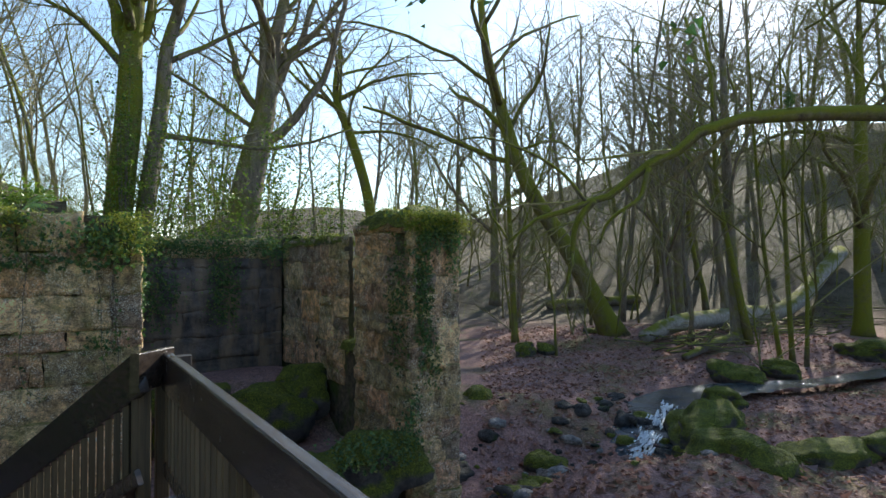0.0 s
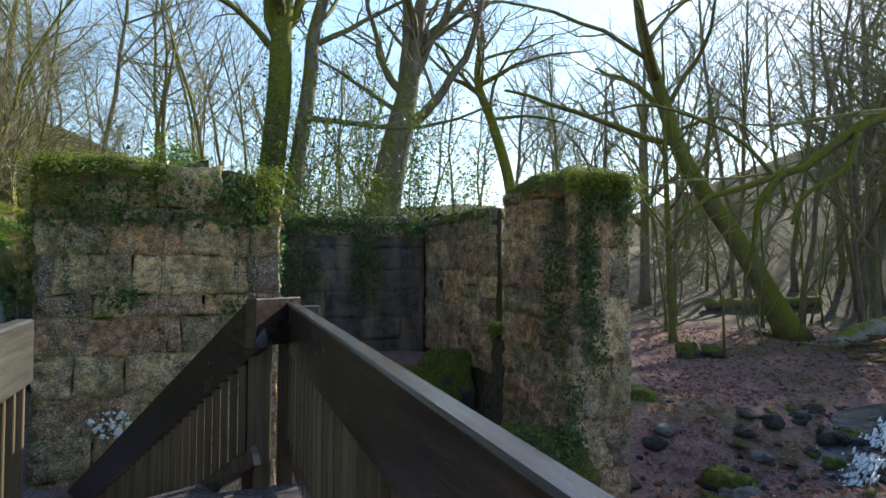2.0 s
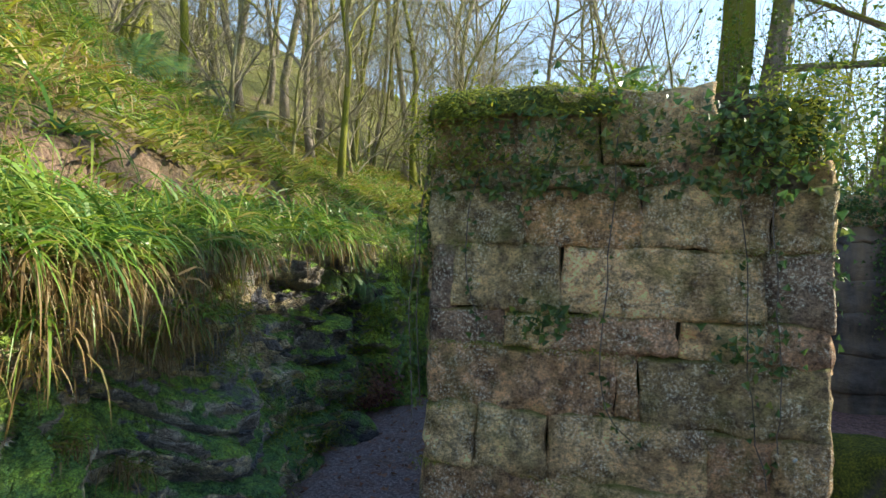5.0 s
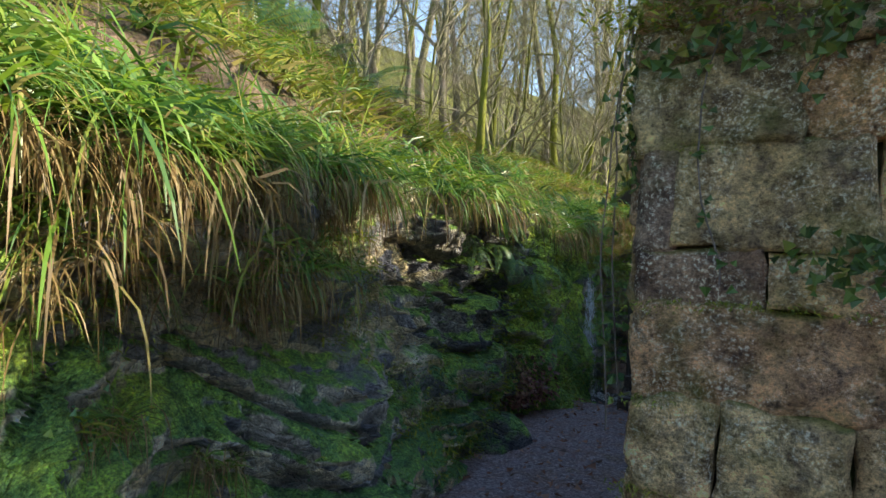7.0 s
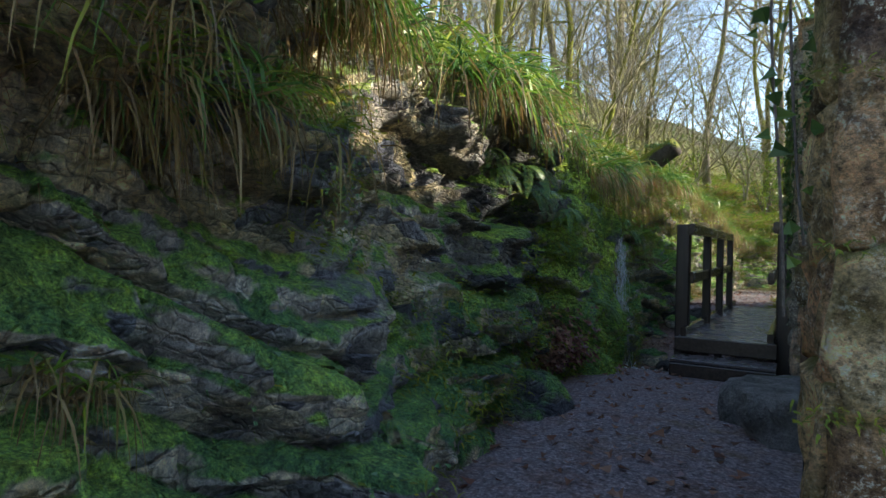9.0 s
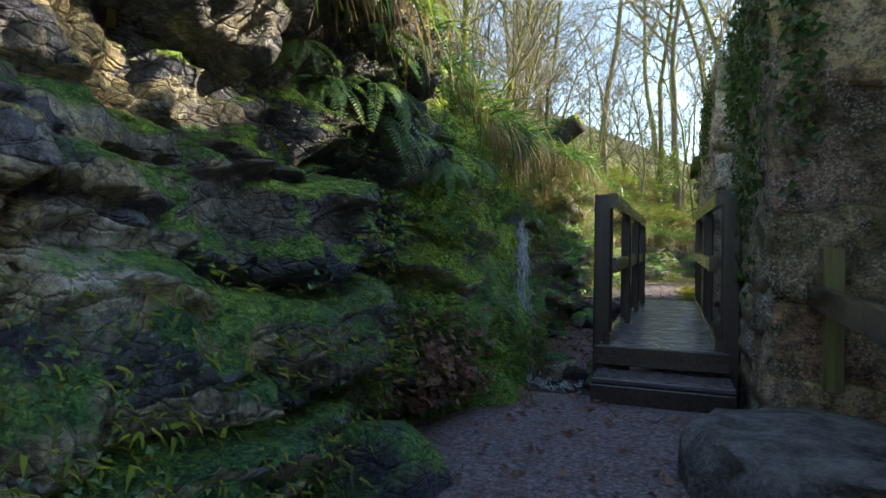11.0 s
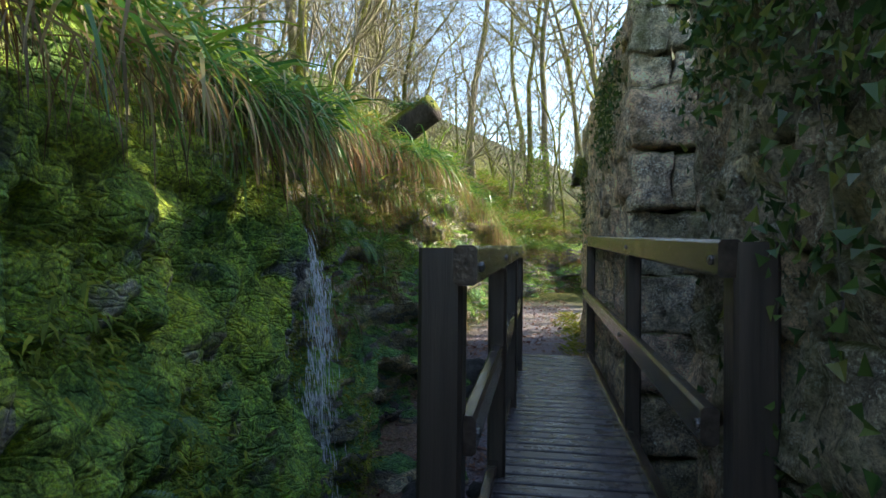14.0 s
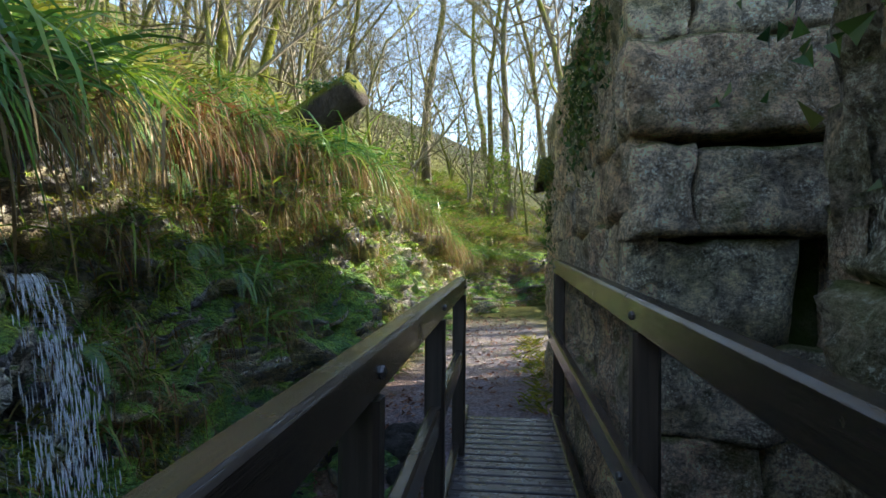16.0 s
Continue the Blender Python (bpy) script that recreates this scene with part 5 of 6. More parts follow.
# ---- grass on the crag and slope ----
def blades(geo, root, n, length, droop, out, spread, r, width=0.008, segs=4):
    root = np.asarray(root, float)
    for _ in range(n):
        a = r.uniform(0, 2 * math.pi)
        L = length * r.uniform(0.55, 1.2)
        w = width * r.uniform(0.7, 1.3)
        h = np.array([math.cos(a) * spread, math.sin(a) * spread, 0]) + np.asarray(out) * r.uniform(0.4, 1.1)
        v = np.array([0, 0, 1.0]) * r.uniform(0.5, 1.0) + h * 0.7
        v /= np.linalg.norm(v)
        p = root + np.array([r.gauss(0, 0.05), r.gauss(0, 0.09), r.gauss(0, 0.02)])
        s = np.cross(v, (math.sin(a * 3), math.cos(a * 3), 0.3))
        s /= np.linalg.norm(s) + 1e-9
        pts = []
        for i in range(segs + 1):
            k = w * (1 - (i / segs) ** 2 * 0.9)
            pts += [p - s * k, p + s * k]
            v = v + np.array([0, 0, -droop * r.uniform(0.7, 1.3)]) + h * 0.12
            v /= np.linalg.norm(v)
            p = p + v * L / segs
        geo.add(pts, [(2 * i, 2 * i + 1, 2 * i + 3, 2 * i + 2) for i in range(segs)])


def tuft(seed, n, length, droop, out, spread, width, segs=4, sway=0.05):
    """Vertices and faces of one tussock, growing at the origin and leaning to +x."""
    r = random.Random(seed)
    g = Geo()
    for _ in range(n):
        blades(g, (r.gauss(0, sway), r.gauss(0, sway), 0), 1, length, droop * r.uniform(0.6, 1.4), (out, r.gauss(0, 0.35), 0), spread, r, width, segs)
    return np.concatenate(g.v), np.array(g.f)


def scatter(kinds, places, r, name, material, label, category):
    """One object of many tussocks: places are (point, heading in radians, size)."""
    vs, fs, n = [], [], 0
    for p, a, s in places:
        v, f = kinds[r.randrange(len(kinds))]
        c, q = math.cos(a) * s, math.sin(a) * s
        vs.append(v @ np.array([[c, q, 0], [-q, c, 0], [0, 0, s]]) + np.asarray(p))
        fs.append(f + n)
        n += len(v)
    me = bpy.data.meshes.new(name)
    me.from_pydata(np.concatenate(vs).tolist(), [], np.concatenate(fs).tolist())
    me.materials.append(material)
    return tagged(new(name, me), label, category, kind="stuff")


gr = random.Random(5)
FOUNTAIN = [tuft(k, 22, 0.46, 0.38, 0.28, 0.85, 0.0085, 4) for k in range(6)]
SEDGE = [tuft(20 + k, 20, 0.62, 0.62, 0.42, 0.65, 0.011, 5) for k in range(6)]
HANGING = [tuft(40 + k, 20, 0.44, 1.15, 0.38, 0.6, 0.0065, 4, 0.08) for k in range(6)]
SHORT = [tuft(60 + k, 13, 0.24, 0.35, 0.15, 0.9, 0.012, 2, 0.10) for k in range(5)]
grass_at, sedge_at, straw_at, rust_at, short_at, dead_at = [], [], [], [], [], []


def clumpy(y, w, seed=77):
    return float(vnoise(np.array([[y * 1.1, w * 1.1, 1.0]]), seed)[0]) + 0.6 * float(vnoise(np.array([[y * 2.9, w * 2.9, 4.0]]), seed + 1)[0])


# the lip of the crag: green straps above, dead straw hanging below
for i in range(1500):
    y = gr.uniform(4.0, 33.0) if gr.random() < 0.6 else gr.uniform(4.2, 9.2)
    cx, ct = float(lerp_table(y, CRAG_X)), float(lerp_table(y, CRAG_TOP))
    d = clumpy(y, 0.0)
    w = gr.uniform(-0.22, 0.55)
    if d < gr.uniform(-1.1, 0.1) + (0.35 if 9.2 < y < 10.5 else 0.0):
        continue
    z = ct + 0.30 - 0.45 * max(0.0, 0.35 - w) - gr.uniform(0, 0.12)
    a, s = gr.gauss(0, 0.5), gr.uniform(0.6, 1.1) * (0.95 + 0.25 * d)
    x = cx - w + 0.06
    if gr.random() < 0.55:
        sedge_at.append(((x, y, z + 0.05), a, s))
    else:
        grass_at.append(((x, y, z + 0.04), a, s))
    if w < 0.25 and gr.random() < 0.8:
        straw_at.append(((x + 0.10, y + gr.gauss(0, 0.06), z - 0.08), gr.gauss(0, 0.6), s * gr.uniform(0.35, 1.2)))
# tussocks in tiers down the face beside the stair
for i in range(330):
    y = gr.uniform(4.0, 8.9)
    v = gr.uniform(0.66, 0.93)
    if clumpy(y, v * 4.0, 95) < gr.uniform(-0.8, 0.35):
        continue
    p = crag_at(y, v) + (0.02, 0, 0.05)
    q, a = gr.random(), gr.gauss(0, 0.6)
    (sedge_at if q < 0.38 else grass_at if q < 0.6 else straw_at).append((tuple(p), a, gr.uniform(0.5, 0.85)))
    if q < 0.6:
        straw_at.append((tuple(p - (0.0, 0, 0.08)), gr.gauss(0, 0.6), gr.uniform(0.5, 0.9)))
# the slope above it: tussocks, dead stalks and low moss grass with bare leafy gaps between
xs_, ys_ = [], []
for i in range(7400):
    ys_.append(gr.uniform(2.0, 34.0))
    xs_.append(float(lerp_table(ys_[-1], CRAG_X)) - 0.45 - 9.5 * gr.random() ** 1.35)
zs_ = ground_z(np.array(xs_), np.array(ys_))
for x, y, z in zip(xs_, ys_, zs_):
    d = clumpy(y, x, 83)
    a, s = gr.gauss(0, 0.8), gr.uniform(0.55, 1.15)
    if d > gr.uniform(-0.2, 0.9):
        (grass_at if gr.random() < 0.7 else sedge_at).append(((x, y, z), a, s))
        if gr.random() < 0.35:
            straw_at.append(((x + 0.06, y, z + 0.14), a, s * 0.8))
    elif d < gr.uniform(-1.2, -0.2):
        dead_at.append(((x, y, z), a, s * 0.8))
    else:
        short_at.append(((x, y, z), a, s * 1.2))
xs_, ys_ = [], []
for i in range(1500):
    ys_.append(gr.uniform(29.0, 44.0))
    xs_.append(float(lerp_table(ys_[-1], CRAG_X)) - 0.2 - 9.0 * gr.random() ** 1.5)
for x, y, z in zip(xs_, ys_, ground_z(np.array(xs_), np.array(ys_))):
    q, a, s = gr.random(), gr.gauss(-0.8, 0.7), gr.uniform(0.9, 1.6)
    (grass_at if q < 0.3 else straw_at if q < 0.5 else dead_at if q < 0.65 else rust_at if q < 0.75 else short_at).append(((x, y, z + (0.1 if q < 0.5 else 0)), a, s))
# ledges past the waterfall and the bank at the bend
for i in range(1500):
    y = gr.uniform(16.7, 23.0) if gr.random() < 0.6 else gr.uniform(22.0, 34.0)
    v = gr.uniform(0.46, 0.92) if y < 22 else gr.uniform(0.12, 0.9)
    p = crag_at(y, v)
    if clumpy(y, p[2] * 1.5, 87) < gr.uniform(-0.9, 0.4):
        continue
    a, s = gr.gauss(0, 0.6) - (0.4 if y > 23 else 0), gr.uniform(0.5, 0.95)
    q = gr.random()
    (grass_at if q < 0.32 else sedge_at if q < 0.50 else straw_at if q < 0.88 else rust_at).append((tuple(p - (0.03, 0, 0)), a, s))
# single tufts rooted in the bare face
for y, v in [(7.15, 0.52), (7.25, 0.5), (7.75, 0.42), (7.85, 0.40), (8.0, 0.22), (6.5, 0.35), (9.2, 0.75), (8.6, 0.7), (6.1, 0.55)]:
    p = crag_at(y, v)
    straw_at.append((tuple(p), gr.gauss(0, 0.3), 0.62))
    straw_at.append((tuple(p + (0, 0.04, 0.02)), gr.gauss(0, 0.5), 0.5))
    grass_at.append((tuple(p), gr.gauss(0, 0.3), 0.55))
# rusty dead fern below the sawn log
for y in (16.1, 17.6, 17.8, 18.1, 18.4, 19.0, 19.3, 20.6, 21.4, 22.2, 23.0, 24.0):
    cx, ct = float(lerp_table(y, CRAG_X)), float(lerp_table(y, CRAG_TOP))
    for k in range(3):
        rust_at.append(((cx + 0.08, y + gr.gauss(0, 0.16), ct + 0.16 - 0.2 * k * gr.random()), gr.gauss(0, 0.6), gr.uniform(0.4, 1.15)))
# great sedge clumps overhanging the path
for y, dz, s, n in [(11.35, 0.42, 0.95, 5), (11.7, 0.42, 0.95, 5), (12.0, 0.42, 0.9, 4), (12.4, 0.40, 0.8, 4), (12.9, 0.28, 1.05, 5), (13.5, 0.3, 1.05, 5), (14.1, 0.3, 1.0, 4), (14.9, 0.25, 1.2, 5), (15.25, 0.2, 1.45, 6), (15.55, 0.15, 1.5, 6), (16.1, 0.1, 1.0, 4), (16.9, 0.15, 0.95, 4), (17.8, 0.1, 0.9, 4), (18.7, 0.1, 0.9, 4), (19.6, 0.1, 0.9, 4)]:
    cx, ct = float(lerp_table(y, CRAG_X)), float(lerp_table(y, CRAG_TOP))
    for k in range(n):
        q = (cx + 0.05 - 0.06 * k, y + gr.gauss(0, 0.13), ct + dz - 0.05 * k)
        sedge_at.append((q, gr.gauss(0, 0.5), s * gr.uniform(0.7, 1.05)))
        straw_at.append(((q[0] + 0.05, q[1] + gr.gauss(0, 0.06), q[2] - 0.06), gr.gauss(0, 0.4), s * gr.uniform(0.75, 1.15)))
# low growth at the far end of the footbridge
for i in range(46):
    y = gr.uniform(20.4, 26.0)
    x = -1.62 + 0.12 * gr.random() - 0.35 * gr.random() ** 2
    short_at.append(((x, y, gz(x, y)), gr.uniform(2.4, 4.0), gr.uniform(0.6, 1.0)))
scatter(FOUNTAIN, grass_at, gr, "grass", GRASS, "long green grass along the bank top", "grass")
scatter(SEDGE, sedge_at, gr, "sedge", SEDGEM, "broad-bladed green sedge drooping over the crag", "grass")
scatter(HANGING, straw_at, gr, "dry_grass", STRAW, "dead straw-coloured grass hanging over the crag", "grass")
scatter(HANGING, rust_at, gr, "dead_fern", RUST, "rust-brown dead fern fronds hanging from the bank", "fern")
scatter(FOUNTAIN, dead_at, gr, "dead_stalks", STRAW, "dead pale grass stalks on the slope", "grass")
scatter(SHORT, short_at, gr, "moss_grass", MOSSGRASS, "low yellow-green mossy grass on the slope", "grass")


# ---- ferns ----
def fern_mesh(seed, n=9, L=0.55):
    r = random.Random(seed)
    g = Geo()
    for i in range(n):
        a = r.uniform(-1.3, 1.3)
        d = np.array([math.cos(a), math.sin(a), r.uniform(0.1, 0.7)])
        d /= np.linalg.norm(d)
        p = np.zeros(3)
        pts = [p]
        k = 24
        for s in range(k):
            d = d + np.array([0, 0, -0.085])
            d /= np.linalg.norm(d)
            p = p + d * L * r.uniform(0.95, 1.05) / k
            pts.append(p)
        side = np.cross(d, (0, 0, 1))
        side /= np.linalg.norm(side) + 1e-9
        tube(g, pts, np.linspace(0.004, 0.001, k + 1), 3, cap=False)
        for s in range(2, k + 1):
            w = 0.06 * math.sin(math.pi * (0.12 + 0.86 * s / k)) ** 0.8 + 0.01
            t = pts[s] - pts[s - 1]
            for sg in (-1, 1):
                tip = pts[s] + sg * side * w + t * 0.5 - np.array([0, 0, w * 0.25])
                m1 = pts[s] + sg * side * w * 0.5 + t * 0.55 - np.array([0, 0, w * 0.05])
                m2 = pts[s] + sg * side * w * 0.5 - t * 0.1 - np.array([0, 0, w * 0.05])
                g.add([pts[s], m1, tip, m2], [(0, 1, 2, 3)])
    return g.mesh("fern", FERN)


FERNS = [fern_mesh(k, 8 + k, 0.45 + 0.08 * k) for k in range(4)]
for i, (y, v, s) in enumerate([(11.25, 0.76, 1.3), (11.5, 0.73, 1.5), (11.75, 0.74, 1.5), (12.0, 0.72, 1.5), (12.25, 0.70, 1.4), (12.5, 0.66, 1.2), (11.62, 0.80, 1.3), (13.05, 0.36, 1.3), (13.15, 0.4, 1.2), (14.0, 0.42, 1.3), (16.9, 0.6, 1.2), (18.6, 0.62, 1.3), (17.9, 0.7, 1.2), (12.6, 0.55, 0.9), (13.2, 0.45, 0.8), (13.0, 0.7, 0.9), (8.9, 0.78, 0.9), (10.9, 0.86, 0.9), (17.6, 0.84, 1.2), (17.0, 0.88, 1.0), (19.4, 0.8, 1.1), (20.2, 0.6, 1.2), (21.0, 0.62, 1.2), (22.0, 0.8, 1.0), (14.2, 0.5, 0.7), (23.4, 0.6, 1.2), (9.0, 0.3, 0.5), (24.4, 0.5, 1.2)]):
    p = crag_at(y, v)
    f = new("fern", FERNS[i % 4])
    f.matrix_world = pose(p[0], p[1], p[2], 0, rng.uniform(-5, 25), rng.uniform(-60, 15)) @ Matrix.Scale(s * 0.50, 4)
    tagged(f, "green hart fern drooping from the damp rock", "fern", "ferns on the crag")
for x, y, z in [(-0.15, 8.95, 3.35), (-6.0, 10.5, None), (-6.6, 11.3, None), (-5.6, 12.0, None), (-7.0, 12.6, None)]:
    f = new("fern", FERNS[2])
    f.matrix_world = pose(x, y, gz(x, y) if z is None else z, 0, -60, rng.uniform(-40, 40)) @ Matrix.Scale(0.7 if z else 1.3, 4)
    tagged(f, "small green fern growing on top", "fern")


# ---- ivy, moss and leaf litter ----
def leaf(geo, p, nrm, size, r):
    nrm = np.asarray(nrm, float)
    t = np.cross(nrm, (r.gauss(0, 1), r.gauss(0, 1), r.gauss(0, 1)))
    t /= np.linalg.norm(t) + 1e-9
    b = np.cross(nrm, t)
    s = size * r.uniform(0.6, 1.25)
    c = p + nrm * s * 0.25
    geo.add([p, c + t * s * 0.5, p + b * s * 0.95, c - t * s * 0.5, p + b * s * 0.45], [(0, 1, 4), (1, 2, 4), (4, 2, 3), (0, 4, 3)])


def ivy(name, label, spots, seed, stems=()):
    """spots: (centre, half-size vector, outward normal, leaves)."""
    r = random.Random(seed)
    g, s = Geo(), Geo()
    for c, h, nv, n in spots:
        for _ in range(n):
            p = np.array([c[k] + (r.gauss(0, 0.5) if r.random() < 0.6 else r.uniform(-1, 1)) * h[k] for k in range(3)])
            nn = np.array(nv, float) + np.array([r.gauss(0, 0.45) for _ in range(3)])
            nn /= np.linalg.norm(nn)
            leaf(g, p + np.array(nv) * r.uniform(0.0, 0.05), nn, 0.055, r)
    for pts in stems:
        q = smooth_line(pts, 14)
        q += np.stack([fbm(q * 5 + k, 2, 3) for k in (0, 7, 15)], 1) * 0.02
        tube(s, q, np.full(14, 0.004), 4)
        for p in q[1:]:
            for _ in range(3):
                nn = np.array([r.gauss(0, 0.5), -1, r.gauss(0, 0.5)]) if abs(pts[0][1] - 8.6) < 0.5 else np.array([-1, r.gauss(0, 0.5), r.gauss(0, 0.5)])
                if r.random() < 0.6:
                    leaf(g, p + np.array([r.gauss(0, 0.03) for _ in range(3)]), nn / np.linalg.norm(nn), 0.045, r)
    ob = base(name, *spots[0][0], label=label, category="ivy")
    inv = Matrix.Translation([-k for k in spots[0][0]])
    me = g.mesh("foliage", IVY)
    me.transform(inv)
    part("foliage", me, IVY, ob)
    if s.v:
        me = s.mesh("stem_tangle", STICK)
        me.transform(inv)
        part("stem_tangle", me, STICK, ob)


ivy("ivy", "glossy ivy trailing over the wall top", [((-0.4, 8.6, 3.05), (1.0, 0.05, 0.32), (0, -1, 0.2), 300), ((0.75, 8.6, 2.95), (0.38, 0.07, 0.28), (0, -1, 0.3), 300), ((-0.2, 8.62, 2.72), (1.1, 0.03, 0.10), (0, -1, 0), 220),
    ((0.6, 8.95, 3.2), (0.6, 0.25, 0.1), (0, -0.3, 1), 330), ((-0.55, 8.62, 1.83), (0.2, 0.03, 0.12), (0, -1, 0), 70), ((0.7, 8.62, 1.7), (0.25, 0.03, 0.15), (0, -1, 0), 45), ((1.13, 9.0, 2.3), (0.05, 0.35, 0.6), (0.7, -0.7, 0), 260)], 3,
    [[(0.62, 8.62, 2.9), (0.64, 8.61, 2.2), (0.68, 8.61, 1.5), (0.8, 8.61, 0.9)], [(0.80, 8.62, 2.8), (0.82, 8.61, 1.9), (0.86, 8.61, 1.1)], [(-0.1, 8.62, 3.1), (-0.15, 8.61, 2.2), (-0.18, 8.61, 1.4), (0.05, 8.61, 1.1)], [(-1.0, 8.62, 2.9), (-1.1, 8.61, 2.3), (-1.0, 8.61, 1.7)], [(-0.5, 8.62, 3.0), (-0.7, 8.61, 2.5)]])
ivy("ivy", "ivy hanging from the inner ruin wall", [((3.1, 14.36, 3.1), (1.8, 0.05, 0.24), (0, -1, 0.3), 1100), ((3.6, 14.36, 2.2), (0.38, 0.04, 0.9), (0, -1, 0), 900), ((1.8, 14.36, 2.2), (0.8, 0.04, 1.0), (0, -1, 0), 1700), ((4.7, 14.0, 3.0), (0.3, 0.4, 0.3), (-0.5, -0.7, 0), 260), ((3.0, 14.8, 3.35), (2.0, 0.3, 0.12), (0, -0.3, 1), 500)], 4)
ivy("ivy", "dense ivy clinging to the stone pier", [((5.2, 8.2, 2.3), (0.18, 0.04, 0.9), (0, -1, 0), 800), ((5.0, 8.6, 2.0), (0.03, 0.35, 1.2), (-1, -0.2, 0), 600), ((5.55, 8.2, 3.2), (0.4, 0.04, 0.3), (0, -1, 0.1), 700), ((5.35, 8.2, 1.1), (0.2, 0.03, 0.5), (0, -1, 0), 160), ((5.5, 9.0, 3.5), (0.5, 0.6, 0.1), (0, -0.3, 1), 420), ((5.8, 8.2, 2.8), (0.15, 0.03, 0.5), (0, -1, 0), 100)], 5)
ivy("ivy", "ivy curtain on the wall beside the footbridge", [((-1.47, 13.7, 2.3), (0.04, 0.8, 0.8), (-1, 0, 0), 900), ((-1.47, 14.7, 2.7), (0.05, 0.8, 0.5), (-1, -0.2, 0), 800), ((-1.3, 12.9, 2.5), (0.12, 0.03, 0.8), (-0.3, -1, 0), 260), ((-1.0, 14.2, 3.4), (0.4, 1.2, 0.1), (-0.3, 0, 1), 700), ((-1.47, 14.2, 1.2), (0.03, 0.9, 0.5), (-1, 0, 0), 160)], 6,
    [[(-1.48, 13.1, 3.1), (-1.50, 13.2, 2.3), (-1.48, 13.15, 1.6)], [(-1.48, 14.0, 3.1), (-1.50, 14.05, 2.2), (-1.48, 13.9, 1.4)]])
ivy("ivy", "ivy and moss on the corner of the grey block wall", [((-1.55, 18.6, 3.1), (0.05, 1.0, 0.5), (-1, 0, 0), 700), ((-1.2, 18.5, 3.8), (0.4, 1.4, 0.1), (-0.3, 0, 1), 500), ((-1.56, 21.5, 2.4), (0.08, 0.6, 0.6), (-1, 0, 0), 260)], 7)
ivy("ivy", "ivy tendrils hanging off the wall corner", [((-1.36, 8.72, 2.6), (0.03, 0.12, 0.5), (-1, -0.5, 0), 160)], 8, [[(-1.42, 8.72, 3.0), (-1.46, 8.7, 2.2), (-1.44, 8.72, 1.2)], [(-1.40, 8.68, 2.9), (-1.5, 8.66, 2.0), (-1.47, 8.68, 1.0)]])


def moss_cap(x0, x1, y0, y1, z, n, seed, lift=0.1):
    """A cushion of moss over a wall top: a lumpy pad and many short tufts."""
    r = random.Random(seed)
    g = Geo()
    m = 14
    v = []
    for j in range(m + 1):
        for i in range(m + 1):
            a, b = i / m, j / m
            e = min(a, 1 - a, b, 1 - b)
            v.append((x0 + (x1 - x0) * a, y0 + (y1 - y0) * b, z + lift * min(1, e * 5) - (0.12 if e == 0 else 0)))
    v = np.array(v)
    v[:, 2] += fbm(v * 3.0, 3, seed) * 0.05
    v[:, :2] += np.stack([vnoise(v * 4, seed), vnoise(v * 4 + 9, seed)], 1) * 0.03
    g.add(v, [(j * (m + 1) + i, j * (m + 1) + i + 1, (j + 1) * (m + 1) + i + 1, (j + 1) * (m + 1) + i) for j in range(m) for i in range(m)])
    ob = tagged(part("moss_cushion", g, BOULDER, smooth=True), "thick yellow-green moss cushion on the wall top", "moss")
    t = Geo()
    for _ in range(n):
        k = v[r.randrange(len(v))]
        blades(t, k + (r.gauss(0, 0.03), r.gauss(0, 0.03), -0.01), 3, 0.07, 0.5, (0, -0.3, 0), 0.8, r, 0.006, 2)
    part("moss_fringe", t, MOSSY, ob)["kind"] = "stuff"


moss_cap(-1.42, -0.1, 8.60, 9.5, 3.30, 500, 1, 0.12)
moss_cap(-0.1, 1.1, 8.75, 9.5, 3.15, 300, 2, 0.1)
moss_cap(4.98, 6.02, 8.18, 10.3, 3.45, 600, 3, 0.2)
moss_cap(4.98, 5.34, 10.92, 12.4, 3.23, 200, 4, 0.08)
moss_cap(4.98, 6.0, 12.4, 14.5, 3.25, 300, 9, 0.08)
moss_cap(1.2, 5.0, 14.38, 15.2, 3.22, 500, 5, 0.08)
moss_cap(4.96, 5.9, 10.3, 10.95, 1.12, 150, 6, 0.1)
moss_cap(-1.5, 0.2, 17.15, 18.5, 3.72, 300, 7, 0.1)
moss_cap(-1.72, -1.4, 21.6, 22.6, 2.95, 150, 8, 0.25)

lr = random.Random(12)
lit = Geo()
for i in range(15500):
    if i < 1500:
        x, y = lr.uniform(-3.3, -1.5), lr.uniform(7, 30)
    elif i < 3000:
        x, y = lr.uniform(-4.1, -2.7), lr.uniform(14.2, 21)
    else:
        a, dist = math.radians(lr.uniform(38, 80)), lr.uniform(9, 34)
        x, y = dist * math.sin(a), dist * math.cos(a)
    lit.v.append((x, y))
xy = np.array(lit.v)
zz = ground_z(xy[:, 0], xy[:, 1])
lit = Geo()
for (x, y), z in zip(xy, zz):
    near = x < 0
    leaf(lit, np.array([x, y, z + 0.012]), np.array([lr.gauss(0, 0.3), lr.gauss(0, 0.3), 1.0]), 0.06 if near else 0.12, lr)
for i in range(700):
    p = crag_at(lr.gauss(12.35, 0.22), 0.16 + abs(lr.gauss(0, 0.07)))
    leaf(lit, p + np.array([0.05 + abs(lr.gauss(0, 0.1)), 0, 0.03]), np.array([0.6, lr.gauss(0, 0.4), 0.8]), 0.055, lr)
tagged(part("fallen_leaves", lit, LITTER), "brown fallen leaves scattered on the ground", "leaves", kind="stuff")


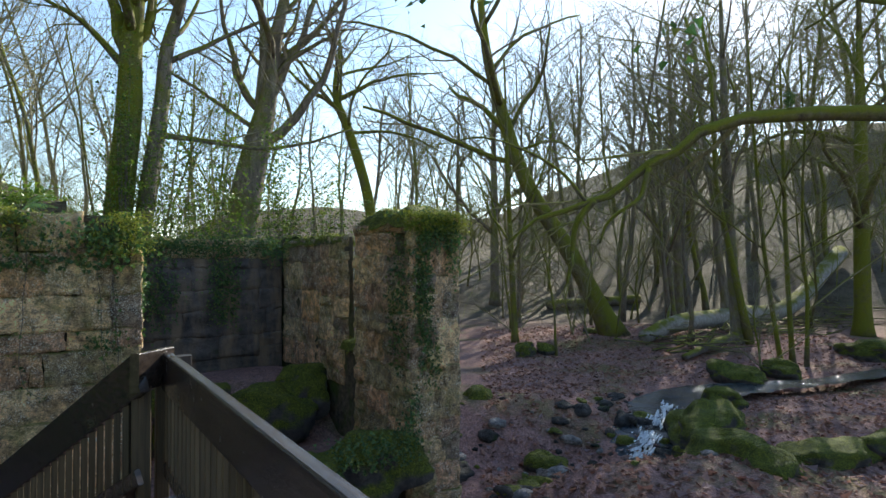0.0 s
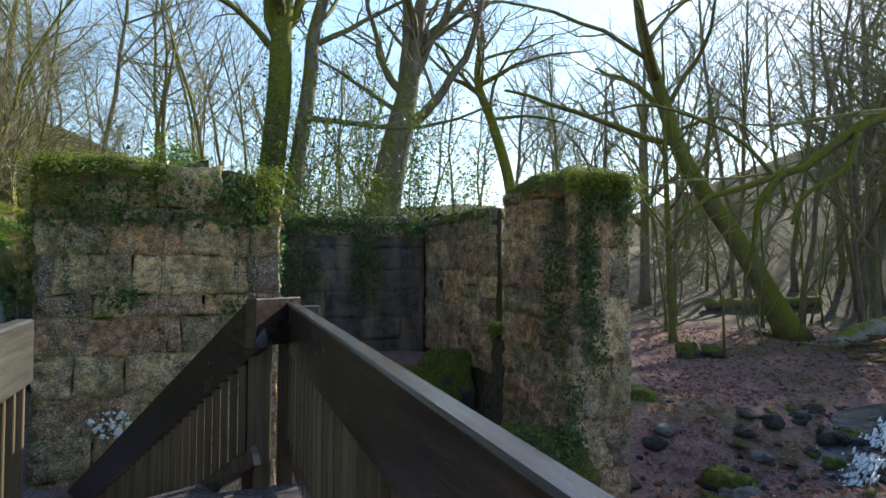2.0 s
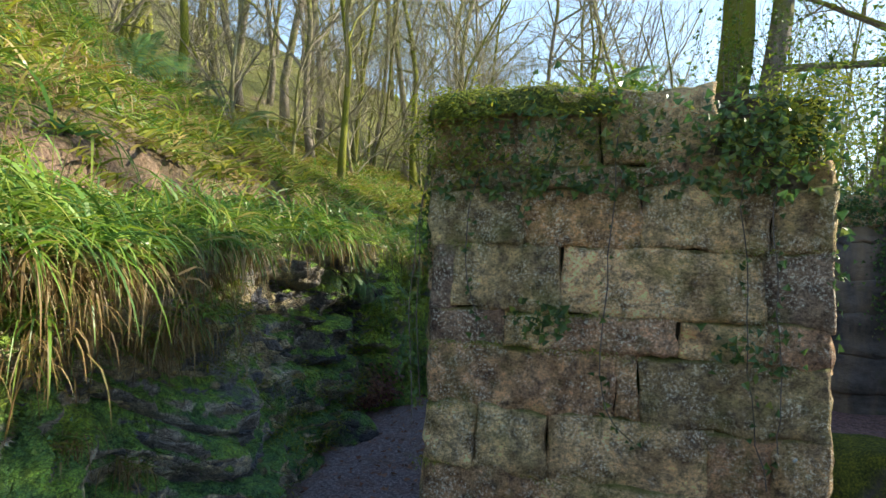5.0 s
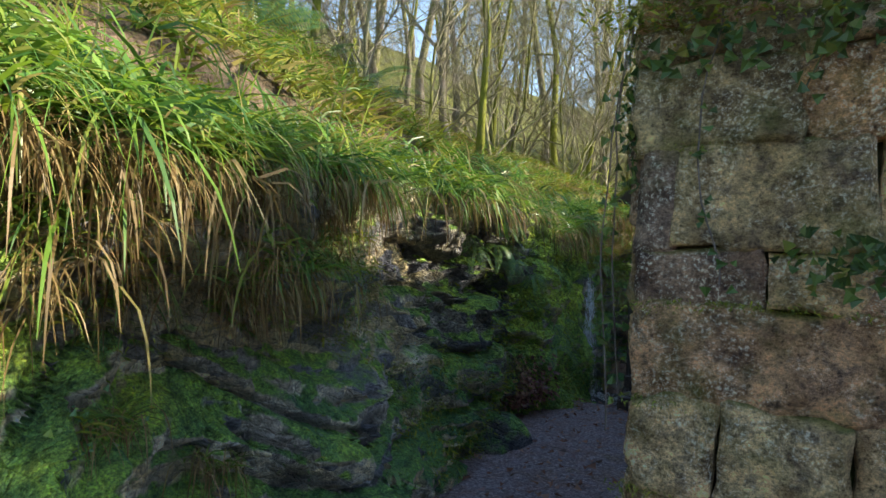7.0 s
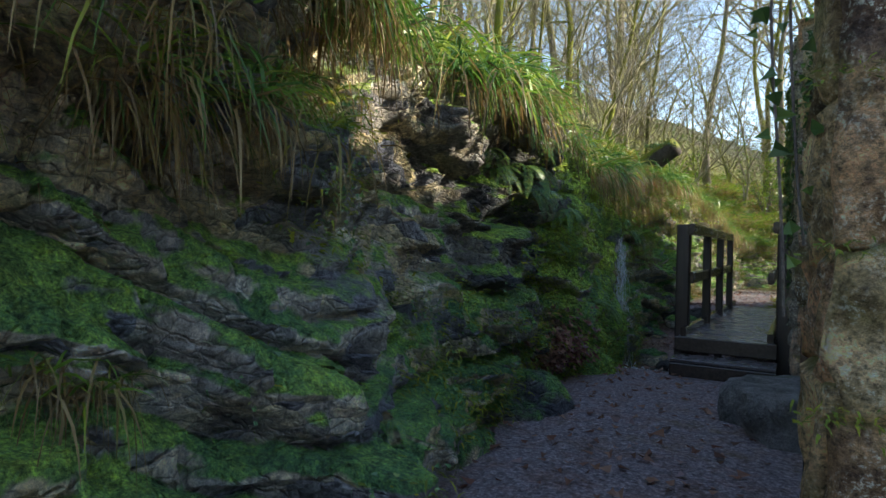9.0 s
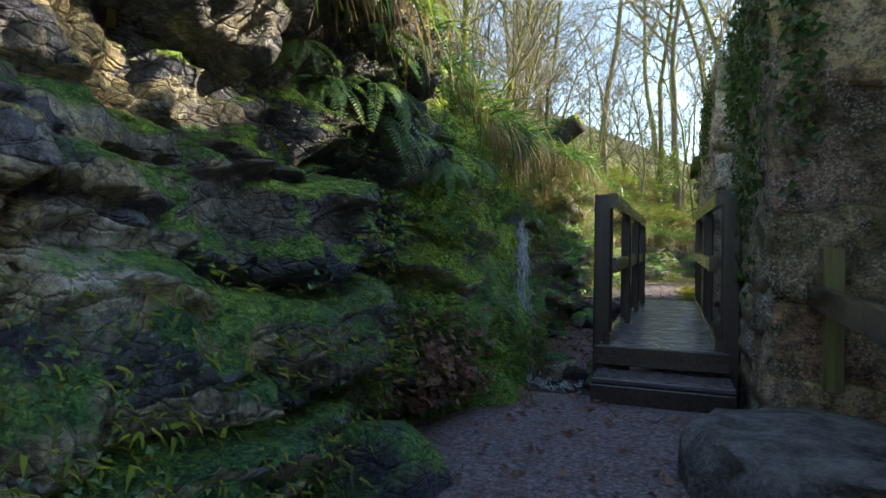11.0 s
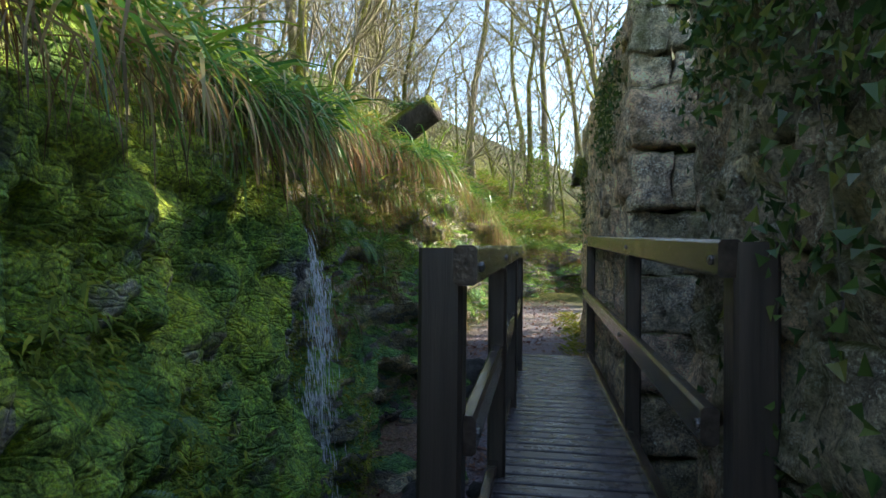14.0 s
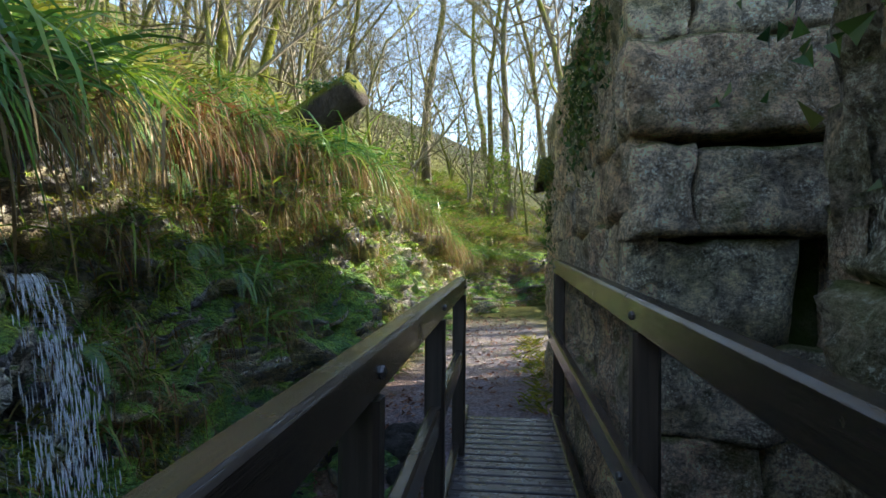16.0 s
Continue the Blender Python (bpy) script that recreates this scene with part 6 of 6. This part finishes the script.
# ---- boulders, stream, logs ----
def boulder(x, y, z, sx, sy, sz, seed, mat=None, label="moss-covered boulder beside the stream", flat=1.0, name="boulder"):
    bm = bmesh.new()
    bmesh.ops.create_icosphere(bm, subdivisions=4 if sx > 0.4 else 3, radius=1.0)
    v = np.array([q.co for q in bm.verts])
    d = 1 + 0.34 * fbm(v * 1.3 + seed, 3, seed) + 0.07 * fbm(v * 5 + seed, 2, seed)
    v = v * d[:, None]
    v[:, 2] = np.where(v[:, 2] > 0, np.minimum(v[:, 2], flat + 0.15 * (v[:, 2] - flat)), v[:, 2])
    for q, c in zip(bm.verts, v):
        q.co = (c[0] * sx, c[1] * sy, c[2] * sz)
    me = bpy.data.meshes.new(name)
    bm.to_mesh(me)
    bm.free()
    me.materials.append(mat or BOULDER)
    me.shade_smooth()
    ob = new(name, me)
    ob.matrix_world = pose(x, y, z, 0, 0, seed * 37 % 360)
    return tagged(ob, label, "boulder")


for i, (x, y, z, a, b, c) in enumerate([(12.4, 7.7, -1.2, 1.3, 0.9, 0.75), (10.9, 6.0, -1.35, 1.1, 0.9, 0.8), (9.0, 6.2, -1.9, 0.55, 0.5, 0.42), (9.3, 12.0, -1.35, 0.75, 0.7, 0.85), (10.2, 12.2, -1.3, 0.7, 0.6, 0.5), (8.9, 10.9, -1.7, 0.4, 0.35, 0.35), (9.3, 9.6, -1.8, 0.5, 0.45, 0.32), (8.5, 9.1, -1.95, 0.4, 0.3, 0.25),
                                       (12.3, 5.2, -1.2, 0.9, 0.7, 0.5), (13.6, 4.6, -1.0, 0.7, 0.6, 0.4), (15.4, 9.0, -1.15, 0.6, 0.5, 0.4), (18.4, 10.3, -0.95, 0.9, 0.6, 0.45), (20.4, 10.0, -0.9, 0.7, 0.6, 0.4), (23.6, 20.6, -0.95, 0.8, 0.7, 0.4), (16.5, 18.2, -0.95, 0.5, 0.4, 0.4), (17.5, 18.0, -0.95, 0.4, 0.4, 0.35), (26, 9.3, -0.8, 1.1, 0.7, 0.5)]):
    boulder(x, y, z, a, b, c, i + 1)
boulder(10.1, 7.5, -1.75, 0.75, 0.6, 0.42, 31, DARKSTONE, "dark wet flat-topped rock below the cascade", 0.6)
sr = random.Random(3)
for i in range(170):
    t = sr.randrange(55, 108)
    p = SLINE[t]
    off = sr.choice((-1, 1)) * (0.35 + 1.9 * sr.random() ** 1.6)
    x, y = p[0] + off * 0.5 + sr.gauss(0, 0.5), p[1] + off + sr.gauss(0, 0.2)
    s = 0.05 + 0.24 * sr.random() ** 2.2
    q = sr.random()
    boulder(x, y, gz(x, y) + s * 0.1, s * sr.uniform(1.0, 1.7), s * sr.uniform(0.8, 1.2), s * sr.uniform(0.45, 0.8), 40 + i, DARKSTONE if q < 0.45 else WETSTONE if q < 0.6 else BOULDER, "small wet stone in the stream bed", name="stream_stone")
boulder(-1.25, 11.98, 0.0, 0.56, 0.70, 0.52, 77, WETSTONE, "flat-topped grey boulder at the wall foot", 0.5)
boulder(-3.3, 11.3, -0.15, 0.28, 0.35, 0.4, 91, ROCK, "mossy rock at the foot of the crag")
boulder(-3.3, 10.2, -0.2, 0.22, 0.5, 0.3, 92, ROCK, "mossy rock at the foot of the crag")


gu = random.Random(44)
for i in range(64):
    y = gu.uniform(14.1, 20.0)
    x = gu.uniform(float(lerp_table(y, CRAG_X)) + 0.15, -2.75)
    s = gu.uniform(0.08, 0.26)
    boulder(x, y, gz(x, y) + s * 0.15, s * 1.2, s, s * 0.75, 200 + i, DARKSTONE if gu.random() < 0.6 else ROCK, "dark wet rubble stone in the gully", name="gully_stone")


def ribbon(line, width, lift, seed, ripple):
    line = np.asarray(line)
    t = np.gradient(line, axis=0)
    s = np.stack([-t[:, 1], t[:, 0], 0 * t[:, 0]], 1)
    s /= np.linalg.norm(s, axis=1)[:, None] + 1e-9
    m = 9
    g = Geo()
    width = (np.interp(line[:, 0], [14, 19], [width, min(width, 0.9)]) if width > 2 else np.full(len(line), width))[:, None]
    v = np.concatenate([line + s * (width * (k / (m - 1) - 0.5)) + (0, 0, lift) for k in range(m)])
    v[:, 2] += fbm(v * np.array([3, 3, 1]), 3, seed) * ripple
    n = len(line)
    g.add(v, [(k * n + i, k * n + i + 1, (k + 1) * n + i + 1, (k + 1) * n + i) for k in range(m - 1) for i in range(n - 1)])
    return g


tagged(part("stream", ribbon(smooth_line(STREAM, 420), 2.3, 0.02, 5, 0.035), WATER, smooth=True), "shallow woodland stream over dark stones", "water", kind="structure")
tagged(part("gully_water", ribbon([(-3.9, 15.3, -0.55), (-3.2, 15.5, -0.6), (-2, 15.9, -0.62), (-0.6, 16.3, -0.64), (1.0, 16.4, -0.7)], 1.3, 0.0, 6, 0.02), WATER, smooth=True), "shallow pool under the footbridge", "water", kind="structure")


def cascade(name, label, tops, drop, out, n, seed, width):
    """Falling water: short bright strands in loose clumps, thin at the lip and spreading below."""
    r = random.Random(seed)
    g = Geo()
    clumps = [(r.gauss(0, 0.45), r.random()) for _ in range(70)]
    for _ in range(n):
        cu, ct = r.choice(clumps)
        t0 = min(0.98, max(0.0, ct + r.gauss(0, 0.10)))
        L = r.uniform(0.010, 0.045)
        u = (cu + r.gauss(0, 0.22)) * (0.3 + 0.8 * t0) + 0.3 * math.sin(6 * t0)
        k = 5
        pts = []
        for i in range(k):
            t = min(t0 + L * i / (k - 1), 1.02)
            pts.append(np.array(tops) + np.array(out) * (t ** 0.6) + np.array(width) * u + np.array([r.gauss(0, 0.001), r.gauss(0, 0.0015), -drop * t]))
        rad = r.uniform(0.0010, 0.0034)
        tube(g, pts, [rad * 0.3, rad * 0.8, rad, rad * 0.8, rad * 0.25], 4, cap=False)
    return tagged(part(name, g, FOAM), label, "waterfall", kind="structure")


cascade("waterfall", "thin white waterfall dropping off the mossy crag", (-3.96, 16.2, 1.78), 2.32, (0.30, 0, 0), 1500, 1, (0.09, 0.34, 0))


def white_water(line, width, n, seed, thick=1.0):
    """Tumbling foam: many small wavering strands laid along the flow."""
    r = random.Random(seed)
    g = Geo()
    q = smooth_line(line, 60)
    for _ in range(n):
        a = r.randrange(0, 50)
        m = r.randrange(4, 10)
        seg = q[a:a + m].copy()
        u = r.gauss(0, 0.4) * width
        seg[:, 1] += u
        seg[:, 0] += u * 0.3
        seg[:, 2] += 0.07 + 0.05 * r.random() + np.array([r.gauss(0, 0.015) for _ in range(len(seg))])
        rad = r.uniform(0.012, 0.032) * thick
        tube(g, seg, rad * np.sin(np.linspace(0.3, 2.9, len(seg))), 5, cap=False)
    tagged(part("white_water", g, FOAM, smooth=True), "white water breaking over the stream stones", "water", kind="structure")


white_water([(13.9, 9.6, -1.15), (12.9, 9.2, -1.28), (12.2, 9.0, -1.36)], 0.45, 110, 8)
white_water([(12.0, 8.85, -1.38), (11.2, 8.55, -1.55), (10.7, 8.55, -1.8), (10.2, 8.5, -1.93)], 0.5, 230, 9)
white_water([(10.3, 8.5, -1.9), (9.5, 8.65, -1.95), (8.5, 8.9, -1.98)], 0.55, 190, 10)
white_water([(-3.75, 16.3, -0.55), (-3.4, 16.2, -0.6), (-3.0, 16.1, -0.62)], 0.4, 60, 12, 0.3)


def log_thing(name, label, pts, rads, mat, stubs=0, seed=1, k=12):
    r = random.Random(seed)
    q = smooth_line(pts, 26)
    rr = np.interp(np.linspace(0, 1, 26), np.linspace(0, 1, len(rads)), rads)
    q += np.stack([fbm(q * 0.8 + s, 2, seed) for s in (0, 5, 11)], 1) * rads[0] * 0.25
    g = Geo()
    tube(g, q, rr, k)
    ob = base(name, *pts[0], label=label, category="log")
    inv = Matrix.Translation([-c for c in pts[0]])
    me = g.mesh("trunk", mat, True)
    me.transform(inv)
    part("trunk", me, mat, ob)
    for i in range(stubs):
        j = r.randrange(4, 24)
        d = np.array([r.gauss(0, 1), r.gauss(0, 1), abs(r.gauss(0, 0.7))])
        d /= np.linalg.norm(d)
        g = Geo()
        L = r.uniform(0.6, 2.2)
        tube(g, [q[j], q[j] + d * L * 0.5 + (0, 0, -0.05), q[j] + d * L + (r.gauss(0, 0.1), r.gauss(0, 0.1), -0.1)], [rr[j] * 0.3, rr[j] * 0.22, 0.02], 6)
        me = g.mesh("branch", mat, True)
        me.transform(inv)
        part("branch", me, mat, ob)


def on(x, y, h):
    return (x, y, gz(x, y) + h)


log_thing("fallen_tree", "bleached fallen tree trunk lying across the leaf litter", [on(22.6, 17.0, 0.25), on(25.5, 17.3, 0.55), on(31, 17.6, 0.7), on(38, 17.9, 0.7), on(46, 18.3, 0.6)], (0.30, 0.42, 0.50, 0.5, 0.5), DEADWOOD, 6, 2)
log_thing("dark_log", "dark rotting log lying among the trees", [on(29.4, 30, 0.3), on(32.5, 29, 0.35), on(36.2, 27.6, 0.35)], (0.32, 0.36, 0.34), BARK, 2, 3)
log_thing("dead_log", "fallen grey branch resting near the stream", [on(20.2, 13.4, 0.15), on(23.0, 14.0, 0.3), on(26.5, 14.4, 0.35)], (0.12, 0.2, 0.22), STICK, 3, 4)
br = random.Random(8)
g = Geo()
for i in range(150):
    x, y = br.uniform(20.5, 40), br.gauss(15.2, 0.9)
    y += (x - 24) * 0.06
    a = br.gauss(0.15, 0.5)
    L = br.uniform(1.0, 4.0)
    p = np.array(on(x, y, br.uniform(0.05, 0.6)))
    d = np.array([math.cos(a), math.sin(a), br.gauss(0, 0.08)])
    tube(g, [p, p + d * L * 0.5 + (0, 0, br.gauss(0, 0.1)), p + d * L], [0.05, 0.035, 0.01], 5)
tagged(part("brushwood", g, STICK), "heap of grey fallen branches beside the log", "branches", kind="stuff")

# cut stump end standing out of the bank
log_thing("sawn_log", "sawn log end jutting from the grassy bank", [(-4.45, 20.55, 3.25), (-4.1, 20.45, 3.44), (-3.72, 20.34, 3.66)], (0.23, 0.22, 0.20), ROTTEN, 0, 6)

# fence stub beside the path
fence = base("fence_rail", -1.30, 12.3, 0.0, label="short greenish timber fence post with one rail against the wall", category="fence")
g = Geo()
beam(g, (-1.15, 12.78, 0.33), (-1.15, 12.78, 1.12), 0.10, 0.06, up=(0, 1, 0))
wpart("post", g, FENCE, fence)
g = Geo()
beam(g, (-1.40, 9.7, 0.80), (-1.24, 12.95, 0.86), 0.045, 0.13)
wpart("rail", g, TIMBER, fence)
g = Geo()
beam(g, (-1.36, 9.75, -0.2), (-1.36, 9.75, 0.95), 0.09, 0.09, up=(0, 1, 0))
wpart("post", g, TIMBERV, fence)


# ---- evergreen shrubs and leaves overhead ----
def shrub(name, label, x, y, z, sx, sy, sz, n, seed, size=0.07):
    r = random.Random(seed)
    g, s = Geo(), Geo()
    for k in range(max(6, n // 60)):
        d = np.array([r.gauss(0, 0.5) * sx, r.gauss(0, 0.5) * sy, abs(r.gauss(0.6, 0.3)) * sz])
        tube(s, [(0, 0, -0.1), d * 0.5 + (0, 0, 0.1), d], [0.012, 0.008, 0.003], 4)
        for _ in range(60):
            p = d * r.uniform(0.5, 1.1) + np.array([r.gauss(0, 0.14), r.gauss(0, 0.14), r.gauss(0, 0.12)])
            nn = np.array([r.gauss(0, 0.7), r.gauss(0, 0.7), 1])
            leaf(g, p, nn / np.linalg.norm(nn), size, r)
    ob = base(name, x, y, z, label=label, category="shrub")
    part("foliage", g, SHRUB, ob)
    part("stem_tangle", s, STICK, ob)


# rows with x 0.3 to 0.5 are hidden shrubs added to shade the path
for i, (x, y, sx, sy, sz, n) in enumerate([(4.2, 17.0, 1.2, 0.8, 6.0, 2600), (1.9, 17.9, 1.0, 0.8, 6.8, 2600), (7.4, 17.5, 1.4, 0.8, 5.6, 2600), (3.0, 17.5, 1.0, 0.8, 5.2, 1800), (5.8, 16.8, 1.0, 0.7, 5.4, 2200), (9.5, 18.5, 1.3, 0.9, 5.2, 2000), (5.0, 24, 1.6, 1.2, 3.0, 1300), (-0.4, 33.5, 1.2, 0.8, 1.6, 900), (-2.6, 35, 1.6, 1.2, 3.0, 1500), (1.4, 28, 1.2, 1.2, 2.6, 1000), (2.0, 32, 1.4, 1.2, 3.4, 1300), (-5.4, 29, 1.0, 1.0, 1.8, 800), (0.3, 24.0, 0.9, 0.9, 4.2, 1700), (0.5, 26.2, 1.0, 0.9, 4.4, 1700), (0.4, 29.0, 1.0, 1.0, 4.4, 1700), (-6, 33, 2, 1.5, 3.2, 1200), (9, 30, 1.5, 1.2, 4.0, 1200), (36, 40, 3, 2, 6, 1200)]):
    shrub("shrub", "evergreen undergrowth with small green leaves, some added for shade", x, y, gz(x, y), sx, sy, sz, n, 70 + i, 0.09)


# low bushes added to lengthen the bay wall's shadow on the crag
for k, y in enumerate((10.2, 11.1, 12.1)):
    shrub("shrub", "evergreen bush added on the wall head as a sun block", -0.15, y, 3.42, 0.35, 0.5, 0.28, 700, 95 + k, 0.06)


# mossy rubble and ivy in the mouth of the ruin
for i, (x, y, z, a, b, c) in enumerate([(3.2, 8.7, -0.75, 0.9, 0.6, 0.5), (4.3, 8.5, -0.6, 0.8, 0.5, 0.6), (3.6, 11.4, -0.3, 0.9, 0.6, 0.7), (2.3, 11.6, -0.2, 0.8, 0.6, 0.7), (4.5, 11.9, 0.0, 0.6, 0.6, 0.6)]):
    boulder(x, y, z, a, b, c, 110 + i, BOULDER, "mossy rubble heap inside the ruin", name="rubble_mound")
ivy("ivy", "ivy and bramble over rubble at the pier foot", [((4.3, 8.15, -0.2), (0.7, 0.3, 0.25), (0, -0.7, 0.7), 800), ((4.9, 8.1, 0.2), (0.15, 0.1, 0.5), (0, -1, 0.2), 200)], 15)


# holly bough overhead, its tree out of sight beside the walkway
def holly():
    r = random.Random(77)
    gt, gl = Geo(), Geo()
    z0 = gz(5.2, -1.6)
    tube(gt, smooth_line([(5.2, -1.6, z0 - 0.2), (5.1, -1.4, z0 + 2.5), (4.9, -1.2, 4.2), (4.8, -1.0, 6.5)], 12), np.linspace(0.13, 0.05, 12), 8)
    for tip in ((1.85, 3.05, 4.25), (2.25, 2.9, 4.35), (3.4, 2.35, 4.05), (3.0, 2.6, 4.6)):
        q = smooth_line([(4.9, -1.2, 4.3), (4.3, 0.6, 5.1), (0.5 * tip[0] + 2.0, 0.5 * tip[1] + 0.7, 5.0), tip], 16)
        tube(gt, q, np.linspace(0.03, 0.004, 16), 5)
        for p in q[10:]:
            for _ in range(5):
                nn = np.array([r.gauss(0, 1), r.gauss(0, 1), r.gauss(0.3, 1)])
                leaf(gl, p + np.array([r.gauss(0, 0.07), r.gauss(0, 0.07), r.gauss(0, 0.06)]), nn / np.linalg.norm(nn), 0.07, r)
    ob = base("holly_tree", 5.2, -1.6, z0, label="holly tree with dark glossy leaves on overhanging twigs", category="tree")
    for nm, gg, mt in (("trunk", gt, BARK), ("foliage", gl, IVY)):
        me = gg.mesh(nm, mt)
        me.transform(Matrix.Translation((-5.2, 1.6, -z0)))
        part(nm, me, mt, ob)


holly()

ivy("ivy", "dark clump of ivy growing on the long bough", [((18.3, 8.55, 7.45), (0.14, 0.12, 0.26), (0, -0.5, 0.6), 420)], 25)
ivy("ivy", "ivy and moss on the sawn log end", [((-4.05, 20.4, 3.68), (0.3, 0.18, 0.05), (0.2, -0.3, 1), 260)], 21)


# moss tufts and small-leaved plants over the crag
mr = random.Random(31)
MOSSKIND = [tuft(80 + k, 12, 0.05, 0.9, 0.8, 0.8, 0.006, 2, 0.035) for k in range(6)]


def rosette(seed, n, size):
    r = random.Random(seed)
    g = Geo()
    for _ in range(n):
        nn = np.array([1.0, r.gauss(0, 0.5), r.gauss(0.4, 0.5)])
        leaf(g, np.array([0.015 + 0.02 * r.random(), r.gauss(0, 0.06), r.gauss(0, 0.06)]), nn / np.linalg.norm(nn), size, r)
    return np.concatenate(g.v), np.array(g.f)


ROSETTES = [rosette(k, 13, 0.021) for k in range(6)]
moss_at, wort_at = [], []
for i in range(13000):
    y, v = (mr.uniform(5.0, 18) if mr.random() < 0.8 else mr.uniform(18, 27)), mr.uniform(0.03, 0.84)
    p = crag_at(y, v)
    if 9.3 < y < 11.2 and p[2] > 1.0:
        continue
    k = clumpy(p[1], p[2] * 1.3, 91)
    if 12.8 < y < 15.9:
        k -= 0.3
    if k < mr.uniform(0.0, 0.7):
        continue
    if mr.random() < (0.62 if y < 12.3 else 0.96):
        moss_at.append((tuple(p), mr.gauss(0, 0.4), mr.uniform(0.7, 1.3)))
    else:
        wort_at.append((tuple(p), mr.gauss(0, 0.4), mr.uniform(0.6, 1.3)))
scatter(MOSSKIND, moss_at, mr, "moss_tufts", MOSSY, "fuzzy moss tufts on the damp rock", "moss")
scatter(ROSETTES, wort_at, mr, "liverwort", FERN, "small round-leaved plants on the wet rock", "plants")


# moss hanging over the head of the first wall and in its joints
drape_at = []
for i in range(1500):
    x, z = mr.uniform(-1.40, 1.1), 3.36 - 0.55 * mr.random() ** 1.4
    if clumpy(x * 1.6, z * 1.6, 97) > mr.uniform(-0.9, 0.3) + (0.5 if x > 0.0 else 0.0):
        drape_at.append(((x, 8.645, z), -1.57 + mr.gauss(0, 0.3), mr.uniform(0.8, 1.5)))
for z in (2.70, 2.31, 1.86, 1.62, 1.20, 0.78):
    for k in range(46):
        x = mr.uniform(-1.35, 1.1)
        if clumpy(x * 2.0, z * 3.0, 98) > 0.05:
            drape_at.append(((x, 8.665, z + mr.gauss(0, 0.012)), -1.57, mr.uniform(0.4, 0.8)))
for i in range(500):
    x, z = mr.uniform(5.0, 6.0), 3.52 - 0.3 * mr.random() ** 1.5
    drape_at.append(((x, 8.23, z), -1.57 + mr.gauss(0, 0.3), mr.uniform(0.8, 1.4)))
scatter(MOSSKIND, drape_at, mr, "wall_moss", MOSSY, "yellow-green moss draped over the wall heads and joints", "moss")


# crusty white lichen on the wall
def lichen(x0, z0, size, n, seed):
    r = random.Random(seed)
    g = Geo()
    for i in range(n):
        a, rad = r.uniform(0, 6.28), size * r.random() ** 0.6
        c = np.array([x0 + rad * math.cos(a) * 1.1, 8.635 - r.uniform(0, 0.006), z0 + rad * math.sin(a) * 0.9])
        k, r0 = 9, r.uniform(0.010, 0.034)
        ring = [c + np.array([r0 * r.uniform(0.7, 1.25) * math.cos(q * 6.283 / k), 0.012, r0 * r.uniform(0.7, 1.25) * math.sin(q * 6.283 / k)]) for q in range(k)]
        g.add([c] + ring, [(0, 1 + q, 1 + (q + 1) % k) for q in range(k)])
    tagged(part("lichen_patch", g, LICHEN), "crusty white lichen patch on the stone wall", "lichen", kind="stuff")


for k, (x, z, size, n) in enumerate([(-0.63, 0.46, 0.19, 52), (0.30, 0.55, 0.05, 8), (0.55, 0.50, 0.07, 10), (0.95, 1.1, 0.05, 6)]):
    lichen(x, z, size, n, 6 + k)
